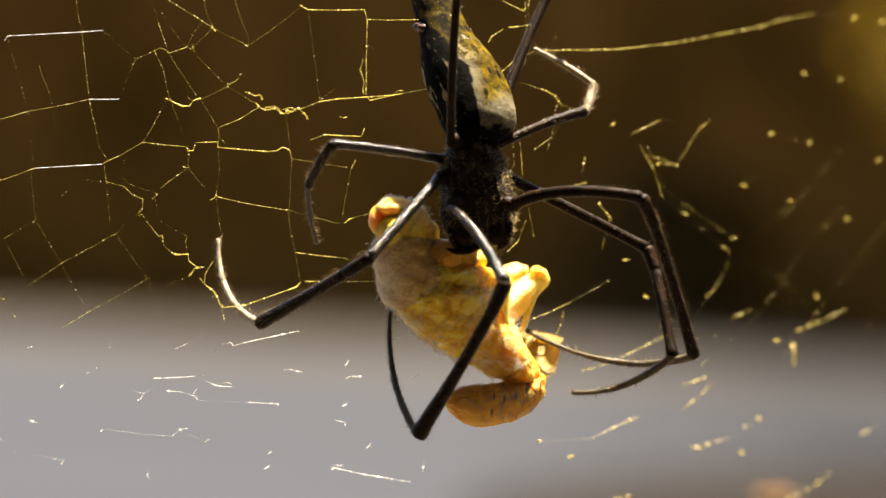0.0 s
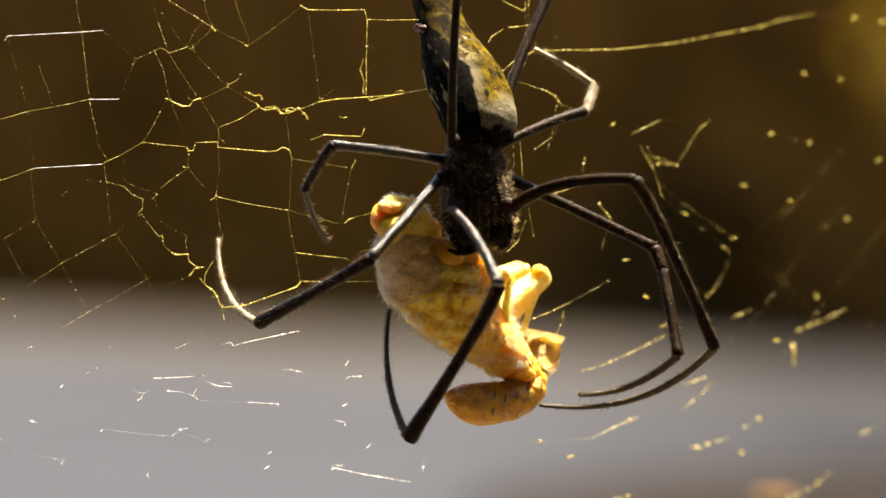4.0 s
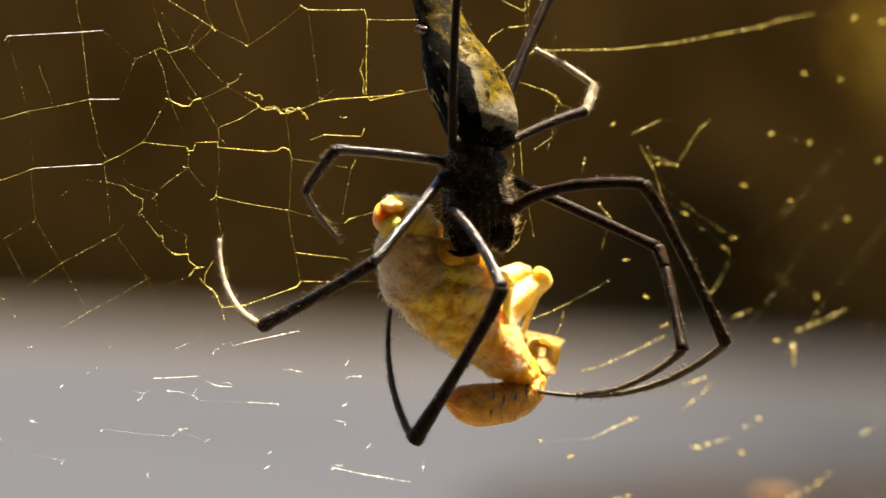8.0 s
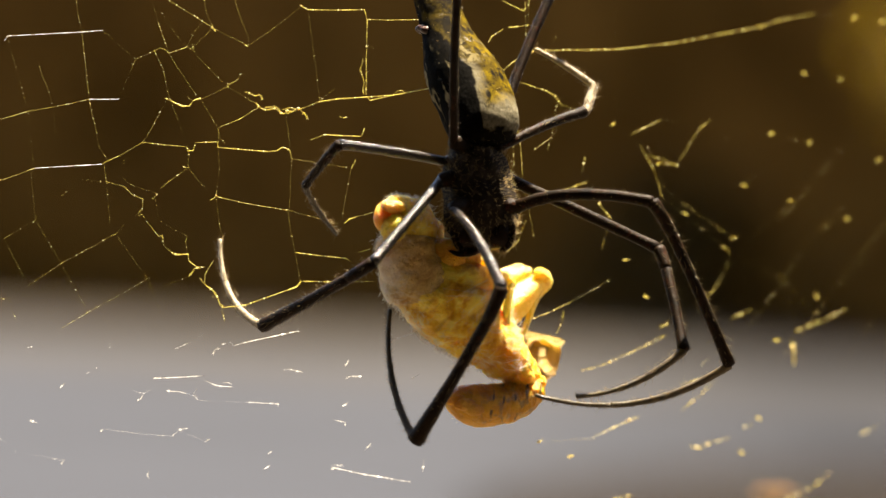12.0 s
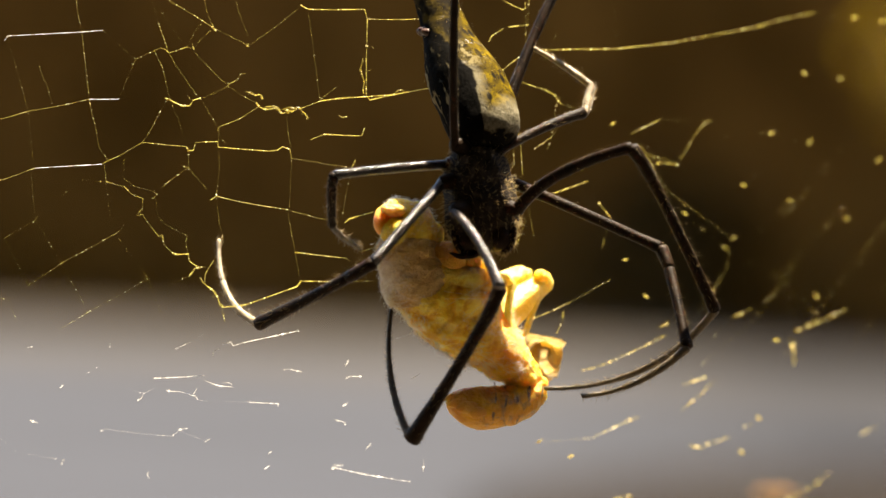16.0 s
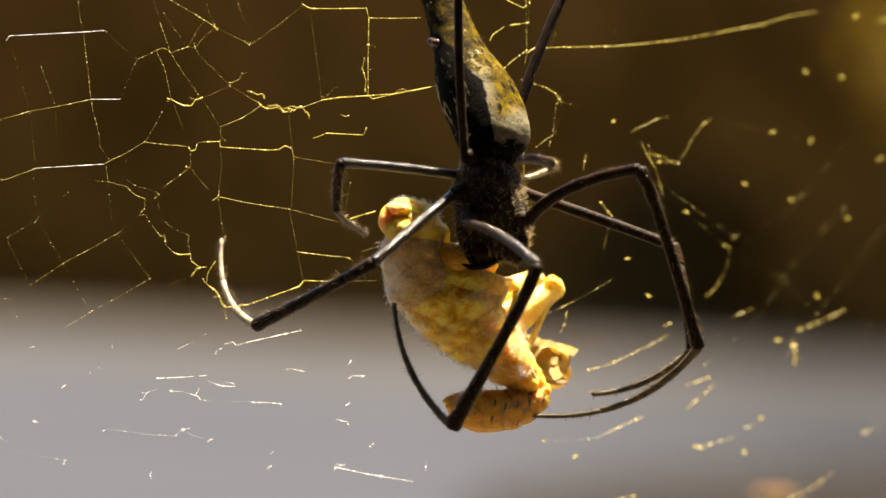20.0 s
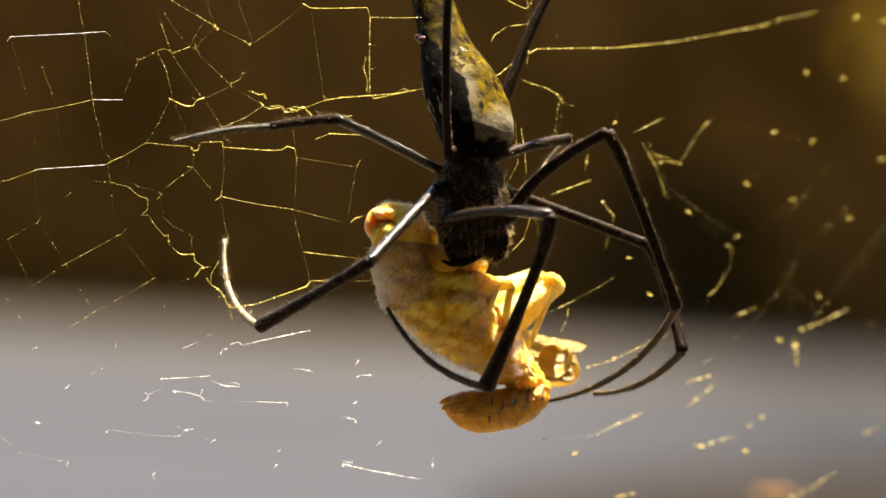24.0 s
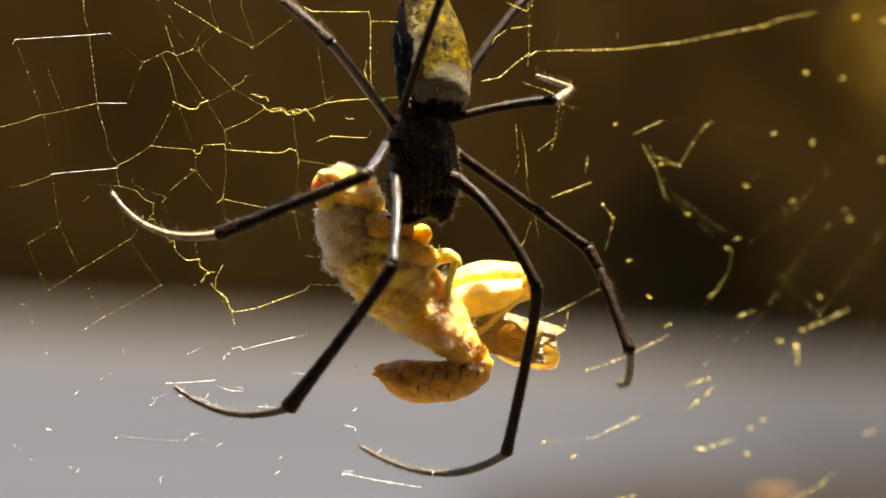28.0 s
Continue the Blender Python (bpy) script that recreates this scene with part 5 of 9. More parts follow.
speck(49.88, 34.94)
strand('f', 59.02, 37.51, 66.08, 37.13, 74.90, 36.44)
strand('b', 6.80, 30.73, 7.23, 31.59, 8.93, 32.76)
strand('b', 9.78, 33.05, 12.78, 33.52)
strand('m', 8.93, 36.97, 11.92, 35.77, 12.78, 36.32, 12.96, 37.77)
strand('f', 12.96, 37.34, 12.70, 33.52)
strand('m', 11.49, 25.01, 15.38, 23.87)
strand('b', 15.38, 23.87, 16.85, 23.07, 17.81, 21.82)
strand('f', 17.81, 21.82, 20.62, 21.05)
strand('f', 17.81, 21.82, 17.38, 19.25, 16.68, 16.94)
strand('n', 11.15, 17.82, 11.66, 14.88, 11.92, 11.08)
strand('b', 28.80, 17.56, 33.60, 19.93)
strand('f', 33.60, 19.93, 40.96, 19.86)
strand('b', 41.51, 19.97, 40.03, 18.87)
strand('m', 40.03, 18.87, 38.37, 16.56, 36.34, 13.37)
strand('f', 40.96, 19.86, 51.88, 18.27, 58.34, 16.99)
strand('d', 30.24, 16.03, 31.33, 13.97, 32.51, 12.08)
strand('m', 32.51, 12.08, 33.78, 7.92)
strand('k', 34.06, 13.15, 35.15, 13.26, 36.34, 12.93)
strand('m', 31.33, 14.41, 34.51, 13.77)
strand('f', 34.06, 7.93, 37.44, 5.51)
strand('f', 37.44, 5.51, 40.96, 2.72, 44.22, 0.09)
strand('f', 44.22, 0.09, 46.57, -1.24, 53.70, -4.83)
speck(37.44, 5.51)
speck(51.88, 18.27)
speck(58.34, 16.99)
speck(70.37, 14.42)
speck(47.04, 10.01)
speck(54.95, 7.61)
speck(64.70, 4.89)
speck(59.50, -7.38)
speck(31.06, -7.29)
speck(57.27, 27.92)
speck(63.71, 27.24)
speck(65.89, 37.03)
speck(71.17, 36.82)
speck(25.94, 19.04)
speck(33.14, 13.14)
strand('f', 63.71, 17.29, 63.52, 15.65)
strand('k', 44.88, 1.33, 46.00, 1.86)
strand('k', 43.57, 0.44, 44.69, 0.09)
strand('m', 44.69, -0.35, 44.22, -3.44)
strand('d', 43.75, -3.88, 42.35, -6.25, 40.77, -7.47)
strand('f', 44.69, 22.17, 44.22, 15.98)
strand('f', 47.04, 10.01, 49.41, 12.09)
strand('f', 61.46, 13.63, 58.53, 6.38, 54.18, -4.83)
strand('f', 54.18, -4.83, 49.48, -10.59, 43.00, -15.84, 36.60, -21.03)
strand('f', 54.18, -4.83, 55.22, -10.67)
strand('f', 54.95, 7.61, 51.79, 4.55, 47.51, 0.98)
strand('d', 56.07, -13.03, 60.11, -11.64, 64.46, -9.70)
strand('k', 55.33, -14.28, 55.77, -16.10, 55.94, -18.65)
strand('m', 21.18, -18.51, 24.73, -17.64)
strand('m', 24.73, -17.64, 34.16, -13.45)
strand('k', 33.67, -11.86, 34.76, -11.62)
strand('b', 23.26, -28.81, 26.66, -27.35, 30.08, -25.97)
strand('k', 14.24, -29.34, 15.11, -29.11)
strand('f', 14.50, -29.26, 23.26, -28.99)
strand('d', 37.34, -21.22, 41.22, -20.08)
strand('d', 37.42, -25.15, 38.97, -23.77, 40.35, -22.92)
strand('m', 40.35, -22.92, 41.44, -21.61, 43.11, -20.49)
strand('d', 38.65, -30.94, 40.53, -31.29, 41.92, -30.62)
strand('m', 41.92, -30.62, 45.21, -29.84)
strand('m', 47.55, -28.30, 49.17, -27.90)
speck(50.10, -26.84)
speck(47.37, -32.20)
strand('m', 67.88, -30.26, 70.65, -28.96)
strand('m', 55.12, -40.39, 59.98, -38.31)
strand('b', 59.98, -38.31, 62.69, -36.39)
strand('b', 25.91, -38.87, 29.27, -38.33)
strand('m', 12.37, -10.93, 19.30, -8.03)
strand('f', 19.30, -8.03, 25.49, -4.65)
strand('m', 17.16, -12.72, 18.02, -11.02, 18.18, -9.30)
strand('m', 21.06, 11.64, 21.50, 13.96)
strand('b', 15.81, 7.99, 21.94, 10.20)
strand('m', 9.61, -0.42, 11.32, 1.35, 12.35, 4.31)
strand('f', 11.49, 11.07, 12.78, 6.43, 13.65, 1.78)
strand('f', 26.38, 38.88, 26.20, 18.19)
strand('f', 17.12, 32.44, 15.38, 28.12)
strand('f', 45.69, -10.54, 40.20, -15.78)
strand('m', 45.22, -10.71, 48.50, -9.50)
strand('m', 23.71, 6.96, 25.49, 4.82, 24.16, 0.09)
speck(27.90, -1.64)
strand('f', 72.88, -2.66, 69.47, -10.86, 64.29, -19.03)
strand('f', 68.87, 1.00, 66.38, -4.45)
speck(19.55, -31.74)
speck(52.93, -14.51)
strand('f', 57.38, -17.95, 55.33, -14.28)
strand('g', 31.15, 16.22, 34.42, 9.32, 39.84, 5.53, 45.16, 1.77)
strand('g', 52.07, -3.39, 56.11, -7.08, 59.78, -10.64)
strand('g', 61.85, 14.27, 57.56, 9.07, 53.41, 4.38)
strand('g', 45.16, -2.03, 42.07, -6.07, 39.79, -9.75)
strand('g', 64.70, 7.07, 57.66, 0.54, 52.26, -6.51, 48.00, -12.36)
strand('g', 71.67, 4.48, 64.90, -3.53, 59.10, -10.72, 53.69, -17.78)

strand('d', 12.46, 29.37, 10.29, 27.79, 7.87, 25.70, 5.20, 25.12)
strand('n', 12.29, 36.88, 12.38, 33.13, 12.46, 29.37)
strand('m', 12.46, 29.37, 12.21, 27.54)
strand('n', 17.72, 22.87, 16.96, 21.28, 16.38, 16.95, 13.63, 14.86)
strand('n', 10.29, 18.78, 10.63, 12.69, 9.37, 10.36)
strand('n', 16.38, 16.95, 15.71, 15.03)

# How far places of the web have swayed (millimetres right and up) at these seconds, after hanging still until the fifteenth.
SWAY_TIMES = (17, 18, 19, 20, 21, 24, 25, 25.5, 26, 26.5, 27, 27.5, 28)
SWAY = [
    ((-50.1, 32.2), [(0.08, -0.00), (0.25, -0.17), (0.08, -0.00), (0.25, -0.00), (0.08, -0.17), (0.33, -0.17), (0.83, -0.75), (1.91, -1.24), (4.31, -2.57), (4.39, -2.32), (4.31, -2.32), (1.24, -0.25), (0.99, -0.41)]),
    ((-47.9, 21.9), [(0.08, -0.00), (0.33, -0.00), (0.08, 0.17), (0.25, -0.00), (0.25, -0.00), (0.50, -0.08), (0.91, -0.50), (1.74, -0.83), (4.15, -1.74), (4.39, -1.74), (4.15, -1.66), (1.41, -0.50), (1.16, -0.58)]),
    ((-28.8, 30.1), [(0.33, 0.17), (0.41, 0.17), (0.17, 0.25), (0.33, 0.17), (0.33, 0.17), (0.41, 0.17), (1.08, -0.00), (1.82, -0.08), (3.73, -0.75), (3.81, -0.58), (3.32, -0.58), (0.91, -0.00), (0.75, -0.25)]),
    ((-33.7, 7.5), [(0.25, 0.17), (0.50, -0.00), (0.08, 0.17), (0.33, -0.00), (0.33, -0.00), (0.75, -0.00), (0.99, -0.33), (1.66, -0.75), (3.32, -1.66), (3.56, -1.41), (3.40, -1.41), (1.16, -0.25), (0.99, -0.33)]),
    ((-22.5, 14.7), [(0.17, 0.25), (0.58, 0.17), (0.17, 0.41), (0.33, 0.25), (0.58, 0.17), (0.75, 0.17), (1.08, -0.17), (1.82, -0.50), (3.32, -1.08), (3.32, -1.08), (2.82, -1.16), (1.08, -0.17), (0.99, -0.17)]),
    ((-43.5, -4.3), [(0.25, -0.00), (0.50, -0.00), (0.08, 0.08), (0.33, -0.00), (0.33, -0.00), (0.91, -0.00), (1.16, -0.50), (1.74, -0.91), (3.32, -1.74), (3.56, -1.66), (3.56, -1.66), (1.91, -0.75), (1.91, -0.99)]),
    ((-21.4, -12.1), [(0.17, 0.08), (0.50, -0.00), (0.17, 0.25), (0.41, 0.08), (0.91, -0.00), (1.66, 0.08), (1.66, -0.41), (1.82, -0.83), (2.49, -1.41), (2.49, -1.33), (1.82, -1.33), (1.49, -0.66), (1.24, -0.50)]),
    ((-57.0, -31.9), [(0.25, -0.00), (0.33, -0.08), (0.25, 0.17), (0.33, -0.00), (0.33, -0.08), (0.75, -0.25), (0.83, -0.58), (1.24, -0.99), (2.49, -1.91), (2.74, -1.91), (2.90, -1.91), (1.99, -0.99), (2.40, -1.24)]),
    ((-15.3, -32.7), [(0.25, 0.08), (0.50, -0.00), (0.25, 0.25), (0.41, 0.08), (0.91, 0.25), (1.58, 0.50), (1.82, 0.25), (1.91, -0.17), (2.65, -0.66), (2.57, -0.91), (1.91, -0.83), (2.16, -0.91), (1.58, -0.83)]),
    ((-40.0, -27.1), [(0.17, -0.00), (0.41, -0.08), (0.17, 0.17), (0.41, -0.00), (0.41, -0.08), (0.91, -0.08), (0.91, -0.58), (1.41, -0.83), (2.40, -1.58), (2.57, -1.49), (2.57, -1.49), (1.99, -0.75), (1.82, -0.66)]),
    ((-11.3, 33.9), [(0.17, 0.25), (0.41, 0.25), (0.17, 0.33), (0.25, 0.25), (0.25, 0.25), (0.41, 0.33), (0.91, 0.25), (1.41, 0.08), (2.16, 0.08), (2.16, 0.08), (1.66, 0.08), (0.66, -0.00), (0.50, -0.25)]),
    ((26.3, 30.5), [(-0.17, 0.33), (0.08, 0.33), (-0.17, 0.50), (0.00, 0.50), (0.00, 0.33), (0.25, 0.25), (0.58, 0.08), (0.75, 0.08), (0.99, -0.00), (1.08, 0.08), (0.50, 0.50), (0.33, -0.00), (0.25, -0.00)]),
    ((44.9, 1.3), [(-0.08, 0.17), (0.17, 0.17), (-0.08, 0.25), (0.17, 0.25), (0.25, 0.25), (0.50, 0.25), (0.66, 0.17), (0.66, -0.00), (0.41, -0.25), (0.83, -0.25), (0.00, 0.25), (0.25, -0.00), (0.41, -0.08)]),
    ((40.5, -30.9), [(0.17, 0.17), (0.41, -0.00), (0.17, 0.17), (0.41, -0.00), (0.41, 0.17), (0.66, 0.17), (0.25, 0.17), (0.00, 0.25), (-1.08, 0.58), (-0.58, 0.25), (-0.83, 0.66), (0.17, 0.17), (0.83, -0.25)]),
    ((30.1, -26.1), [(0.25, -0.00), (0.33, 0.08), (0.50, -0.17), (0.83, -0.00), (0.58, 0.17), (0.66, 0.58), (0.25, 0.66), (-0.17, 0.83), (-1.16, 0.66), (-0.66, 0.33), (-0.99, 0.58), (-0.25, 0.50), (0.41, 0.17)]),
    ((58.9, 37.4), [(0.17, 0.33), (0.25, 0.17), (0.17, 0.33), (0.25, 0.33), (0.25, 0.33), (0.41, 0.17), (0.66, 0.17), (0.91, 0.17), (1.08, 0.17), (1.33, 0.17), (0.66, 0.58), (0.41, 0.17), (0.25, 0.17)]),
    ((64.5, -9.9), [(-0.17, -0.00), (0.08, -0.00), (0.00, 0.17), (0.08, -0.00), (0.33, 0.17), (0.33, -0.00), (0.58, -0.00), (0.58, -0.00), (0.50, -0.00), (0.75, -0.08), (0.00, 0.25), (0.33, 0.17), (0.50, -0.00)]),
    ((-60.3, 4.8), [(0.17, -0.00), (0.41, -0.00), (0.17, 0.08), (0.25, -0.00), (0.25, -0.00), (0.50, -0.17), (1.41, -0.41), (2.32, -0.50), (4.31, -0.66), (4.81, -0.66), (4.73, -0.83), (3.73, -0.50), (3.48, -0.83)]),
]


def swayed(p, k):
    """Where a place of the web has gone at the k-th time."""
    total, shift = 0.0, Vector((0, 0, 0))
    for (x, z), moves in SWAY:
        near = 1 / (((p.x - x * 0.001) ** 2 + (p.z - z * 0.001) ** 2) + 2e-6) ** 1.5
        total += near
        shift += Vector((moves[k][0], 0, moves[k][1])) * near
    return p + shift * (0.001 / total)


def web_motion():
    for ob, a, b in STRANDS:
        way, middle, home = b - a, (a + b) / 2, ob.location.copy()
        rows = [(t, Matrix.Translation(home)) for t in (0, 15.5)]
        for k, t in enumerate(SWAY_TIMES):
            c, d = swayed(a, k), swayed(b, k)
            turn = way.rotation_difference(d - c).to_matrix().to_4x4()
            rows.append((t, Matrix.Translation((c + d) / 2) @ turn @ Matrix.Translation(home - middle)))
        walk(ob, rows)


def motions():
    walk(spider, [(0, pose(0.00423, 0.00000, 0.61451, 0.0, -4.0, 0.0)), (1, pose(0.00426, 0.00000, 0.61448, 0.0, -4.0, 0.0)),
        (1.5, pose(0.00427, 0.00000, 0.61447, 0.0, -4.0, 0.0)), (2, pose(0.00428, 0.00000, 0.61445, 0.0, -4.0, 0.0)),
        (3, pose(0.00431, 0.00000, 0.61443, 0.0, -4.0, 0.0)), (3.5, pose(0.00433, 0.00000, 0.61440, 0.0, -4.0, 0.0)),
        (5.5, pose(0.00439, 0.00000, 0.61430, 0.0, -4.0, 0.0)), (6, pose(0.00441, 0.00000, 0.61428, 0.0, -4.0, 0.0)),
        (8, pose(0.00448, 0.00000, 0.61418, 0.0, -4.0, 0.0)), (10, pose(0.00456, 0.00000, 0.61418, 0.0, -4.0, 0.0)),
        (12, pose(0.00464, 0.00000, 0.61418, 0.0, -4.0, 0.0)), (12.5, pose(0.00466, 0.00000, 0.61415, 0.0, -4.0, 0.0)),
        (15, pose(0.00473, 0.00000, 0.61401, 0.0, -4.0, 0.0)), (16, pose(0.00478, 0.00000, 0.61385, 0.0, -4.0, 0.0)),
        (16.5, pose(0.00481, 0.00000, 0.61376, 0.0, -4.0, 0.0)), (17, pose(0.00506, 0.00000, 0.61335, 0.0, -4.0, 0.0)),
        (17.5, pose(0.00526, 0.00000, 0.61310, 0.0, -4.0, 0.0)), (18, pose(0.00547, 0.00000, 0.61285, 0.0, -4.0, 0.0)),
        (18.5, pose(0.00564, 0.00000, 0.61268, 0.0, -4.5, 0.0)), (19, pose(0.00580, 0.00000, 0.61252, 0.0, -5.0, 0.0)),
        (20, pose(0.00630, 0.00000, 0.61227, 0.0, -5.0, 0.0)), (20.5, pose(0.00531, 0.00000, 0.61244, 0.0, -5.0, 0.0)),
        (21, pose(0.00464, 0.00000, 0.61268, 0.0, -4.0, 0.0)), (21.5, pose(0.00454, 0.00000, 0.61267, 0.0, -4.0, 0.0)),
        (23.5, pose(0.00415, 0.00000, 0.61260, 0.0, -4.0, 0.0)), (24, pose(0.00381, 0.00000, 0.61268, 0.0, -3.0, 0.0)),
        (24.5, pose(0.00315, 0.00000, 0.61285, 0.0, -3.0, 0.0)), (25, pose(0.00174, 0.00000, 0.61302, 0.0, -1.0, 0.0)),
        (25.5, pose(0.00050, 0.00000, 0.61368, 0.0, 1.0, 0.0)), (26, pose(-0.00116, 0.00000, 0.61409, 0.0, 3.0, 0.0)),
        (26.5, pose(-0.00075, 0.00000, 0.61501, 0.0, -0.0, 0.0)), (26.75, pose(-0.00104, 0.00000, 0.61592, 0.0, 0.5, 0.0)),
        (27, pose(-0.00133, 0.00000, 0.61683, 0.0, 1.0, 0.0)), (27.5, pose(0.00257, 0.00000, 0.61617, 0.0, -2.0, 0.0)),
        (28, pose(-0.00298, 0.00000, 0.61874, 0.0, 2.0, 0.0))])
    walk(abdomen, [(0, pose(0.00232, -0.00099, 0.00133, -28.8, -13.2, 7.2)), (1, pose(0.00232, -0.00099, 0.00133, -28.8, -13.2, 7.2)),
        (1.5, pose(0.00232, -0.00099, 0.00133, -28.8, -13.2, 7.2)), (2, pose(0.00232, -0.00099, 0.00133, -28.8, -13.2, 7.2)),
        (3, pose(0.00232, -0.00099, 0.00133, -28.8, -13.2, 7.2)), (3.5, pose(0.00232, -0.00099, 0.00133, -28.8, -13.2, 7.2)),
        (5.5, pose(0.00232, -0.00099, 0.00133, -28.8, -13.2, 7.2)), (6, pose(0.00232, -0.00099, 0.00133, -28.8, -13.2, 7.2)),
        (8, pose(0.00232, -0.00099, 0.00133, -28.8, -13.2, 7.2)), (10, pose(0.00232, -0.00099, 0.00133, -28.8, -13.2, 7.2)),
        (12, pose(0.00232, -0.00099, 0.00133, -28.8, -13.2, 7.2)), (12.5, pose(0.00232, -0.00099, 0.00133, -28.8, -13.2, 7.2)),
        (15, pose(0.00232, -0.00099, 0.00133, -28.8, -13.2, 7.2)), (16, pose(0.00232, -0.00099, 0.00133, -28.8, -13.2, 7.2)),
        (16.5, pose(0.00232, -0.00099, 0.00133, -28.8, -13.2, 7.2)), (17, pose(0.00232, -0.00099, 0.00133, -28.8, -13.2, 7.2)),
        (17.5, pose(0.00232, -0.00099, 0.00133, -28.8, -13.2, 7.2)), (18, pose(0.00232, -0.00099, 0.00133, -28.8, -13.2, 7.2)),
        (18.5, pose(0.00232, -0.00099, 0.00133, -28.8, -12.8, 6.9)), (19, pose(0.00232, -0.00099, 0.00133, -28.7, -12.3, 6.7)),
        (20, pose(0.00232, -0.00099, 0.00133, -28.7, -12.3, 6.7)), (20.5, pose(0.00230, -0.00099, 0.00133, -28.4, -12.5, 5.4)),
        (21, pose(0.00229, -0.00099, 0.00133, -28.2, -13.5, 4.5)), (21.5, pose(0.00228, -0.00099, 0.00133, -28.1, -13.5, 4.1)),
        (23.5, pose(0.00226, -0.00099, 0.00133, -27.8, -13.7, 2.3)), (24, pose(0.00226, -0.00099, 0.00133, -27.7, -14.6, 2.3)),
        (24.5, pose(0.00221, -0.00099, 0.00133, -26.9, -14.9, -1.7)), (25, pose(0.00216, -0.00099, 0.00133, -25.9, -17.0, -4.8)),
        (25.5, pose(0.00199, -0.00099, 0.00133, -22.9, -19.3, -17.6)), (26, pose(0.00182, -0.00099, 0.00133, -19.9, -21.3, -30.5)),
        (26.5, pose(0.00179, -0.00099, 0.00133, -21.0, -19.1, -34.1)), (26.75, pose(0.00181, -0.00099, 0.00133, -20.9, -19.4, -32.6)),
        (27, pose(0.00182, -0.00099, 0.00133, -20.8, -19.8, -31.1)), (27.5, pose(0.00202, -0.00099, 0.00133, -24.1, -16.7, -16.0)),
        (28, pose(0.00182, -0.00099, 0.00133, -20.3, -20.5, -30.8))])
    walk(leg_a[0], [(0, pose(-0.00298, -0.00415, 0.00149, 146.5, -60.0, -78.3)), (1, pose(-0.00298, -0.00415, 0.00149, 146.5, -60.0, -78.4)),
        (1.5, pose(-0.00298, -0.00415, 0.00149, 146.5, -60.2, -78.4)), (2, pose(-0.00298, -0.00415, 0.00149, 146.5, -60.2, -78.4)),
        (3, pose(-0.00298, -0.00415, 0.00149, 146.5, -60.5, -78.5)), (3.5, pose(-0.00298, -0.00415, 0.00149, 146.5, -60.5, -78.5)),
        (5.5, pose(-0.00298, -0.00415, 0.00149, 146.4, -61.0, -78.6)), (6, pose(-0.00298, -0.00415, 0.00149, 146.4, -61.2, -78.6)),
        (8, pose(-0.00298, -0.00415, 0.00149, 146.1, -61.7, -78.6)), (10, pose(-0.00298, -0.00415, 0.00149, 146.3, -61.8, -79.0)),
        (12, pose(-0.00298, -0.00415, 0.00149, 146.9, -61.6, -79.4)), (12.5, pose(-0.00298, -0.00415, 0.00149, 146.6, -61.8, -79.4)),
        (15, pose(-0.00298, -0.00415, 0.00149, 146.4, -62.5, -79.4)), (16, pose(-0.00298, -0.00415, 0.00149, 145.9, -63.6, -80.9)),
        (16.5, pose(-0.00298, -0.00415, 0.00149, 145.8, -64.1, -81.7)), (17, pose(-0.00298, -0.00415, 0.00149, 144.9, -66.6, -83.0)),
        (17.5, pose(-0.00298, -0.00415, 0.00149, 145.3, -68.4, -82.8)), (18, pose(-0.00298, -0.00415, 0.00149, 145.3, -70.2, -82.6)),
        (18.5, pose(-0.00298, -0.00415, 0.00149, 142.6, -71.6, -80.6)), (19, pose(-0.00298, -0.00415, 0.00149, 139.6, -73.3, -78.1)),
        (20, pose(-0.00298, -0.00415, 0.00149, 137.9, -75.9, -77.8)), (20.5, pose(-0.00298, -0.00415, 0.00149, 135.5, -73.7, -74.8)),
        (21, pose(-0.00298, -0.00415, 0.00149, 139.3, -71.1, -78.4)), (21.5, pose(-0.00298, -0.00415, 0.00149, 138.0, -71.3, -78.2)),
        (23.5, pose(-0.00298, -0.00415, 0.00149, 133.4, -71.9, -77.7)), (24, pose(-0.00298, -0.00415, 0.00149, 138.3, -70.7, -80.0)),
        (24.5, pose(-0.00298, -0.00415, 0.00149, 138.0, -69.4, -77.2)), (25, pose(-0.00298, -0.00415, 0.00149, 138.9, -67.8, -84.1)),
        (25.5, pose(-0.00298, -0.00415, 0.00149, 139.8, -63.3, -91.4)), (26, pose(-0.00298, -0.00415, 0.00149, 141.1, -61.1, -87.3)),
        (26.5, pose(-0.00298, -0.00415, 0.00149, 142.7, -60.9, -88.5)), (26.75, pose(-0.00298, -0.00415, 0.00149, 144.3, -56.7, -88.1)),
        (27, pose(-0.00298, -0.00415, 0.00149, 145.4, -53.1, -87.6)), (27.5, pose(-0.00298, -0.00415, 0.00149, 145.0, -54.2, -65.8)),
        (28, pose(-0.00298, -0.00415, 0.00149, 146.5, -45.9, -70.0))])
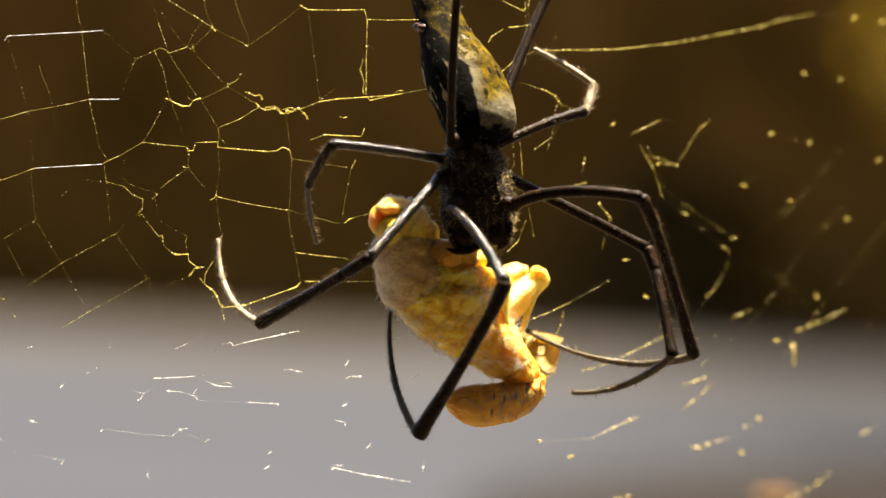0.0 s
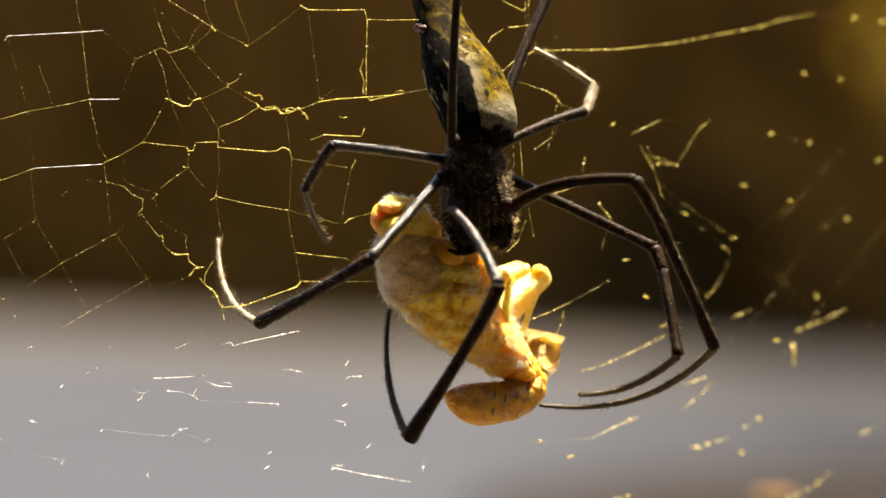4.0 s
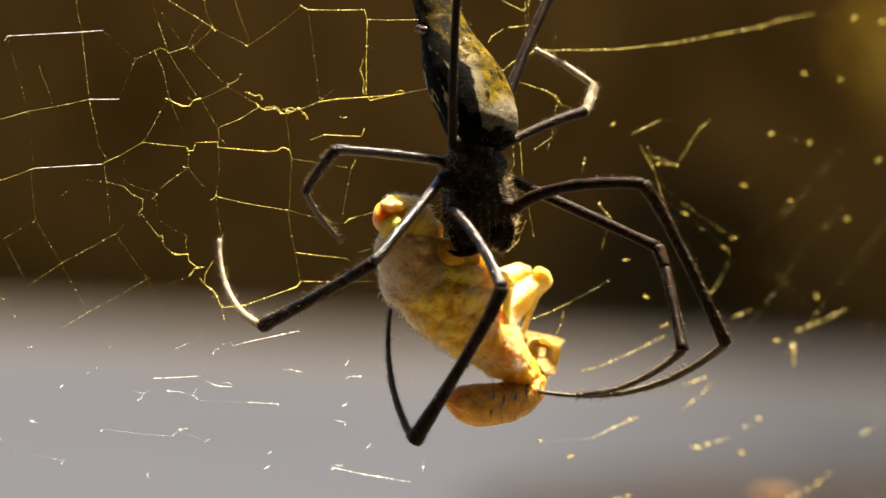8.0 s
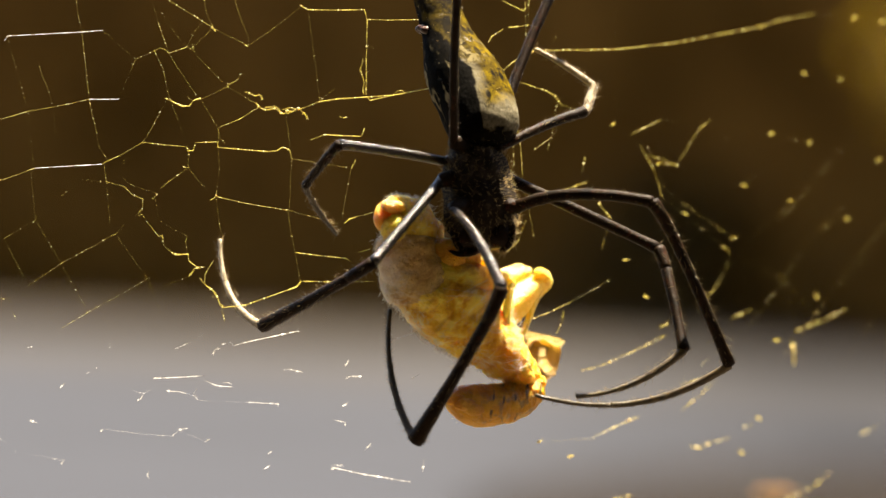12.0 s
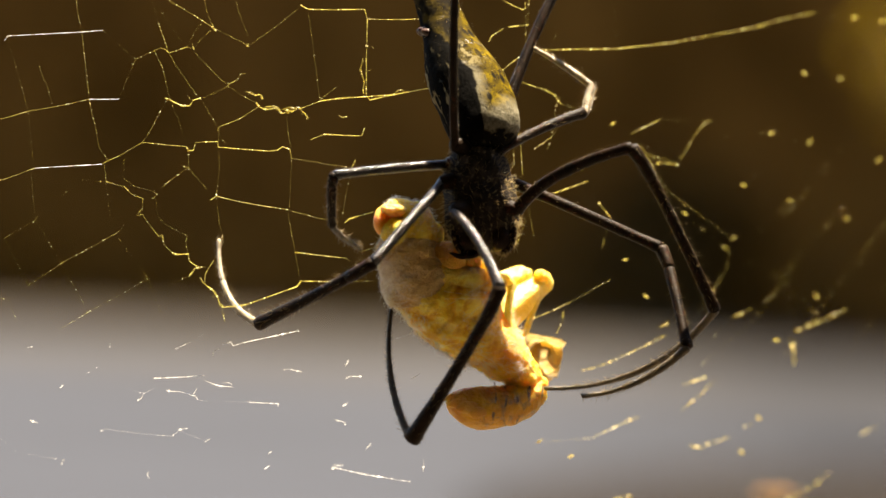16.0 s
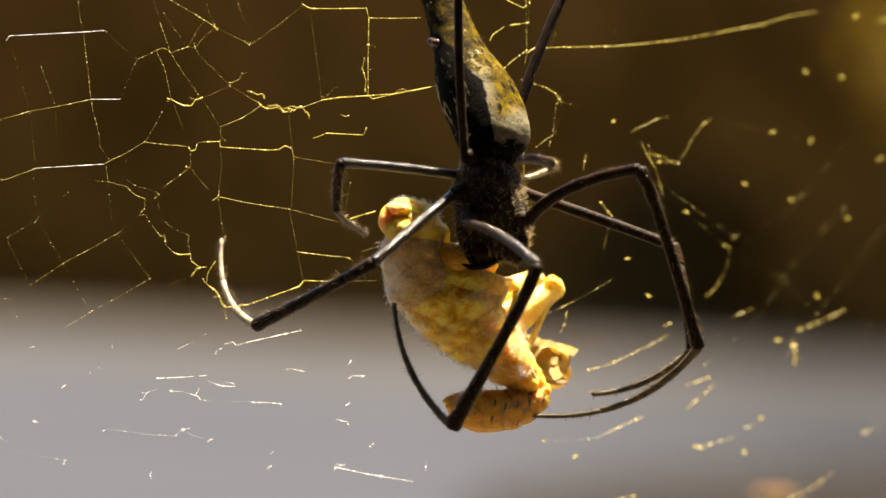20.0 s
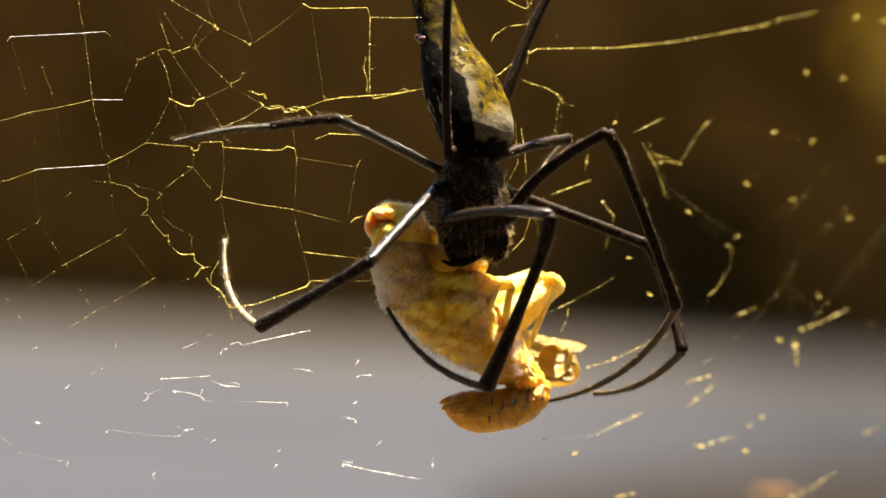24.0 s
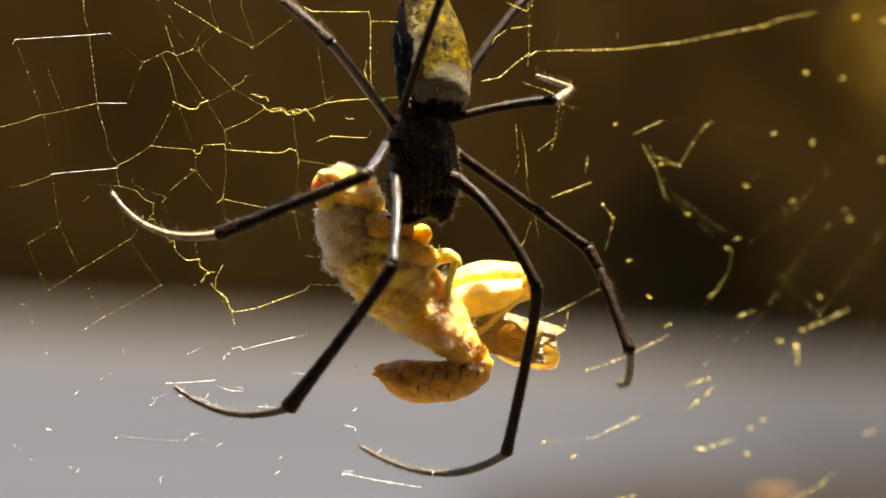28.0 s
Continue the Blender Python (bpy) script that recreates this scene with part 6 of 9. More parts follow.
    walk(leg_a[1], [(0, pose(-0.00021, -0.01755, 0.02518, 33.0, -68.1, 49.6)), (1, pose(-0.00024, -0.01755, 0.02521, 32.9, -68.1, 49.6)),
        (1.5, pose(-0.00025, -0.01745, 0.02523, 32.8, -68.1, 49.6)), (2, pose(-0.00026, -0.01745, 0.02524, 32.8, -68.1, 49.6)),
        (3, pose(-0.00029, -0.01735, 0.02528, 32.6, -68.1, 49.6)), (3.5, pose(-0.00030, -0.01735, 0.02530, 32.6, -68.1, 49.6)),
        (5.5, pose(-0.00036, -0.01715, 0.02542, 32.2, -68.1, 49.6)), (6, pose(-0.00038, -0.01705, 0.02545, 32.1, -68.1, 49.6)),
        (8, pose(-0.00043, -0.01685, 0.02557, 32.3, -68.3, 49.0)), (10, pose(-0.00052, -0.01685, 0.02557, 32.0, -68.3, 49.0)),
        (12, pose(-0.00060, -0.01695, 0.02557, 31.4, -68.1, 49.6)), (12.5, pose(-0.00061, -0.01685, 0.02561, 31.7, -68.3, 49.0)),
        (15, pose(-0.00067, -0.01655, 0.02577, 31.3, -68.3, 49.0)), (16, pose(-0.00107, -0.01615, 0.02599, 30.7, -68.2, 47.3)),
        (16.5, pose(-0.00127, -0.01595, 0.02610, 30.1, -68.0, 46.8)), (17, pose(-0.00167, -0.01495, 0.02660, 28.9, -68.3, 45.1)),
        (17.5, pose(-0.00173, -0.01415, 0.02691, 27.0, -68.4, 46.4)), (18, pose(-0.00179, -0.01335, 0.02721, 25.6, -68.6, 47.2)),
        (18.5, pose(-0.00158, -0.01265, 0.02744, 26.0, -68.6, 45.7)), (19, pose(-0.00136, -0.01185, 0.02767, 25.8, -68.3, 44.9)),
        (20, pose(-0.00158, -0.01065, 0.02802, 23.4, -68.6, 44.5)), (20.5, pose(-0.00098, -0.01155, 0.02774, 27.2, -68.2, 43.5)),
        (21, pose(-0.00119, -0.01285, 0.02737, 28.2, -68.5, 44.4)), (21.5, pose(-0.00119, -0.01275, 0.02739, 28.7, -68.5, 43.1)),
        (23.5, pose(-0.00117, -0.01245, 0.02748, 29.9, -68.2, 38.9)), (24, pose(-0.00141, -0.01305, 0.02732, 28.8, -68.8, 42.6)),
        (24.5, pose(-0.00084, -0.01355, 0.02709, 30.7, -68.9, 44.0)), (25, pose(-0.00192, -0.01445, 0.02682, 31.2, -69.7, 39.8)),
        (25.5, pose(-0.00329, -0.01645, 0.02594, 34.0, -70.1, 33.5)), (26, pose(-0.00235, -0.01735, 0.02544, 35.2, -71.8, 39.6)),
        (26.5, pose(-0.00264, -0.01745, 0.02542, 27.6, -64.0, 44.5)), (26.75, pose(-0.00248, -0.01915, 0.02437, 28.6, -64.1, 46.7)),
        (27, pose(-0.00229, -0.02055, 0.02336, 29.5, -64.3, 48.5)), (27.5, pose(0.00357, -0.01875, 0.02366, 29.2, -61.6, 68.6)),
        (28, pose(0.00353, -0.02205, 0.02113, 28.7, -62.4, 70.6))])
    walk(leg_a[2], [(0, pose(0.00404, -0.01255, 0.04149, 86.7, -74.2, 98.6)), (1, pose(0.00402, -0.01255, 0.04152, 86.7, -74.2, 98.6)),
        (1.5, pose(0.00401, -0.01245, 0.04155, 86.7, -74.2, 98.6)), (2, pose(0.00399, -0.01245, 0.04156, 86.7, -74.2, 98.6)),
        (3, pose(0.00397, -0.01235, 0.04160, 86.7, -74.2, 98.6)), (3.5, pose(0.00395, -0.01235, 0.04163, 86.7, -74.2, 98.6)),
        (5.5, pose(0.00390, -0.01215, 0.04175, 86.7, -74.3, 98.6)), (6, pose(0.00388, -0.01205, 0.04178, 86.7, -74.3, 98.6)),
        (8, pose(0.00383, -0.01195, 0.04189, 85.6, -74.3, 98.6)), (10, pose(0.00374, -0.01195, 0.04190, 85.6, -74.3, 98.6)),
        (12, pose(0.00366, -0.01195, 0.04191, 86.7, -74.3, 98.6)), (12.5, pose(0.00365, -0.01195, 0.04193, 85.6, -74.3, 98.6)),
        (15, pose(0.00359, -0.01165, 0.04210, 85.6, -74.3, 98.6)), (16, pose(0.00335, -0.01135, 0.04231, 87.3, -74.4, 95.7)),
        (16.5, pose(0.00323, -0.01115, 0.04242, 88.7, -74.4, 94.3)), (17, pose(0.00292, -0.01035, 0.04293, 87.8, -74.4, 92.9)),
        (17.5, pose(0.00274, -0.00945, 0.04327, 89.0, -74.4, 92.9)), (18, pose(0.00257, -0.00865, 0.04360, 90.2, -74.8, 93.0)),
        (18.5, pose(0.00291, -0.00805, 0.04380, 89.5, -74.8, 92.6)), (19, pose(0.00325, -0.00725, 0.04402, 91.1, -75.2, 92.4)),
        (20, pose(0.00300, -0.00615, 0.04439, 88.0, -75.6, 95.6)), (20.5, pose(0.00376, -0.00705, 0.04407, 90.0, -75.2, 92.4)),
        (21, pose(0.00341, -0.00835, 0.04374, 87.9, -74.8, 93.0)), (21.5, pose(0.00351, -0.00835, 0.04375, 86.8, -74.8, 93.0)),
        (23.5, pose(0.00391, -0.00835, 0.04379, 83.8, -74.8, 93.0)), (24, pose(0.00326, -0.00875, 0.04372, 83.7, -74.4, 93.5)),
        (24.5, pose(0.00371, -0.00915, 0.04350, 87.4, -74.4, 90.6)), (25, pose(0.00277, -0.01055, 0.04330, 82.0, -73.6, 86.3)),
        (25.5, pose(0.00169, -0.01315, 0.04249, 78.5, -73.5, 82.0)), (26, pose(0.00188, -0.01385, 0.04213, 71.7, -73.3, 88.8)),
        (26.5, pose(0.00286, -0.01205, 0.04122, 126.0, -73.1, 67.6)), (26.75, pose(0.00280, -0.01355, 0.04020, 125.5, -73.0, 69.6)),
        (27, pose(0.00275, -0.01485, 0.03920, 123.6, -72.8, 71.6)), (27.5, pose(0.00662, -0.01095, 0.03914, 100.2, -84.3, 137.8)),
        (28, pose(0.00625, -0.01435, 0.03672, 107.2, -81.7, 127.7))])
    walk(leg_b[0], [(0, pose(0.00332, 0.00415, 0.00182, -80.0, -54.3, 47.3)), (1, pose(0.00332, 0.00415, 0.00182, -80.1, -54.3, 47.3)),
        (1.5, pose(0.00332, 0.00415, 0.00182, -80.2, -54.3, 47.2)), (2, pose(0.00332, 0.00415, 0.00182, -79.9, -54.4, 47.0)),
        (3, pose(0.00332, 0.00415, 0.00182, -80.0, -54.4, 47.0)), (3.5, pose(0.00332, 0.00415, 0.00182, -79.7, -54.6, 46.8)),
        (5.5, pose(0.00332, 0.00415, 0.00182, -79.5, -54.8, 46.5)), (6, pose(0.00332, 0.00415, 0.00182, -79.1, -54.9, 46.3)),
        (8, pose(0.00332, 0.00415, 0.00182, -78.6, -55.2, 45.8)), (10, pose(0.00332, 0.00415, 0.00182, -79.3, -55.1, 46.1)),
        (12, pose(0.00332, 0.00415, 0.00182, -79.7, -55.2, 46.1)), (12.5, pose(0.00332, 0.00415, 0.00182, -79.4, -55.3, 45.9)),
        (15, pose(0.00332, 0.00415, 0.00182, -75.0, -55.8, 45.1)), (16, pose(0.00332, 0.00415, 0.00182, -64.5, -56.1, 43.3)),
        (16.5, pose(0.00332, 0.00415, 0.00182, -60.0, -56.3, 42.5)), (17, pose(0.00332, 0.00415, 0.00182, -49.1, -57.6, 40.5)),
        (17.5, pose(0.00332, 0.00415, 0.00182, -40.7, -58.5, 39.3)), (18, pose(0.00332, 0.00415, 0.00182, -31.5, -59.3, 37.9)),
        (18.5, pose(0.00332, 0.00415, 0.00182, -21.5, -59.3, 36.1)), (19, pose(0.00332, 0.00415, 0.00182, -12.6, -59.4, 34.3)),
        (20, pose(0.00332, 0.00415, 0.00182, 3.1, -60.2, 32.9)), (20.5, pose(0.00332, 0.00415, 0.00182, -21.4, -59.6, 33.2)),
        (21, pose(0.00332, 0.00415, 0.00182, -49.5, -59.8, 36.7)), (21.5, pose(0.00332, 0.00415, 0.00182, -49.6, -59.9, 36.8)),
        (23.5, pose(0.00332, 0.00415, 0.00182, -45.2, -60.1, 36.6)), (24, pose(0.00332, 0.00415, 0.00182, -43.5, -60.8, 36.6)),
        (24.5, pose(0.00332, 0.00415, 0.00182, -57.6, -60.3, 38.4)), (25, pose(0.00332, 0.00415, 0.00182, -63.4, -61.4, 37.9)),
        (25.5, pose(0.00332, 0.00415, 0.00182, -63.5, -60.8, 36.6)), (26, pose(0.00332, 0.00415, 0.00182, -18.4, -60.5, 10.3)),
        (26.5, pose(0.00332, 0.00415, 0.00182, 14.7, -52.2, 0.0)), (26.75, pose(0.00332, 0.00415, 0.00182, 28.7, -51.4, 7.2)),
        (27, pose(0.00332, 0.00415, 0.00182, 37.9, -49.8, 16.7)), (27.5, pose(0.00332, 0.00415, 0.00182, 43.6, -49.1, 25.7)),
        (28, pose(0.00332, 0.00415, 0.00182, 2.7, -46.6, 44.3))])
    walk(leg_b[1], [(0, pose(0.01505, 0.01685, 0.02584, -86.6, -62.4, 0.0)), (1, pose(0.01506, 0.01685, 0.02587, -86.8, -62.5, 0.0)),
        (1.5, pose(0.01506, 0.01685, 0.02588, -86.9, -62.5, 0.0)), (2, pose(0.01506, 0.01675, 0.02589, -87.0, -62.6, 0.0)),
        (3, pose(0.01507, 0.01675, 0.02592, -87.2, -62.7, 0.0)), (3.5, pose(0.01507, 0.01665, 0.02594, -87.2, -62.7, 0.0)),
        (5.5, pose(0.01507, 0.01655, 0.02603, -87.5, -62.9, 0.0)), (6, pose(0.01507, 0.01645, 0.02605, -87.5, -63.0, 0.0)),
        (8, pose(0.01508, 0.01625, 0.02614, -87.8, -63.2, 0.0)), (10, pose(0.01506, 0.01635, 0.02614, -88.2, -63.4, 0.0)),
        (12, pose(0.01505, 0.01635, 0.02614, -88.6, -63.6, 0.0)), (12.5, pose(0.01505, 0.01625, 0.02616, -88.7, -63.7, 0.0)),
        (15, pose(0.01507, 0.01595, 0.02628, -91.8, -63.9, 3.1)), (16, pose(0.01532, 0.01545, 0.02640, -102.0, -64.5, 10.2)),
        (16.5, pose(0.01545, 0.01525, 0.02646, -106.8, -64.8, 12.8)), (17, pose(0.01536, 0.01445, 0.02683, -111.0, -65.0, 16.2)),
        (17.5, pose(0.01531, 0.01395, 0.02706, -115.5, -65.2, 18.8)), (18, pose(0.01525, 0.01345, 0.02728, -120.9, -65.3, 21.5)),
        (18.5, pose(0.01552, 0.01305, 0.02728, -129.6, -65.1, 23.9)), (19, pose(0.01578, 0.01265, 0.02729, -139.4, -64.9, 25.5)),
        (20, pose(0.01567, 0.01215, 0.02752, -165.7, -65.3, 30.4)), (20.5, pose(0.01585, 0.01235, 0.02735, -122.7, -64.3, 20.6)),
        (21, pose(0.01524, 0.01305, 0.02742, -94.9, -63.9, 9.2)), (21.5, pose(0.01522, 0.01305, 0.02744, -95.1, -64.0, 9.3)),
        (23.5, pose(0.01517, 0.01295, 0.02750, -97.9, -64.2, 11.7)), (24, pose(0.01490, 0.01275, 0.02766, -101.2, -65.2, 12.9)),
        (24.5, pose(0.01481, 0.01325, 0.02753, -90.6, -64.6, 5.5)), (25, pose(0.01447, 0.01285, 0.02782, -86.2, -65.6, 0.0)),
        (25.5, pose(0.01491, 0.01275, 0.02767, -99.5, -68.1, 1.8)), (26, pose(0.01767, 0.00675, 0.02758, -151.9, -70.5, 30.7)),
        (26.5, pose(0.02169, 0.00415, 0.02554, 175.2, -68.1, 41.5)), (26.75, pose(0.02163, 0.00645, 0.02496, 123.8, -68.8, 38.2)),
        (27, pose(0.02160, 0.00965, 0.02444, 148.5, -69.7, 34.0)), (27.5, pose(0.02077, 0.01255, 0.02419, 155.5, -68.3, 38.3)),
        (28, pose(0.01787, 0.01835, 0.02333, -152.1, -68.1, 0.0))])
    walk(leg_b[2], [(0, pose(0.02302, 0.01685, 0.04106, -69.3, -77.5, -87.9)), (1, pose(0.02299, 0.01685, 0.04109, -69.2, -77.5, -87.9)),
        (1.5, pose(0.02298, 0.01685, 0.04110, -69.2, -77.5, -87.9)), (2, pose(0.02296, 0.01675, 0.04111, -69.1, -77.5, -87.9)),
        (3, pose(0.02294, 0.01675, 0.04114, -69.0, -77.5, -87.9)), (3.5, pose(0.02292, 0.01665, 0.04116, -68.3, -77.1, -88.0)),
        (5.5, pose(0.02285, 0.01655, 0.04125, -68.1, -77.1, -88.0)), (6, pose(0.02284, 0.01645, 0.04127, -68.1, -77.1, -88.0)),
        (8, pose(0.02277, 0.01625, 0.04136, -67.2, -76.8, -88.1)), (10, pose(0.02269, 0.01635, 0.04137, -67.7, -77.1, -88.0)),
        (12, pose(0.02261, 0.01635, 0.04138, -67.5, -77.1, -88.0)), (12.5, pose(0.02259, 0.01625, 0.04140, -66.7, -76.8, -88.1)),
        (15, pose(0.02254, 0.01635, 0.04155, -64.7, -77.1, -88.0)), (16, pose(0.02251, 0.01675, 0.04175, -59.1, -77.5, -87.9)),
        (16.5, pose(0.02249, 0.01685, 0.04184, -56.9, -77.5, -87.9)), (17, pose(0.02226, 0.01645, 0.04224, -53.6, -77.1, -88.0)),
        (17.5, pose(0.02206, 0.01625, 0.04249, -50.9, -76.8, -88.1)), (18, pose(0.02186, 0.01605, 0.04273, -48.8, -76.8, -88.1)),
        (18.5, pose(0.02207, 0.01595, 0.04271, -48.8, -76.8, -86.0)), (19, pose(0.02229, 0.01575, 0.04268, -48.6, -76.4, -84.1)),
        (20, pose(0.02181, 0.01575, 0.04297, -44.9, -76.4, -84.1)), (20.5, pose(0.02275, 0.01495, 0.04265, -52.1, -76.0, -84.4)),
        (21, pose(0.02262, 0.01425, 0.04269, -57.4, -75.7, -88.5)), (21.5, pose(0.02258, 0.01425, 0.04271, -58.1, -75.3, -86.6)),
        (23.5, pose(0.02243, 0.01445, 0.04281, -60.8, -74.7, -79.2)), (24, pose(0.02186, 0.01435, 0.04309, -57.6, -74.8, -80.9)),
        (24.5, pose(0.02207, 0.01395, 0.04288, -66.5, -74.1, -75.8)), (25, pose(0.02151, 0.01285, 0.04335, -68.2, -74.2, -77.3)),
        (25.5, pose(0.02124, 0.01295, 0.04344, -58.9, -74.5, -84.4)), (26, pose(0.02255, 0.00965, 0.04360, -23.6, -72.0, -106.2)),
        (26.5, pose(0.02644, 0.00835, 0.04134, -7.4, -74.0, -126.3)), (26.75, pose(0.02645, 0.01025, 0.04082, 25.7, -80.5, -177.9)),
        (27, pose(0.02650, 0.01295, 0.04038, 7.5, -79.0, -157.2)), (27.5, pose(0.02570, 0.01645, 0.04000, 6.3, -78.4, -151.1)),
        (28, pose(0.02430, 0.01835, 0.03934, -130.0, -88.6, -47.3))])
    walk(leg_c[0], [(0, pose(0.00373, 0.00000, 0.00033, 13.7, -15.4, 32.2)), (1, pose(0.00373, 0.00000, 0.00033, 13.7, -15.5, 32.3)),
        (1.5, pose(0.00373, 0.00000, 0.00033, 13.7, -15.5, 32.3)), (2, pose(0.00373, 0.00000, 0.00033, 13.6, -15.6, 32.3)),
        (3, pose(0.00373, 0.00000, 0.00033, 13.6, -15.7, 32.4)), (3.5, pose(0.00373, 0.00000, 0.00033, 14.3, -15.8, 32.4)),
        (5.5, pose(0.00373, 0.00000, 0.00033, 14.1, -16.2, 32.8)), (6, pose(0.00373, 0.00000, 0.00033, 14.1, -16.3, 32.8)),
        (8, pose(0.00373, 0.00000, 0.00033, 14.0, -16.7, 32.9)), (10, pose(0.00373, 0.00000, 0.00033, 14.5, -16.7, 33.4)),
        (12, pose(0.00373, 0.00000, 0.00033, 14.3, -16.7, 33.9)), (12.5, pose(0.00373, 0.00000, 0.00033, 14.2, -16.8, 33.9)),
        (15, pose(0.00373, 0.00000, 0.00033, 14.0, -17.3, 34.3)), (16, pose(0.00373, 0.00000, 0.00033, 14.3, -17.4, 35.3)),
        (16.5, pose(0.00373, 0.00000, 0.00033, 16.7, -17.1, 35.7)), (17, pose(0.00373, 0.00000, 0.00033, 19.1, -17.8, 27.7)),
        (17.5, pose(0.00373, 0.00000, 0.00033, 14.7, -8.9, 48.8)), (18, pose(0.00373, 0.00000, 0.00033, 11.3, 1.8, 65.9)),
        (18.5, pose(0.00373, 0.00000, 0.00033, 5.9, 2.1, 71.5)), (19, pose(0.00373, 0.00000, 0.00033, -0.1, 2.3, 77.0)),
        (20, pose(0.00373, 0.00000, 0.00033, 11.9, 2.3, 68.0)), (20.5, pose(0.00373, 0.00000, 0.00033, 18.2, -0.9, 59.9)),
        (21, pose(0.00373, 0.00000, 0.00033, 20.2, -4.6, 52.5)), (21.5, pose(0.00373, 0.00000, 0.00033, 20.2, -5.4, 51.5)),
        (23.5, pose(0.00373, 0.00000, 0.00033, 14.9, -8.7, 47.2)), (24, pose(0.00373, 0.00000, 0.00033, 16.1, -9.0, 45.8)),
        (24.5, pose(0.00373, 0.00000, 0.00033, 13.5, -6.8, 43.5)), (25, pose(0.00373, 0.00000, 0.00033, 17.7, -8.6, 40.4)),
        (25.5, pose(0.00373, 0.00000, 0.00033, 16.3, -7.6, 37.1)), (26, pose(0.00373, 0.00000, 0.00033, 17.1, -6.0, 28.3)),
        (26.5, pose(0.00373, 0.00000, 0.00033, 6.8, 2.0, 29.8)), (26.75, pose(0.00373, 0.00000, 0.00033, 20.1, -7.5, 28.8)),
        (27, pose(0.00373, 0.00000, 0.00033, 23.1, -17.1, 24.7)), (27.5, pose(0.00373, 0.00000, 0.00033, 21.2, -13.3, 30.7)),
        (28, pose(0.00373, 0.00000, 0.00033, 20.4, -12.4, 14.0))])
    walk(leg_c[1], [(0, pose(0.01722, 0.00850, 0.00471, 145.4, -54.2, 55.9)), (1, pose(0.01720, 0.00850, 0.00474, 145.3, -54.1, 55.9)),
        (1.5, pose(0.01719, 0.00850, 0.00476, 145.3, -54.1, 55.9)), (2, pose(0.01717, 0.00850, 0.00477, 145.3, -54.0, 55.9)),
        (3, pose(0.01715, 0.00850, 0.00480, 145.2, -54.0, 55.9)), (3.5, pose(0.01713, 0.00850, 0.00483, 143.3, -53.2, 57.0)),
        (5.5, pose(0.01708, 0.00860, 0.00493, 143.5, -53.0, 57.0)), (6, pose(0.01706, 0.00860, 0.00496, 143.5, -53.0, 57.0)),
        (8, pose(0.01700, 0.00860, 0.00506, 143.3, -52.8, 57.0)), (10, pose(0.01692, 0.00870, 0.00507, 141.9, -51.9, 58.0)),
        (12, pose(0.01684, 0.00880, 0.00508, 142.4, -51.8, 58.0)), (12.5, pose(0.01683, 0.00880, 0.00511, 142.3, -51.7, 58.0)),
        (15, pose(0.01678, 0.00890, 0.00525, 142.4, -51.5, 58.0)), (16, pose(0.01656, 0.00910, 0.00527, 143.5, -54.3, 59.7)),
        (16.5, pose(0.01653, 0.00920, 0.00519, 134.9, -51.6, 65.2)), (17, pose(0.01766, 0.00730, 0.00539, 116.0, -39.7, 62.4)),
        (17.5, pose(0.01449, 0.01230, 0.00288, 109.8, -18.0, 71.3)), (18, pose(0.01049, 0.01510, -0.00018, 70.4, 8.2, 83.2)),
        (18.5, pose(0.00897, 0.01570, -0.00027, 60.4, 5.5, 75.2)), (19, pose(0.00745, 0.01610, -0.00034, 40.1, 2.9, 66.9)),
        (20, pose(0.00992, 0.01530, -0.00032, 73.4, 7.3, 84.3)), (20.5, pose(0.01203, 0.01430, 0.00058, 69.8, 16.2, 98.8)),
        (21, pose(0.01378, 0.01310, 0.00167, 73.1, 26.0, 115.6)), (21.5, pose(0.01399, 0.01290, 0.00190, 74.7, 29.3, 120.9)),
        (23.5, pose(0.01483, 0.01200, 0.00284, 108.1, 44.8, 170.1)), (24, pose(0.01510, 0.01170, 0.00290, 95.7, 44.0, 153.3)),
        (24.5, pose(0.01563, 0.01130, 0.00228, 117.1, 39.9, 178.5)), (25, pose(0.01617, 0.01060, 0.00280, 78.4, 36.0, 122.4)),
        (25.5, pose(0.01680, 0.00990, 0.00252, 79.7, 37.3, 120.1)), (26, pose(0.01819, 0.00780, 0.00205, 82.7, 33.0, 114.1)),
        (26.5, pose(0.01804, 0.00820, -0.00023, 143.7, 60.1, 176.7)), (26.75, pose(0.01809, 0.00790, 0.00249, 97.0, 23.2, 105.5)),
        (27, pose(0.01807, 0.00660, 0.00518, 88.9, -25.9, 78.2)), (27.5, pose(0.01757, 0.00820, 0.00413, 100.7, -27.6, 73.8)),
        (28, pose(0.01938, 0.00390, 0.00388, 96.9, -24.6, 60.5))])
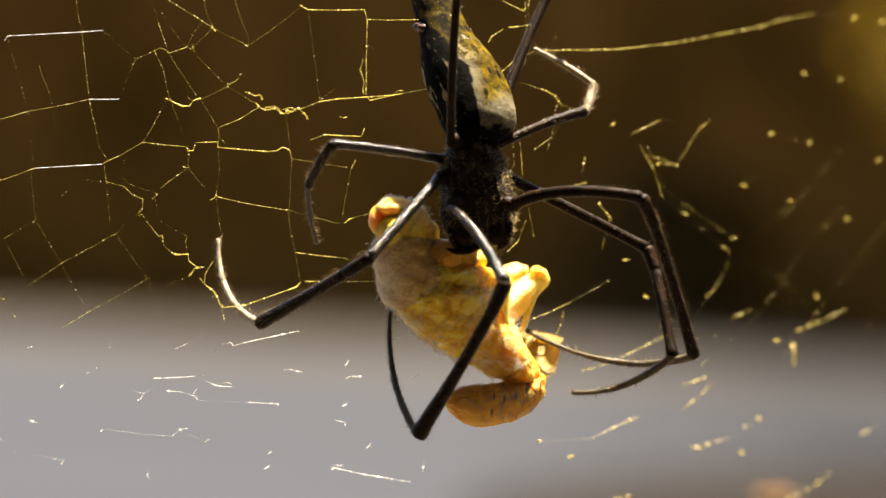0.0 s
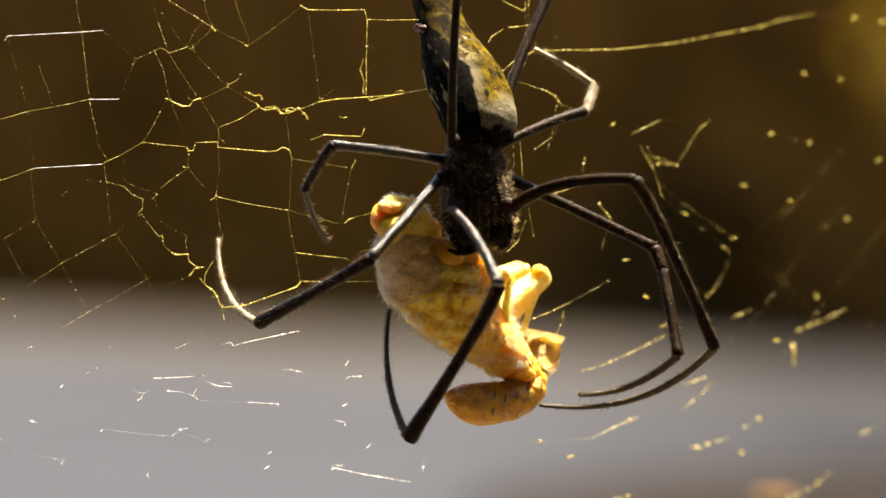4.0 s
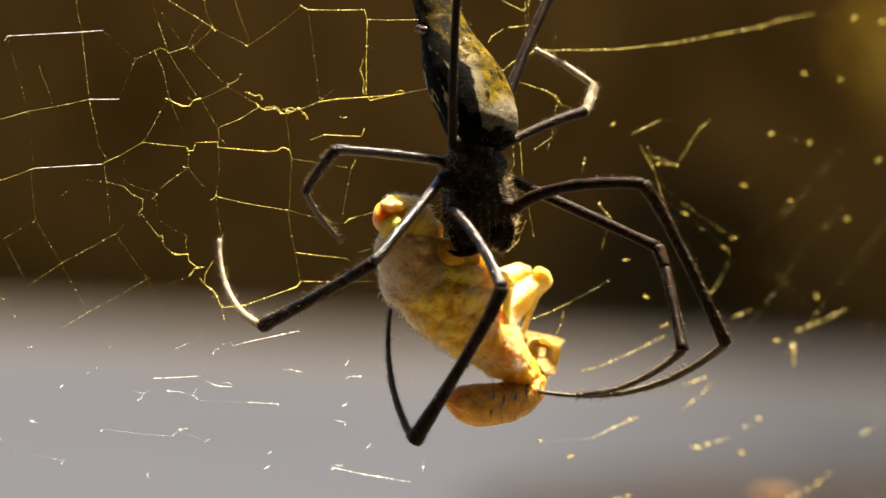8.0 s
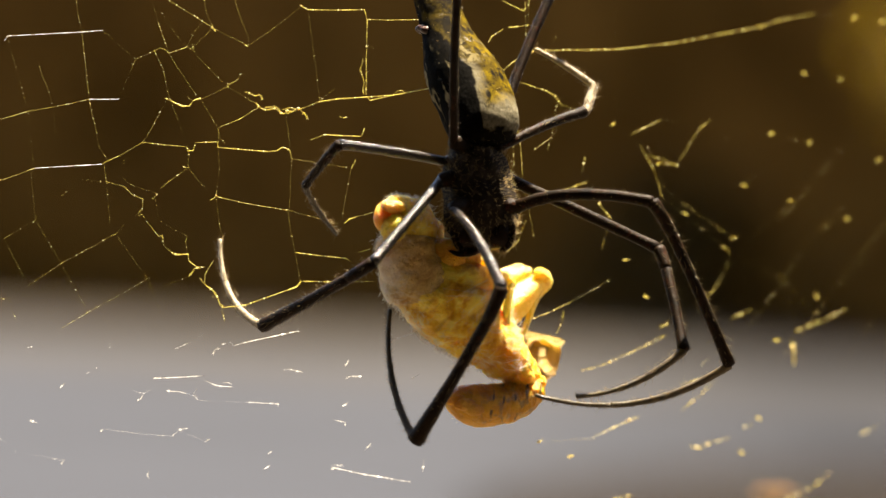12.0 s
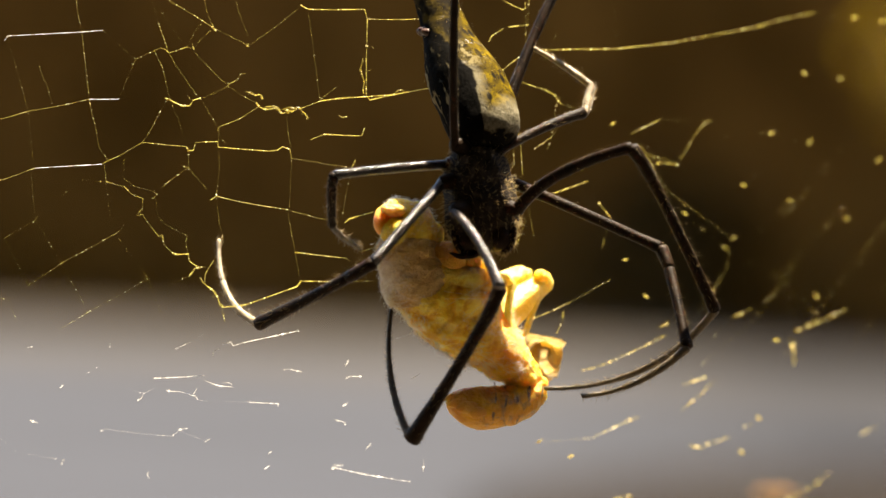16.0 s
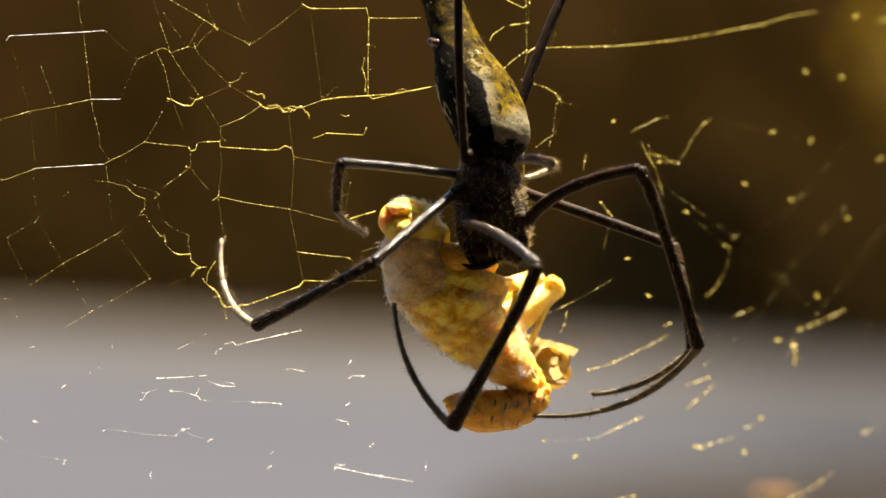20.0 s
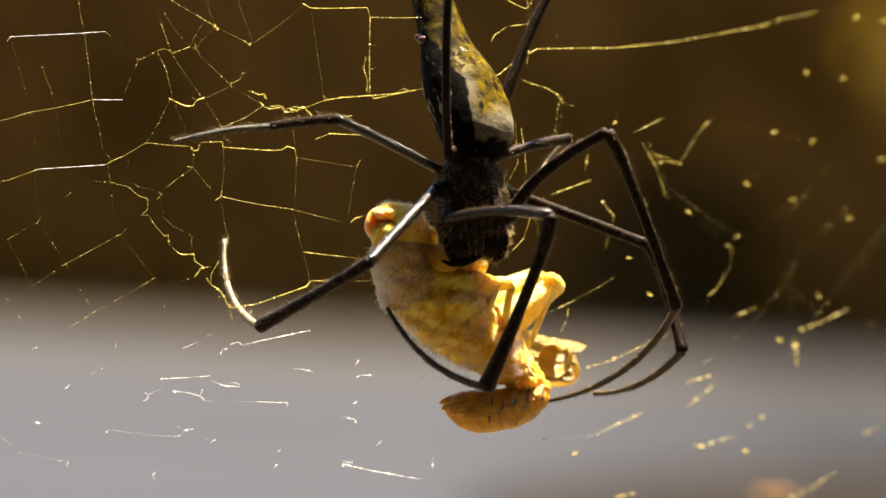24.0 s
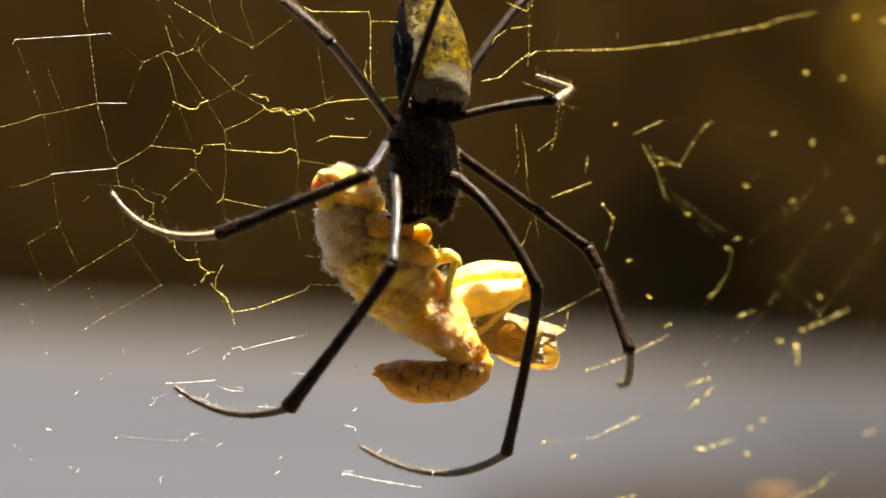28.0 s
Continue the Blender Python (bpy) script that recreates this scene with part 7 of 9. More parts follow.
    walk(leg_c[2], [(0, pose(0.01885, 0.01090, 0.00873, 29.3, -34.9, -179.3)), (1, pose(0.01882, 0.01090, 0.00875, 29.4, -35.0, -179.3)),
        (1.5, pose(0.01881, 0.01090, 0.00876, 29.4, -35.0, -179.3)), (2, pose(0.01880, 0.01090, 0.00876, 29.4, -35.1, -179.3)),
        (3, pose(0.01877, 0.01090, 0.00878, 28.6, -35.0, -177.3)), (3.5, pose(0.01876, 0.01100, 0.00881, 29.3, -35.0, -176.6)),
        (5.5, pose(0.01870, 0.01110, 0.00889, 28.1, -35.0, -173.9)), (6, pose(0.01869, 0.01110, 0.00891, 27.8, -35.0, -173.2)),
        (8, pose(0.01863, 0.01110, 0.00899, 27.3, -35.0, -171.8)), (10, pose(0.01855, 0.01130, 0.00898, 27.7, -35.0, -170.5)),
        (12, pose(0.01847, 0.01140, 0.00897, 27.4, -35.0, -169.7)), (12.5, pose(0.01846, 0.01140, 0.00899, 27.1, -35.0, -169.1)),
        (15, pose(0.01840, 0.01150, 0.00911, 26.9, -35.1, -168.4)), (16, pose(0.01802, 0.01160, 0.00931, 28.3, -36.4, -173.1)),
        (16.5, pose(0.01782, 0.01200, 0.00908, 33.0, -36.5, -173.8)), (17, pose(0.01944, 0.01070, 0.00858, 32.7, -35.2, -162.0)),
        (17.5, pose(0.01601, 0.01680, 0.00442, 7.3, -15.2, -112.9)), (18, pose(0.01107, 0.02000, -0.00089, 32.8, 3.2, -112.2)),
        (18.5, pose(0.01024, 0.02050, -0.00075, 59.2, 3.2, -110.7)), (19, pose(0.00941, 0.02070, -0.00059, 69.9, 3.1, -109.3)),
        (20, pose(0.01041, 0.02020, -0.00096, 123.9, 6.7, -116.4)), (20.5, pose(0.01131, 0.01900, -0.00080, 130.5, 13.3, -115.0)),
        (21, pose(0.01186, 0.01710, -0.00049, 132.3, 20.4, -113.3)), (21.5, pose(0.01177, 0.01660, -0.00052, 132.4, 20.2, -112.4)),
        (23.5, pose(0.01139, 0.01260, -0.00064, 131.8, 19.6, -109.3)), (24, pose(0.01191, 0.01330, -0.00053, 133.3, 21.4, -110.3)),
        (24.5, pose(0.01184, 0.01140, -0.00090, 126.1, 18.9, -108.2)), (25, pose(0.01401, 0.01400, -0.00013, 136.3, 12.8, -111.0)),
        (25.5, pose(0.01483, 0.01330, -0.00048, 140.4, 14.0, -108.0)), (26, pose(0.01649, 0.01160, -0.00066, 143.3, 24.8, -108.0)),
        (26.5, pose(0.01452, 0.00840, -0.00636, 149.4, 11.8, -102.0)), (26.75, pose(0.01687, 0.01230, 0.00053, 127.2, -1.3, -107.2)),
        (27, pose(0.01899, 0.01100, 0.00736, 102.8, -14.5, -113.7)), (27.5, pose(0.01879, 0.01240, 0.00642, 86.5, -15.9, -134.5)),
        (28, pose(0.02159, 0.00780, 0.00593, 64.8, -6.9, -119.8))])
    walk(leg_d[0], [(0, pose(0.00547, -0.00249, -0.00846, 24.9, 0.9, -25.9)), (1, pose(0.00547, -0.00249, -0.00846, 25.1, 3.7, -17.2)),
        (1.5, pose(0.00547, -0.00249, -0.00846, 26.0, 5.1, -15.4)), (2, pose(0.00547, -0.00249, -0.00846, 22.0, -6.2, -27.3)),
        (3, pose(0.00547, -0.00249, -0.00846, 22.1, -8.2, -31.7)), (3.5, pose(0.00547, -0.00249, -0.00846, 18.6, -5.2, -30.5)),
        (5.5, pose(0.00547, -0.00249, -0.00846, 24.4, -15.4, -31.9)), (6, pose(0.00547, -0.00249, -0.00846, 22.4, -13.1, -29.9)),
        (8, pose(0.00547, -0.00249, -0.00846, 21.9, -5.5, -24.1)), (10, pose(0.00547, -0.00249, -0.00846, 22.0, -0.9, -21.3)),
        (12, pose(0.00547, -0.00249, -0.00846, 19.8, 2.0, -14.8)), (12.5, pose(0.00547, -0.00249, -0.00846, 19.6, 2.8, -13.9)),
        (15, pose(0.00547, -0.00249, -0.00846, 17.9, -24.1, -29.3)), (16, pose(0.00547, -0.00249, -0.00846, 21.6, -22.0, -26.1)),
        (16.5, pose(0.00547, -0.00249, -0.00846, 21.4, -18.2, -26.0)), (17, pose(0.00547, -0.00249, -0.00846, 21.7, -23.0, -36.3)),
        (17.5, pose(0.00547, -0.00249, -0.00846, 16.1, -23.0, -35.1)), (18, pose(0.00547, -0.00249, -0.00846, 18.1, -12.3, -39.6)),
        (18.5, pose(0.00547, -0.00249, -0.00846, 17.8, -8.0, -35.4)), (19, pose(0.00547, -0.00249, -0.00846, 17.4, -3.7, -30.7)),
        (20, pose(0.00547, -0.00249, -0.00846, 16.2, -16.3, -33.5)), (20.5, pose(0.00547, -0.00249, -0.00846, 14.7, -19.7, -32.1)),
        (21, pose(0.00547, -0.00249, -0.00846, 13.4, -24.2, -31.4)), (21.5, pose(0.00547, -0.00249, -0.00846, 14.7, -25.1, -30.9)),
        (23.5, pose(0.00547, -0.00249, -0.00846, 19.2, -28.6, -28.7)), (24, pose(0.00547, -0.00249, -0.00846, 19.3, -34.4, -29.6)),
        (24.5, pose(0.00547, -0.00249, -0.00846, 20.0, -31.5, -32.7)), (25, pose(0.00547, -0.00249, -0.00846, 20.3, -29.2, -34.9)),
        (25.5, pose(0.00547, -0.00249, -0.00846, 25.0, -25.6, -38.6)), (26, pose(0.00547, -0.00249, -0.00846, 23.4, -15.7, -45.8)),
        (26.5, pose(0.00547, -0.00249, -0.00846, 22.9, 28.0, -31.8)), (26.75, pose(0.00547, -0.00249, -0.00846, 19.9, 36.8, -37.3)),
        (27, pose(0.00547, -0.00249, -0.00846, 16.7, 47.0, -39.3)), (27.5, pose(0.00547, -0.00249, -0.00846, 30.7, 54.2, -3.2)),
        (28, pose(0.00547, -0.00249, -0.00846, 19.3, 48.1, -29.0))])
    walk(leg_d[1], [(0, pose(0.02381, -0.01139, -0.00878, 91.1, 56.1, 64.9)), (1, pose(0.02491, -0.00849, -0.00978, 86.2, 55.9, 65.7)),
        (1.5, pose(0.02505, -0.00789, -0.01026, 87.1, 54.8, 67.5)), (2, pose(0.02350, -0.01179, -0.00626, 71.8, 58.4, 45.1)),
        (3, pose(0.02265, -0.01309, -0.00554, 71.2, 58.3, 41.2)), (3.5, pose(0.02298, -0.01279, -0.00659, 69.6, 62.7, 39.3)),
        (5.5, pose(0.02219, -0.01289, -0.00302, 70.4, 56.1, 44.7)), (6, pose(0.02270, -0.01239, -0.00383, 68.2, 58.0, 42.4)),
        (8, pose(0.02399, -0.01079, -0.00649, 68.6, 57.7, 44.1)), (10, pose(0.02449, -0.00989, -0.00815, 69.6, 57.6, 45.5)),
        (12, pose(0.02517, -0.00769, -0.00916, 64.7, 59.6, 45.5)), (12.5, pose(0.02524, -0.00739, -0.00946, 64.0, 59.8, 45.2)),
        (15, pose(0.02170, -0.01159, -0.00014, 63.0, 65.1, 41.8)), (16, pose(0.02245, -0.01079, -0.00082, 60.5, 58.9, 42.2)),
        (16.5, pose(0.02290, -0.01099, -0.00208, 66.2, 60.0, 46.8)), (17, pose(0.02061, -0.01359, -0.00050, 70.0, 61.2, 43.7)),
        (17.5, pose(0.02082, -0.01329, -0.00050, 69.1, 68.3, 41.5)), (18, pose(0.02085, -0.01519, -0.00411, 104.6, 64.3, 72.4)),
        (18.5, pose(0.02193, -0.01419, -0.00562, 99.9, 64.9, 69.2)), (19, pose(0.02300, -0.01289, -0.00716, 94.2, 65.7, 65.6)),
        (20, pose(0.02181, -0.01329, -0.00273, 79.3, 67.9, 51.6)), (20.5, pose(0.02175, -0.01269, -0.00158, 71.1, 69.7, 45.0)),
        (21, pose(0.02135, -0.01219, -0.00010, 59.9, 70.6, 34.7)), (21.5, pose(0.02132, -0.01199, 0.00018, 60.5, 69.0, 36.7)),
        (23.5, pose(0.02118, -0.01109, 0.00133, 58.8, 63.6, 40.2)), (24, pose(0.02010, -0.01079, 0.00306, 58.2, 65.1, 41.2)),
        (24.5, pose(0.02011, -0.01189, 0.00222, 64.8, 64.9, 44.6)), (25, pose(0.02007, -0.01269, 0.00151, 64.6, 64.1, 41.1)),
        (25.5, pose(0.01986, -0.01399, 0.00038, 69.3, 58.5, 43.1)), (26, pose(0.01919, -0.01659, -0.00291, 81.1, 60.2, 43.1)),
        (26.5, pose(0.02077, -0.01199, -0.01802, 125.7, 57.1, 83.6)), (26.75, pose(0.01846, -0.01239, -0.02068, 143.0, 55.3, 95.1)),
        (27, pose(0.01624, -0.01129, -0.02339, 156.3, 53.6, 106.0)), (27.5, pose(0.01783, -0.00319, -0.02563, 144.2, 52.1, 114.9)),
        (28, pose(0.01739, -0.00909, -0.02362, 147.2, 60.4, 103.8))])
    walk(leg_d[2], [(0, pose(0.03056, 0.00301, -0.03246, 145.8, -11.6, 152.0)), (1, pose(0.03148, 0.00611, -0.03341, 144.9, -14.1, 157.6)),
        (1.5, pose(0.03136, 0.00731, -0.03359, 144.8, -12.4, 151.3)), (2, pose(0.03405, -0.00119, -0.03056, 150.2, 9.7, 153.6)),
        (3, pose(0.03395, -0.00319, -0.02982, 151.3, 16.5, 155.5)), (3.5, pose(0.03313, -0.00449, -0.03194, 155.6, 13.1, 155.0)),
        (5.5, pose(0.03352, -0.00169, -0.02671, 149.7, 18.2, 160.0)), (6, pose(0.03387, -0.00219, -0.02803, 152.0, 15.7, 160.2)),
        (8, pose(0.03491, -0.00019, -0.03061, 152.7, 10.4, 165.7)), (10, pose(0.03521, 0.00101, -0.03224, 152.9, 7.4, 168.6)),
        (12, pose(0.03529, 0.00261, -0.03379, 155.2, 5.2, 171.3)), (12.5, pose(0.03535, 0.00281, -0.03410, 155.5, 4.5, 171.9)),
        (15, pose(0.03064, -0.00359, -0.02602, 158.3, 19.3, 160.9)), (16, pose(0.03336, -0.00089, -0.02526, 152.4, 20.0, 158.6)),
        (16.5, pose(0.03266, -0.00059, -0.02679, 150.4, 20.0, 150.5)), (17, pose(0.03056, -0.00409, -0.02551, 151.0, 22.9, 146.1)),
        (17.5, pose(0.02872, -0.00629, -0.02699, 157.1, 22.7, 136.9)), (18, pose(0.02459, -0.00339, -0.02981, 155.1, 15.9, 131.9)),
        (18.5, pose(0.02623, -0.00289, -0.03147, 155.0, 12.6, 139.2)), (19, pose(0.02785, -0.00219, -0.03317, 155.4, 9.2, 147.9)),
        (20, pose(0.02846, -0.00489, -0.02918, 158.2, 16.2, 154.7)), (20.5, pose(0.02874, -0.00569, -0.02832, 160.2, 18.8, 151.9)),
        (21, pose(0.02915, -0.00679, -0.02701, 161.9, 22.3, 149.2)), (21.5, pose(0.02950, -0.00589, -0.02646, 160.3, 22.6, 150.2)),
        (23.5, pose(0.03089, -0.00289, -0.02423, 155.5, 24.0, 154.2)), (24, pose(0.02912, -0.00289, -0.02282, 155.6, 27.0, 150.8)),
        (24.5, pose(0.02873, -0.00339, -0.02362, 154.7, 26.9, 151.1)), (25, pose(0.02946, -0.00449, -0.02416, 154.0, 25.0, 146.5)),
        (25.5, pose(0.03075, -0.00379, -0.02394, 147.6, 25.2, 143.5)), (26, pose(0.02956, -0.00689, -0.02768, 148.8, 18.1, 131.4)),
        (26.5, pose(0.02250, 0.00341, -0.04201, 170.1, 24.1, 93.7)), (26.75, pose(0.01702, 0.00381, -0.04413, 166.4, 14.8, 111.3)),
        (27, pose(0.01158, 0.00501, -0.04638, 161.9, 5.7, 130.3)), (27.5, pose(0.01046, 0.01271, -0.04818, 155.1, -4.5, 153.5)),
        (28, pose(0.01403, 0.00461, -0.04842, 161.7, 1.2, 138.9))])
    walk(leg_e[0], [(0, pose(0.00481, 0.00207, -0.00431, -15.6, 29.1, 19.1)), (1, pose(0.00481, 0.00207, -0.00431, -13.0, 29.1, 16.0)),
        (1.5, pose(0.00481, 0.00207, -0.00431, -11.3, 29.0, 14.3)), (2, pose(0.00481, 0.00207, -0.00431, -9.1, 29.0, 12.4)),
        (3, pose(0.00481, 0.00207, -0.00431, -11.9, 29.0, 12.9)), (3.5, pose(0.00481, 0.00207, -0.00431, -14.6, 28.8, 12.1)),
        (5.5, pose(0.00481, 0.00207, -0.00431, -22.1, 28.3, 8.8)), (6, pose(0.00481, 0.00207, -0.00431, -23.5, 28.2, 7.7)),
        (8, pose(0.00481, 0.00207, -0.00431, -20.2, 27.9, 9.3)), (10, pose(0.00481, 0.00207, -0.00431, -20.8, 28.2, 8.8)),
        (12, pose(0.00481, 0.00207, -0.00431, -21.1, 28.4, 8.3)), (12.5, pose(0.00481, 0.00207, -0.00431, -20.8, 28.3, 8.5)),
        (15, pose(0.00481, 0.00207, -0.00431, -18.7, 27.9, 10.1)), (16, pose(0.00481, 0.00207, -0.00431, -23.2, 27.5, 6.1)),
        (16.5, pose(0.00481, 0.00207, -0.00431, -22.8, 28.2, 8.0)), (17, pose(0.00481, 0.00207, -0.00431, -21.7, 27.9, 13.6)),
        (17.5, pose(0.00481, 0.00207, -0.00431, -20.3, 27.4, 17.9)), (18, pose(0.00481, 0.00207, -0.00431, -18.7, 26.9, 21.2)),
        (18.5, pose(0.00481, 0.00207, -0.00431, -15.5, 27.2, 17.1)), (19, pose(0.00481, 0.00207, -0.00431, -11.5, 27.5, 11.7)),
        (20, pose(0.00481, 0.00207, -0.00431, -18.3, 23.7, 13.7)), (20.5, pose(0.00481, 0.00207, -0.00431, -20.6, 24.6, 13.0)),
        (21, pose(0.00481, 0.00207, -0.00431, -22.8, 24.5, 14.8)), (21.5, pose(0.00481, 0.00207, -0.00431, -22.5, 24.3, 14.2)),
        (23.5, pose(0.00481, 0.00207, -0.00431, -21.3, 23.3, 11.5)), (24, pose(0.00481, 0.00207, -0.00431, -16.2, 22.2, 18.8)),
        (24.5, pose(0.00481, 0.00207, -0.00431, -10.5, 22.6, 19.6)), (25, pose(0.00481, 0.00207, -0.00431, -6.4, 21.7, 24.4)),
        (25.5, pose(0.00481, 0.00207, -0.00431, -9.0, 22.2, 28.4)), (26, pose(0.00481, 0.00207, -0.00431, -16.7, 22.4, 35.7)),
        (26.5, pose(0.00481, 0.00207, -0.00431, -9.4, 27.9, 33.6)), (26.75, pose(0.00481, 0.00207, -0.00431, -16.2, 29.8, 29.9)),
        (27, pose(0.00481, 0.00207, -0.00431, -19.5, 31.7, 25.5)), (27.5, pose(0.00481, 0.00207, -0.00431, -20.3, 35.6, 26.8)),
        (28, pose(0.00481, 0.00207, -0.00431, -22.0, 33.4, 9.0))])
    walk(leg_e[1], [(0, pose(0.02505, 0.00907, -0.01621, -100.5, 67.5, -69.2)), (1, pose(0.02539, 0.00797, -0.01621, -93.3, 71.3, -66.6)),
        (1.5, pose(0.02556, 0.00737, -0.01621, -87.9, 73.6, -64.1)), (2, pose(0.02572, 0.00667, -0.01620, -79.6, 76.4, -59.3)),
        (3, pose(0.02571, 0.00687, -0.01617, -89.4, 72.8, -66.6)), (3.5, pose(0.02579, 0.00657, -0.01613, -94.3, 69.2, -70.5)),
        (5.5, pose(0.02613, 0.00537, -0.01594, -101.2, 58.9, -75.8)), (6, pose(0.02621, 0.00497, -0.01589, -101.6, 56.9, -76.2)),
        (8, pose(0.02618, 0.00557, -0.01579, -98.8, 61.4, -74.1)), (10, pose(0.02616, 0.00537, -0.01587, -99.2, 60.7, -74.5)),
        (12, pose(0.02615, 0.00517, -0.01596, -99.3, 60.2, -74.7)), (12.5, pose(0.02614, 0.00527, -0.01593, -99.0, 60.6, -74.5)),
        (15, pose(0.02611, 0.00587, -0.01579, -96.8, 63.4, -72.2)), (16, pose(0.02641, 0.00437, -0.01564, -99.3, 57.3, -75.7)),
        (16.5, pose(0.02619, 0.00507, -0.01588, -100.2, 57.9, -74.8)), (17, pose(0.02584, 0.00717, -0.01578, -103.1, 58.9, -73.6)),
        (17.5, pose(0.02551, 0.00877, -0.01559, -103.6, 60.5, -71.2)), (18, pose(0.02517, 0.00997, -0.01540, -102.5, 62.6, -68.0)),
        (18.5, pose(0.02564, 0.00847, -0.01550, -100.6, 67.2, -72.2)), (19, pose(0.02609, 0.00647, -0.01561, -97.3, 73.2, -77.0)),
        (20, pose(0.02661, 0.00737, -0.01414, -105.7, 62.2, -81.2)), (20.5, pose(0.02651, 0.00707, -0.01451, -104.5, 59.2, -78.7)),
        (21, pose(0.02638, 0.00777, -0.01448, -103.9, 56.3, -74.9)), (21.5, pose(0.02647, 0.00757, -0.01438, -103.4, 56.7, -75.1)),
        (23.5, pose(0.02685, 0.00657, -0.01401, -100.7, 58.5, -76.1)), (24, pose(0.02629, 0.00937, -0.01358, -88.2, 65.7, -58.6)),
        (24.5, pose(0.02612, 0.00967, -0.01373, -69.9, 72.6, -42.4)), (25, pose(0.02553, 0.01147, -0.01338, -37.7, 73.2, -8.0)),
        (25.5, pose(0.02477, 0.01287, -0.01359, -42.5, 69.7, -6.6)), (26, pose(0.02321, 0.01527, -0.01366, -87.2, 66.7, -41.1)),
        (26.5, pose(0.02285, 0.01407, -0.01577, -62.3, 74.8, -20.6)), (26.75, pose(0.02324, 0.01267, -0.01648, -98.9, 68.1, -56.6)),
        (27, pose(0.02364, 0.01107, -0.01718, -107.7, 63.7, -67.4)), (27.5, pose(0.02260, 0.01107, -0.01857, -117.6, 61.4, -74.4)),
        (28, pose(0.02502, 0.00527, -0.01779, -76.6, 59.0, -43.0))])
    walk(leg_e[2], [(0, pose(0.02740, 0.00287, -0.03224, -164.9, 15.5, 153.7)), (1, pose(0.02759, 0.00287, -0.03264, -168.0, 14.3, 153.8)),
        (1.5, pose(0.02770, 0.00297, -0.03285, -170.0, 13.7, 153.9)), (2, pose(0.02780, 0.00317, -0.03305, -172.6, 13.1, 154.0)),
        (3, pose(0.02774, 0.00217, -0.03275, -168.8, 14.0, 154.6)), (3.5, pose(0.02785, 0.00077, -0.03235, -165.7, 15.4, 153.7)),
        (5.5, pose(0.02833, -0.00333, -0.03080, -157.5, 21.2, 152.0)), (6, pose(0.02846, -0.00423, -0.03042, -156.0, 22.8, 152.0)),
        (8, pose(0.02845, -0.00243, -0.03102, -155.5, 19.1, 165.5)), (10, pose(0.02843, -0.00283, -0.03101, -154.4, 19.3, 166.9)),
        (12, pose(0.02841, -0.00313, -0.03100, -153.5, 19.5, 169.1)), (12.5, pose(0.02842, -0.00293, -0.03105, -154.4, 19.4, 166.9)),
        (15, pose(0.02848, -0.00153, -0.03129, -159.3, 18.8, 159.7)), (16, pose(0.02874, -0.00473, -0.03024, -151.6, 21.0, 165.7)),
        (16.5, pose(0.02861, -0.00383, -0.03059, -153.4, 19.4, 162.5)), (17, pose(0.02837, -0.00143, -0.03062, -155.2, 17.9, 160.5)),
        (17.5, pose(0.02827, 0.00067, -0.03071, -157.3, 17.2, 160.2)), (18, pose(0.02816, 0.00257, -0.03079, -160.0, 16.6, 159.9)),
        (18.5, pose(0.02770, 0.00207, -0.03151, -163.5, 13.5, 155.1)), (19, pose(0.02723, 0.00157, -0.03222, -167.5, 10.4, 151.2)),
        (20, pose(0.02785, -0.00063, -0.02947, -156.7, 18.7, 156.7)), (20.5, pose(0.02826, -0.00163, -0.02940, -154.9, 19.4, 157.3)),
        (21, pose(0.02889, -0.00153, -0.02891, -153.8, 21.0, 157.9)), (21.5, pose(0.02892, -0.00163, -0.02890, -154.0, 20.8, 157.9)),
        (23.5, pose(0.02903, -0.00223, -0.02883, -155.0, 20.3, 157.9)), (24, pose(0.03002, 0.00327, -0.02938, -170.9, 19.8, 143.9)),
        (24.5, pose(0.02996, 0.00617, -0.03028, -179.8, 17.9, 138.2)), (25, pose(0.03052, 0.01077, -0.03007, 169.1, 17.1, 131.1)),
        (25.5, pose(0.03086, 0.01217, -0.03012, 167.8, 13.2, 136.2)), (26, pose(0.02837, 0.01077, -0.02959, 172.7, 13.1, 120.3)),
        (26.5, pose(0.02711, 0.01247, -0.03250, 170.6, 11.0, 120.9)), (26.75, pose(0.02681, 0.00727, -0.03258, 178.7, 12.2, 120.1)),
        (27, pose(0.02659, 0.00397, -0.03272, -176.8, 13.4, 119.5)), (27.5, pose(0.02484, 0.00307, -0.03380, -173.5, 13.4, 118.9)),
        (28, pose(0.03155, -0.00083, -0.03264, 158.9, 17.9, 92.8))])
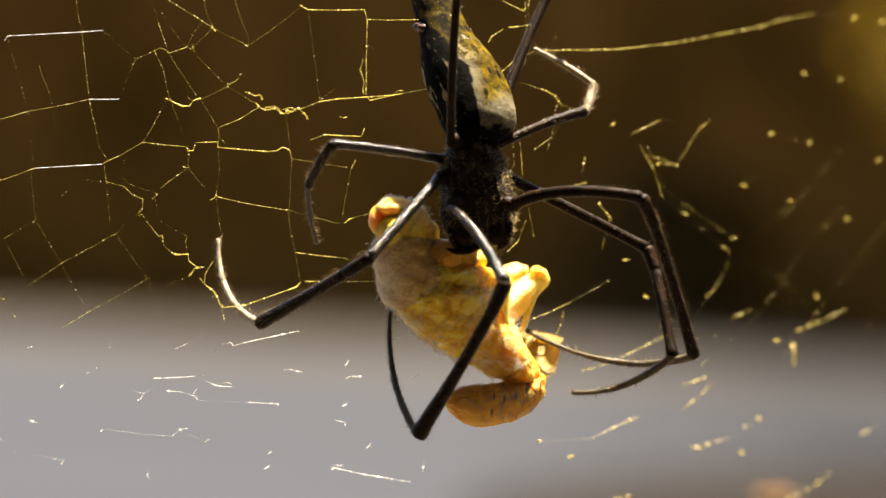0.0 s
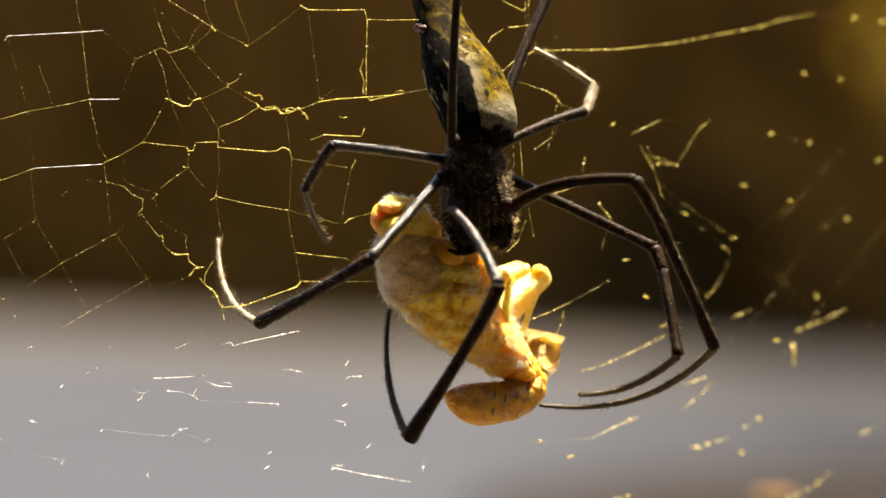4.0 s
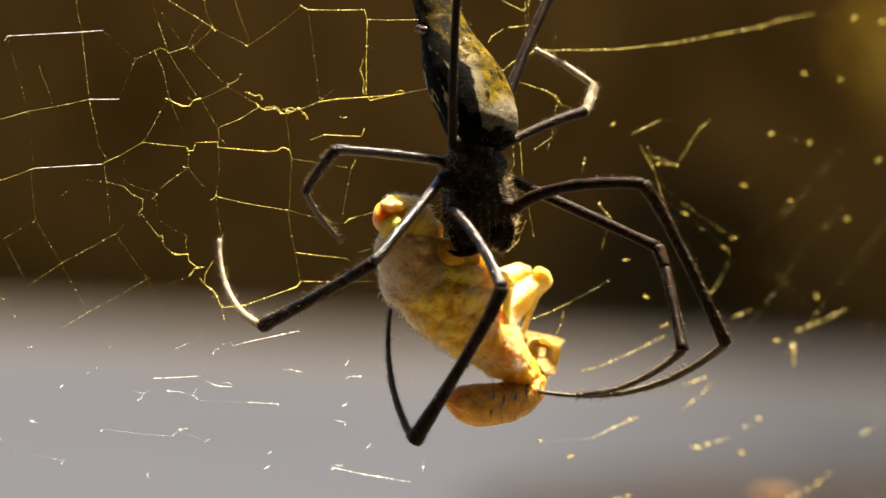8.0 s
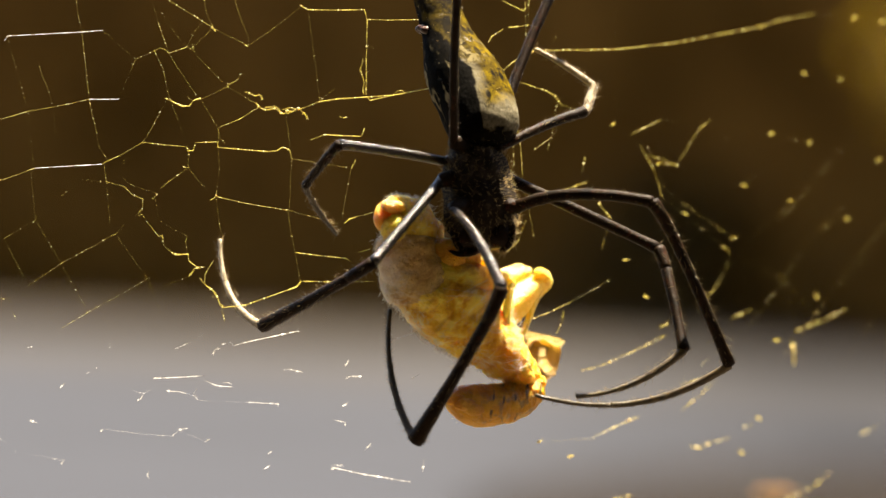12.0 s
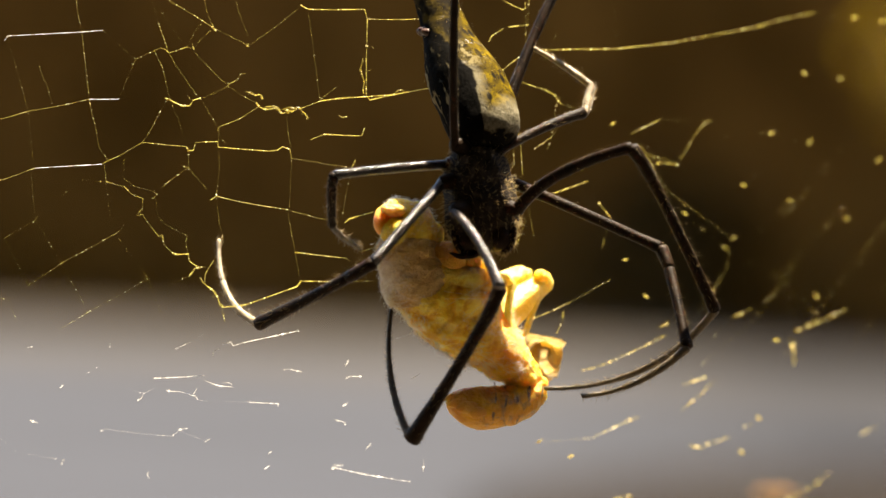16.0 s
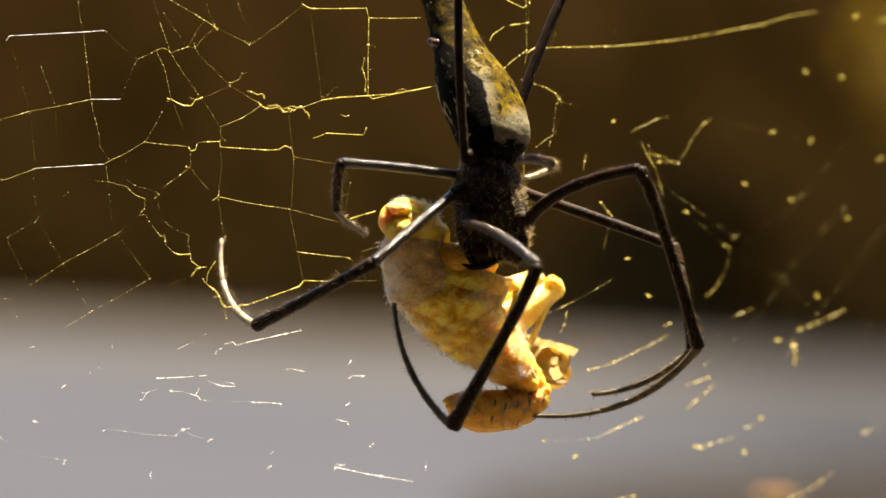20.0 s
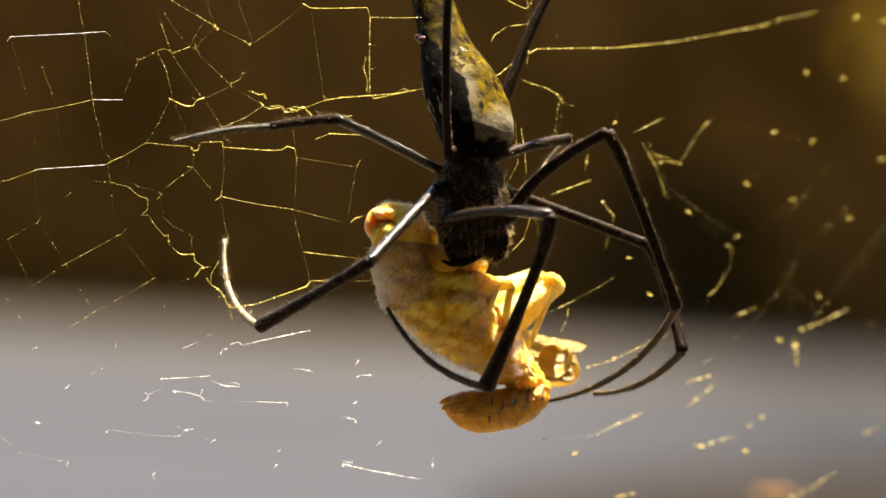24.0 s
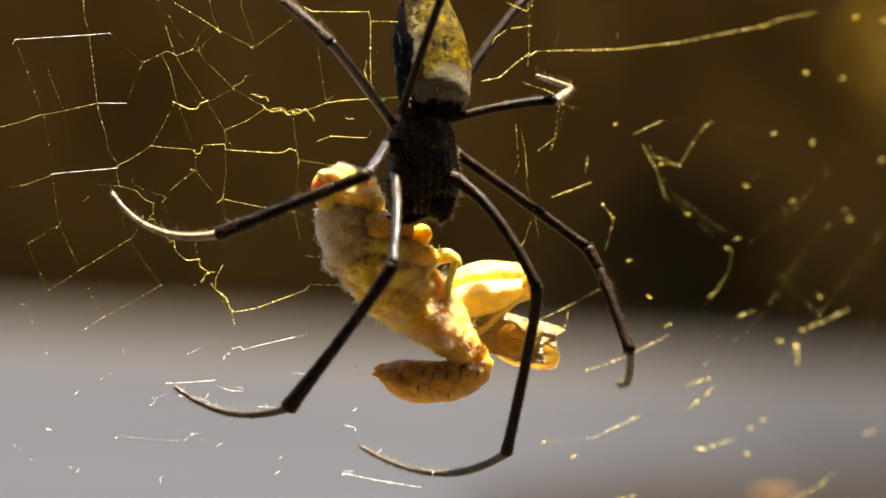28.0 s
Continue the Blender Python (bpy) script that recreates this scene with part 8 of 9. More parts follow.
    walk(leg_f[0], [(0, pose(-0.00398, 0.00000, -0.00116, -31.7, -9.1, -143.3)), (1, pose(-0.00398, 0.00000, -0.00116, -31.7, -9.2, -143.5)),
        (1.5, pose(-0.00398, 0.00000, -0.00116, -30.8, -10.0, -143.2)), (2, pose(-0.00398, 0.00000, -0.00116, -29.9, -10.9, -143.0)),
        (3, pose(-0.00398, 0.00000, -0.00116, -31.3, -11.0, -144.0)), (3.5, pose(-0.00398, 0.00000, -0.00116, -30.9, -10.1, -143.9)),
        (5.5, pose(-0.00398, 0.00000, -0.00116, -29.2, -6.7, -143.9)), (6, pose(-0.00398, 0.00000, -0.00116, -28.9, -5.8, -143.9)),
        (8, pose(-0.00398, 0.00000, -0.00116, -31.7, -7.7, -142.4)), (10, pose(-0.00398, 0.00000, -0.00116, -32.1, -8.3, -140.8)),
        (12, pose(-0.00398, 0.00000, -0.00116, -32.3, -9.7, -140.6)), (12.5, pose(-0.00398, 0.00000, -0.00116, -31.4, -8.6, -141.1)),
        (15, pose(-0.00398, 0.00000, -0.00116, -24.9, -3.6, -143.7)), (16, pose(-0.00398, 0.00000, -0.00116, -23.4, 1.7, -145.5)),
        (16.5, pose(-0.00398, 0.00000, -0.00116, -23.8, 1.4, -145.8)), (17, pose(-0.00398, 0.00000, -0.00116, -24.4, 0.2, -146.9)),
        (17.5, pose(-0.00398, 0.00000, -0.00116, -23.5, -1.1, -147.2)), (18, pose(-0.00398, 0.00000, -0.00116, -22.7, -2.4, -147.5)),
        (18.5, pose(-0.00398, 0.00000, -0.00116, -24.3, -5.1, -146.7)), (19, pose(-0.00398, 0.00000, -0.00116, -26.0, -7.8, -145.9)),
        (20, pose(-0.00398, 0.00000, -0.00116, -27.5, -9.1, -147.8)), (20.5, pose(-0.00398, 0.00000, -0.00116, -26.9, -8.9, -145.7)),
        (21, pose(-0.00398, 0.00000, -0.00116, -25.8, -7.4, -145.2)), (21.5, pose(-0.00398, 0.00000, -0.00116, -26.4, -7.4, -144.4)),
        (23.5, pose(-0.00398, 0.00000, -0.00116, -27.9, -7.0, -140.9)), (24, pose(-0.00398, 0.00000, -0.00116, -39.6, -23.7, -141.8)),
        (24.5, pose(-0.00398, 0.00000, -0.00116, -44.7, -29.4, -137.3)), (25, pose(-0.00398, 0.00000, -0.00116, -44.5, -29.1, -133.8)),
        (25.5, pose(-0.00398, 0.00000, -0.00116, -44.1, -27.7, -123.9)), (26, pose(-0.00398, 0.00000, -0.00116, -42.5, -25.8, -112.3)),
        (26.5, pose(-0.00398, 0.00000, -0.00116, -48.4, -30.3, -112.0)), (26.75, pose(-0.00398, 0.00000, -0.00116, -46.7, -26.6, -111.1)),
        (27, pose(-0.00398, 0.00000, -0.00116, -45.0, -23.0, -110.3)), (27.5, pose(-0.00398, 0.00000, -0.00116, -47.4, -26.4, -119.0)),
        (28, pose(-0.00398, 0.00000, -0.00116, -69.7, -35.5, -125.7))])
    walk(leg_f[1], [(0, pose(-0.01993, -0.01190, 0.00202, -86.7, 31.9, 118.1)), (1, pose(-0.01995, -0.01180, 0.00206, -86.5, 31.9, 118.1)),
        (1.5, pose(-0.01986, -0.01190, 0.00235, -84.3, 33.7, 121.9)), (2, pose(-0.01977, -0.01190, 0.00264, -81.7, 35.4, 125.9)),
        (3, pose(-0.01997, -0.01160, 0.00269, -80.5, 32.6, 126.4)), (3.5, pose(-0.02000, -0.01170, 0.00239, -82.3, 33.3, 124.6)),
        (5.5, pose(-0.02015, -0.01180, 0.00119, -89.5, 36.0, 117.7)), (6, pose(-0.02019, -0.01180, 0.00089, -91.3, 36.5, 115.9)),
        (8, pose(-0.01979, -0.01220, 0.00153, -85.4, 31.7, 124.0)), (10, pose(-0.01945, -0.01260, 0.00174, -84.2, 31.0, 126.7)),
        (12, pose(-0.01933, -0.01260, 0.00222, -82.5, 30.9, 127.8)), (12.5, pose(-0.01947, -0.01250, 0.00186, -85.8, 32.4, 123.1)),
        (15, pose(-0.02015, -0.01190, 0.00009, -105.3, 40.2, 99.4)), (16, pose(-0.02059, -0.01140, -0.00174, -110.2, 42.2, 97.4)),
        (16.5, pose(-0.02062, -0.01130, -0.00166, -109.6, 41.6, 97.3)), (17, pose(-0.02084, -0.01100, -0.00122, -107.8, 40.9, 97.2)),
        (17.5, pose(-0.02090, -0.01090, -0.00076, -106.8, 43.1, 97.9)), (18, pose(-0.02095, -0.01080, -0.00030, -105.7, 45.2, 98.6)),
        (18.5, pose(-0.02073, -0.01100, 0.00064, -102.9, 42.8, 99.5)), (19, pose(-0.02049, -0.01120, 0.00158, -99.8, 40.4, 100.2)),
        (20, pose(-0.02080, -0.01060, 0.00203, -96.1, 38.2, 100.9)), (20.5, pose(-0.02041, -0.01120, 0.00194, -97.8, 39.0, 101.2)),
        (21, pose(-0.02039, -0.01140, 0.00145, -100.2, 40.1, 100.6)), (21.5, pose(-0.02021, -0.01160, 0.00142, -97.5, 39.8, 105.2)),
        (23.5, pose(-0.01947, -0.01260, 0.00128, -87.4, 39.0, 124.6)), (24, pose(-0.01846, -0.01140, 0.00694, -62.4, 1.8, 157.6)),
        (24.5, pose(-0.01688, -0.01190, 0.00872, -60.3, -5.7, 157.5)), (25, pose(-0.01614, -0.01270, 0.00865, -59.7, -1.7, 157.0)),
        (25.5, pose(-0.01393, -0.01480, 0.00820, -60.9, 2.1, 162.1)), (26, pose(-0.01088, -0.01680, 0.00764, -63.1, 8.1, 166.4)),
        (26.5, pose(-0.01049, -0.01610, 0.00901, -59.9, 6.1, 156.9)), (26.75, pose(-0.01046, -0.01680, 0.00786, -63.5, 6.4, 159.2)),
        (27, pose(-0.01041, -0.01740, 0.00671, -66.9, 6.8, 162.0)), (27.5, pose(-0.01274, -0.01580, 0.00782, -64.2, -6.6, 170.8)),
        (28, pose(-0.01355, -0.01330, 0.01052, -61.0, -35.7, 146.7))])
    walk(leg_f[2], [(0, pose(-0.02424, -0.00380, -0.00368, -89.4, 36.0, 87.6)), (1, pose(-0.02427, -0.00370, -0.00365, -99.8, 34.2, 71.8)),
        (1.5, pose(-0.02460, -0.00430, -0.00362, -104.3, 32.9, 75.6)), (2, pose(-0.02492, -0.00480, -0.00359, -108.5, 31.7, 79.2)),
        (3, pose(-0.02534, -0.00430, -0.00311, -101.2, 33.4, 82.4)), (3.5, pose(-0.02511, -0.00430, -0.00352, -102.8, 33.2, 80.2)),
        (5.5, pose(-0.02420, -0.00410, -0.00513, -108.2, 32.8, 70.9)), (6, pose(-0.02397, -0.00400, -0.00553, -109.4, 32.6, 68.6)),
        (8, pose(-0.02491, -0.00460, -0.00414, -104.9, 32.6, 67.8)), (10, pose(-0.02495, -0.00520, -0.00381, -106.1, 29.9, 71.3)),
        (12, pose(-0.02500, -0.00530, -0.00331, -105.9, 30.2, 71.7)), (12.5, pose(-0.02442, -0.00490, -0.00390, -108.3, 28.6, 72.0)),
        (15, pose(-0.02149, -0.00380, -0.00684, -137.5, 20.5, 73.6)), (16, pose(-0.02162, -0.00350, -0.00898, -148.8, 14.4, 74.2)),
        (16.5, pose(-0.02164, -0.00330, -0.00881, -147.8, 14.7, 74.2)), (17, pose(-0.02187, -0.00290, -0.00829, -146.8, 15.0, 74.2)),
        (17.5, pose(-0.02197, -0.00310, -0.00812, -150.1, 13.8, 74.6)), (18, pose(-0.02208, -0.00330, -0.00795, -152.9, 12.6, 74.9)),
        (18.5, pose(-0.02203, -0.00320, -0.00669, -147.8, 14.0, 74.0)), (19, pose(-0.02196, -0.00310, -0.00543, -142.3, 15.3, 73.3)),
        (20, pose(-0.02240, -0.00230, -0.00463, -138.3, 15.6, 73.3)), (20.5, pose(-0.02203, -0.00300, -0.00484, -139.4, 15.6, 73.4)),
        (21, pose(-0.02191, -0.00330, -0.00548, -141.4, 15.3, 73.1)), (21.5, pose(-0.02238, -0.00360, -0.00548, -133.7, 23.5, 80.3)),
        (23.5, pose(-0.02423, -0.00570, -0.00550, -36.6, 68.1, 148.5)), (24, pose(-0.02843, -0.00730, 0.00660, 6.8, 5.8, 180.0)),
        (24.5, pose(-0.02676, -0.00780, 0.00978, -41.6, 1.7, 150.9)), (25, pose(-0.02605, -0.00850, 0.00896, -64.3, 6.0, 141.4)),
        (25.5, pose(-0.02417, -0.01150, 0.00781, -73.7, 11.2, 134.2)), (26, pose(-0.02124, -0.01430, 0.00613, -85.1, 16.6, 120.4)),
        (26.5, pose(-0.02033, -0.01190, 0.00786, -67.8, 21.3, 125.6)), (26.75, pose(-0.02047, -0.01300, 0.00665, -70.8, 21.6, 124.5)),
        (27, pose(-0.02059, -0.01410, 0.00544, -74.1, 21.8, 123.1)), (27.5, pose(-0.02328, -0.01410, 0.00906, -24.6, 1.5, 167.1)),
        (28, pose(-0.02085, -0.00850, 0.01679, -30.3, -21.5, 118.8))])
    walk(leg_g[0], [(0, pose(-0.00514, -0.00249, -0.00381, -59.0, 35.7, -135.1)), (1, pose(-0.00514, -0.00249, -0.00381, -59.2, 35.6, -135.1)),
        (1.5, pose(-0.00514, -0.00249, -0.00381, -59.4, 35.5, -135.2)), (2, pose(-0.00514, -0.00249, -0.00381, -59.5, 35.4, -135.2)),
        (3, pose(-0.00514, -0.00249, -0.00381, -59.7, 35.3, -135.3)), (3.5, pose(-0.00514, -0.00249, -0.00381, -59.8, 35.5, -135.2)),
        (5.5, pose(-0.00514, -0.00249, -0.00381, -60.3, 36.4, -135.6)), (6, pose(-0.00514, -0.00249, -0.00381, -60.3, 36.6, -135.5)),
        (8, pose(-0.00514, -0.00249, -0.00381, -60.8, 37.6, -135.8)), (10, pose(-0.00514, -0.00249, -0.00381, -61.0, 37.6, -136.4)),
        (12, pose(-0.00514, -0.00249, -0.00381, -61.2, 37.6, -136.9)), (12.5, pose(-0.00514, -0.00249, -0.00381, -60.9, 37.3, -136.6)),
        (15, pose(-0.00514, -0.00249, -0.00381, -60.6, 36.8, -136.5)), (16, pose(-0.00514, -0.00249, -0.00381, -61.7, 36.2, -136.3)),
        (16.5, pose(-0.00514, -0.00249, -0.00381, -60.9, 35.1, -135.5)), (17, pose(-0.00514, -0.00249, -0.00381, -59.6, 32.7, -135.0)),
        (17.5, pose(-0.00514, -0.00249, -0.00381, -60.1, 32.5, -136.0)), (18, pose(-0.00514, -0.00249, -0.00381, -60.5, 32.3, -136.8)),
        (18.5, pose(-0.00514, -0.00249, -0.00381, -60.7, 31.1, -137.5)), (19, pose(-0.00514, -0.00249, -0.00381, -60.8, 29.9, -138.1)),
        (20, pose(-0.00514, -0.00249, -0.00381, -60.8, 28.9, -140.0)), (20.5, pose(-0.00514, -0.00249, -0.00381, -59.9, 29.7, -135.3)),
        (21, pose(-0.00514, -0.00249, -0.00381, -58.7, 31.9, -132.3)), (21.5, pose(-0.00514, -0.00249, -0.00381, -58.4, 31.9, -132.2)),
        (23.5, pose(-0.00514, -0.00249, -0.00381, -57.0, 31.6, -131.5)), (24, pose(-0.00514, -0.00249, -0.00381, -54.6, 32.0, -128.9)),
        (24.5, pose(-0.00514, -0.00249, -0.00381, -49.4, 13.0, -97.6)), (25, pose(-0.00514, -0.00249, -0.00381, -62.4, 12.5, -128.5)),
        (25.5, pose(-0.00514, -0.00249, -0.00381, -56.7, 15.7, -114.7)), (26, pose(-0.00514, -0.00249, -0.00381, -53.2, 18.5, -114.3)),
        (26.5, pose(-0.00514, -0.00249, -0.00381, -53.6, 12.6, -111.2)), (26.75, pose(-0.00514, -0.00249, -0.00381, -53.2, 17.1, -111.7)),
        (27, pose(-0.00514, -0.00249, -0.00381, -52.9, 21.7, -112.4)), (27.5, pose(-0.00514, -0.00249, -0.00381, -59.7, 20.8, -118.4)),
        (28, pose(-0.00514, -0.00249, -0.00381, -47.8, 14.1, -97.5))])
    walk(leg_g[1], [(0, pose(-0.01576, -0.01309, -0.01458, -122.7, 21.0, 139.9)), (1, pose(-0.01579, -0.01309, -0.01455, -122.5, 20.8, 140.2)),
        (1.5, pose(-0.01580, -0.01309, -0.01454, -122.5, 20.7, 140.3)), (2, pose(-0.01582, -0.01309, -0.01452, -122.4, 20.7, 140.6)),
        (3, pose(-0.01584, -0.01309, -0.01449, -122.2, 20.5, 141.0)), (3.5, pose(-0.01582, -0.01309, -0.01455, -122.5, 20.4, 140.7)),
        (5.5, pose(-0.01574, -0.01289, -0.01478, -123.5, 20.2, 140.2)), (6, pose(-0.01572, -0.01289, -0.01484, -123.7, 20.2, 140.1)),
        (8, pose(-0.01565, -0.01269, -0.01507, -124.7, 20.0, 139.6)), (10, pose(-0.01573, -0.01259, -0.01507, -124.7, 20.0, 139.5)),
        (12, pose(-0.01582, -0.01249, -0.01506, -124.6, 20.0, 139.5)), (12.5, pose(-0.01583, -0.01259, -0.01503, -124.4, 20.0, 139.5)),
        (15, pose(-0.01588, -0.01269, -0.01489, -123.9, 20.0, 139.3)), (16, pose(-0.01593, -0.01279, -0.01472, -123.2, 19.1, 141.1)),
        (16.5, pose(-0.01593, -0.01309, -0.01443, -121.9, 19.7, 142.3)), (17, pose(-0.01613, -0.01349, -0.01380, -119.1, 20.3, 143.7)),
        (17.5, pose(-0.01633, -0.01329, -0.01374, -118.9, 19.8, 143.2)), (18, pose(-0.01654, -0.01319, -0.01368, -118.7, 19.4, 142.9)),
        (18.5, pose(-0.01681, -0.01319, -0.01336, -117.4, 19.0, 143.0)), (19, pose(-0.01708, -0.01319, -0.01303, -116.2, 18.6, 143.1)),
        (20, pose(-0.01755, -0.01289, -0.01274, -114.8, 18.7, 143.1)), (20.5, pose(-0.01656, -0.01379, -0.01299, -116.5, 18.7, 143.1)),
        (21, pose(-0.01569, -0.01409, -0.01357, -119.2, 19.6, 142.9)), (21.5, pose(-0.01567, -0.01409, -0.01356, -119.3, 19.6, 142.3)),
        (23.5, pose(-0.01558, -0.01429, -0.01349, -119.6, 20.1, 140.2)), (24, pose(-0.01500, -0.01469, -0.01362, -120.7, 21.5, 139.3)),
        (24.5, pose(-0.00751, -0.02039, -0.00797, -104.7, 22.5, 165.3)), (25, pose(-0.01634, -0.01659, -0.00780, -100.6, 8.8, 156.0)),
        (25.5, pose(-0.01259, -0.01869, -0.00883, -103.9, 15.0, 160.8)), (26, pose(-0.01237, -0.01849, -0.00968, -106.8, 18.9, 158.2)),
        (26.5, pose(-0.01164, -0.01929, -0.00785, -100.9, 18.2, 162.6)), (26.75, pose(-0.01168, -0.01889, -0.00926, -106.1, 18.7, 158.8)),
        (27, pose(-0.01170, -0.01839, -0.01067, -111.3, 19.2, 155.1)), (27.5, pose(-0.01334, -0.01769, -0.01038, -108.9, 13.8, 158.5)),
        (28, pose(-0.00749, -0.02029, -0.00832, -105.9, 23.0, 165.0))])
    walk(leg_g[2], [(0, pose(-0.03284, 0.00131, -0.02316, -155.4, -42.9, 115.4)), (1, pose(-0.03297, 0.00121, -0.02306, -154.5, -42.6, 115.0)),
        (1.5, pose(-0.03303, 0.00121, -0.02302, -154.0, -42.4, 114.7)), (2, pose(-0.03310, 0.00111, -0.02297, -153.6, -42.4, 114.5)),
        (3, pose(-0.03322, 0.00101, -0.02288, -152.7, -42.1, 114.1)), (3.5, pose(-0.03318, 0.00111, -0.02291, -153.1, -42.2, 114.2)),
        (5.5, pose(-0.03301, 0.00151, -0.02307, -154.9, -43.4, 115.4)), (6, pose(-0.03296, 0.00151, -0.02310, -155.0, -43.5, 115.6)),
        (8, pose(-0.03279, 0.00191, -0.02326, -156.9, -44.7, 116.8)), (10, pose(-0.03285, 0.00201, -0.02325, -156.9, -44.7, 116.7)),
        (12, pose(-0.03291, 0.00211, -0.02325, -156.8, -44.8, 116.6)), (12.5, pose(-0.03292, 0.00201, -0.02322, -156.6, -44.6, 116.4)),
        (15, pose(-0.03295, 0.00201, -0.02308, -156.7, -44.6, 116.3)), (16, pose(-0.03352, 0.00141, -0.02253, -152.4, -43.1, 114.3)),
        (16.5, pose(-0.03377, 0.00071, -0.02250, -150.5, -43.2, 113.2)), (17, pose(-0.03420, -0.00019, -0.02212, -148.6, -43.5, 112.2)),
        (17.5, pose(-0.03437, 0.00021, -0.02187, -148.1, -43.5, 111.4)), (18, pose(-0.03452, 0.00041, -0.02161, -147.4, -43.4, 110.6)),
        (18.5, pose(-0.03486, 0.00041, -0.02115, -146.9, -43.8, 110.3)), (19, pose(-0.03520, 0.00041, -0.02067, -146.3, -44.0, 109.8)),
        (20, pose(-0.03569, 0.00071, -0.02041, -146.3, -44.1, 109.8)), (20.5, pose(-0.03467, -0.00019, -0.02067, -146.3, -44.1, 109.8)),
        (21, pose(-0.03365, -0.00049, -0.02157, -147.7, -43.7, 110.7)), (21.5, pose(-0.03350, -0.00029, -0.02161, -148.7, -44.0, 111.1)),
        (23.5, pose(-0.03286, 0.00011, -0.02172, -152.5, -45.3, 112.6)), (24, pose(-0.03188, -0.00019, -0.02240, -153.4, -44.0, 112.4)),
        (24.5, pose(-0.02888, -0.01479, -0.01712, 161.8, -24.1, 180.0)), (25, pose(-0.03795, -0.00699, -0.01145, 162.7, -34.9, 168.4)),
        (25.5, pose(-0.03439, -0.01109, -0.01502, 172.3, -30.1, 166.5)), (26, pose(-0.03340, -0.01009, -0.01742, -165.0, -31.2, 145.9)),
        (26.5, pose(-0.03332, -0.01249, -0.01533, -156.2, -28.1, 143.7)), (26.75, pose(-0.03278, -0.01069, -0.01694, -164.9, -29.1, 146.7)),
        (27, pose(-0.03221, -0.00889, -0.01854, -173.7, -30.1, 150.1)), (27.5, pose(-0.03495, -0.00919, -0.01610, 167.6, -31.6, 167.7)),
        (28, pose(-0.02876, -0.01459, -0.01764, -163.0, -16.9, 152.8))])
    walk(leg_h[0], [(0, pose(-0.00373, -0.00514, -0.00813, -12.7, 37.3, -62.5)), (1, pose(-0.00373, -0.00514, -0.00812, -15.1, 37.1, -65.0)),
        (1.5, pose(-0.00373, -0.00514, -0.00813, -15.4, 36.9, -65.4)), (2, pose(-0.00373, -0.00514, -0.00813, -15.5, 36.9, -65.5)),
        (3, pose(-0.00373, -0.00514, -0.00813, -17.0, 37.3, -67.2)), (3.5, pose(-0.00373, -0.00514, -0.00812, -16.6, 37.6, -66.8)),
        (5.5, pose(-0.00373, -0.00514, -0.00813, -14.7, 39.1, -64.8)), (6, pose(-0.00373, -0.00514, -0.00812, -14.2, 39.4, -64.3)),
        (8, pose(-0.00373, -0.00514, -0.00813, -14.4, 39.0, -64.7)), (10, pose(-0.00373, -0.00514, -0.00813, -14.4, 38.9, -65.1)),
        (12, pose(-0.00373, -0.00514, -0.00813, -14.3, 39.0, -65.4)), (12.5, pose(-0.00373, -0.00514, -0.00813, -14.2, 38.9, -65.5)),
        (15, pose(-0.00373, -0.00514, -0.00813, -13.9, 38.3, -66.0)), (16, pose(-0.00373, -0.00514, -0.00813, -15.7, 37.5, -67.5)),
        (16.5, pose(-0.00373, -0.00514, -0.00813, -17.0, 38.6, -70.1)), (17, pose(-0.00373, -0.00514, -0.00813, -18.8, 38.3, -74.1)),
        (17.5, pose(-0.00373, -0.00514, -0.00813, -18.1, 37.7, -73.9)), (18, pose(-0.00373, -0.00514, -0.00812, -17.4, 37.0, -73.7)),
        (18.5, pose(-0.00373, -0.00514, -0.00813, -9.2, 25.6, -59.6)), (19, pose(-0.00373, -0.00514, -0.00812, -7.3, 13.5, -51.4)),
        (20, pose(-0.00373, -0.00514, -0.00812, -12.1, 21.9, -57.2)), (20.5, pose(-0.00373, -0.00514, -0.00812, -10.4, 22.6, -55.4)),
        (21, pose(-0.00373, -0.00514, -0.00813, -8.0, 23.1, -54.0)), (21.5, pose(-0.00373, -0.00514, -0.00813, -10.2, 18.0, -51.4)),
        (23.5, pose(-0.00373, -0.00514, -0.00813, 2.6, -0.2, -32.2)), (24, pose(-0.00373, -0.00514, -0.00812, -0.4, 1.2, -37.4)),
        (24.5, pose(-0.00373, -0.00514, -0.00812, -3.5, 3.5, -42.2)), (25, pose(-0.00373, -0.00514, -0.00813, -4.8, 4.6, -45.3)),
        (25.5, pose(-0.00373, -0.00514, -0.00812, -4.8, 7.0, -51.9)), (26, pose(-0.00373, -0.00514, -0.00813, -12.1, 15.7, -67.2)),
        (26.5, pose(-0.00373, -0.00514, -0.00813, -19.3, 21.7, -74.3)), (26.75, pose(-0.00373, -0.00514, -0.00812, -22.6, 35.1, -80.7)),
        (27, pose(-0.00373, -0.00514, -0.00813, -29.6, 51.6, -88.6)), (27.5, pose(-0.00373, -0.00514, -0.00812, -46.7, 61.7, -102.3)),
        (28, pose(-0.00373, -0.00514, -0.00813, -25.0, 43.3, -88.8))])
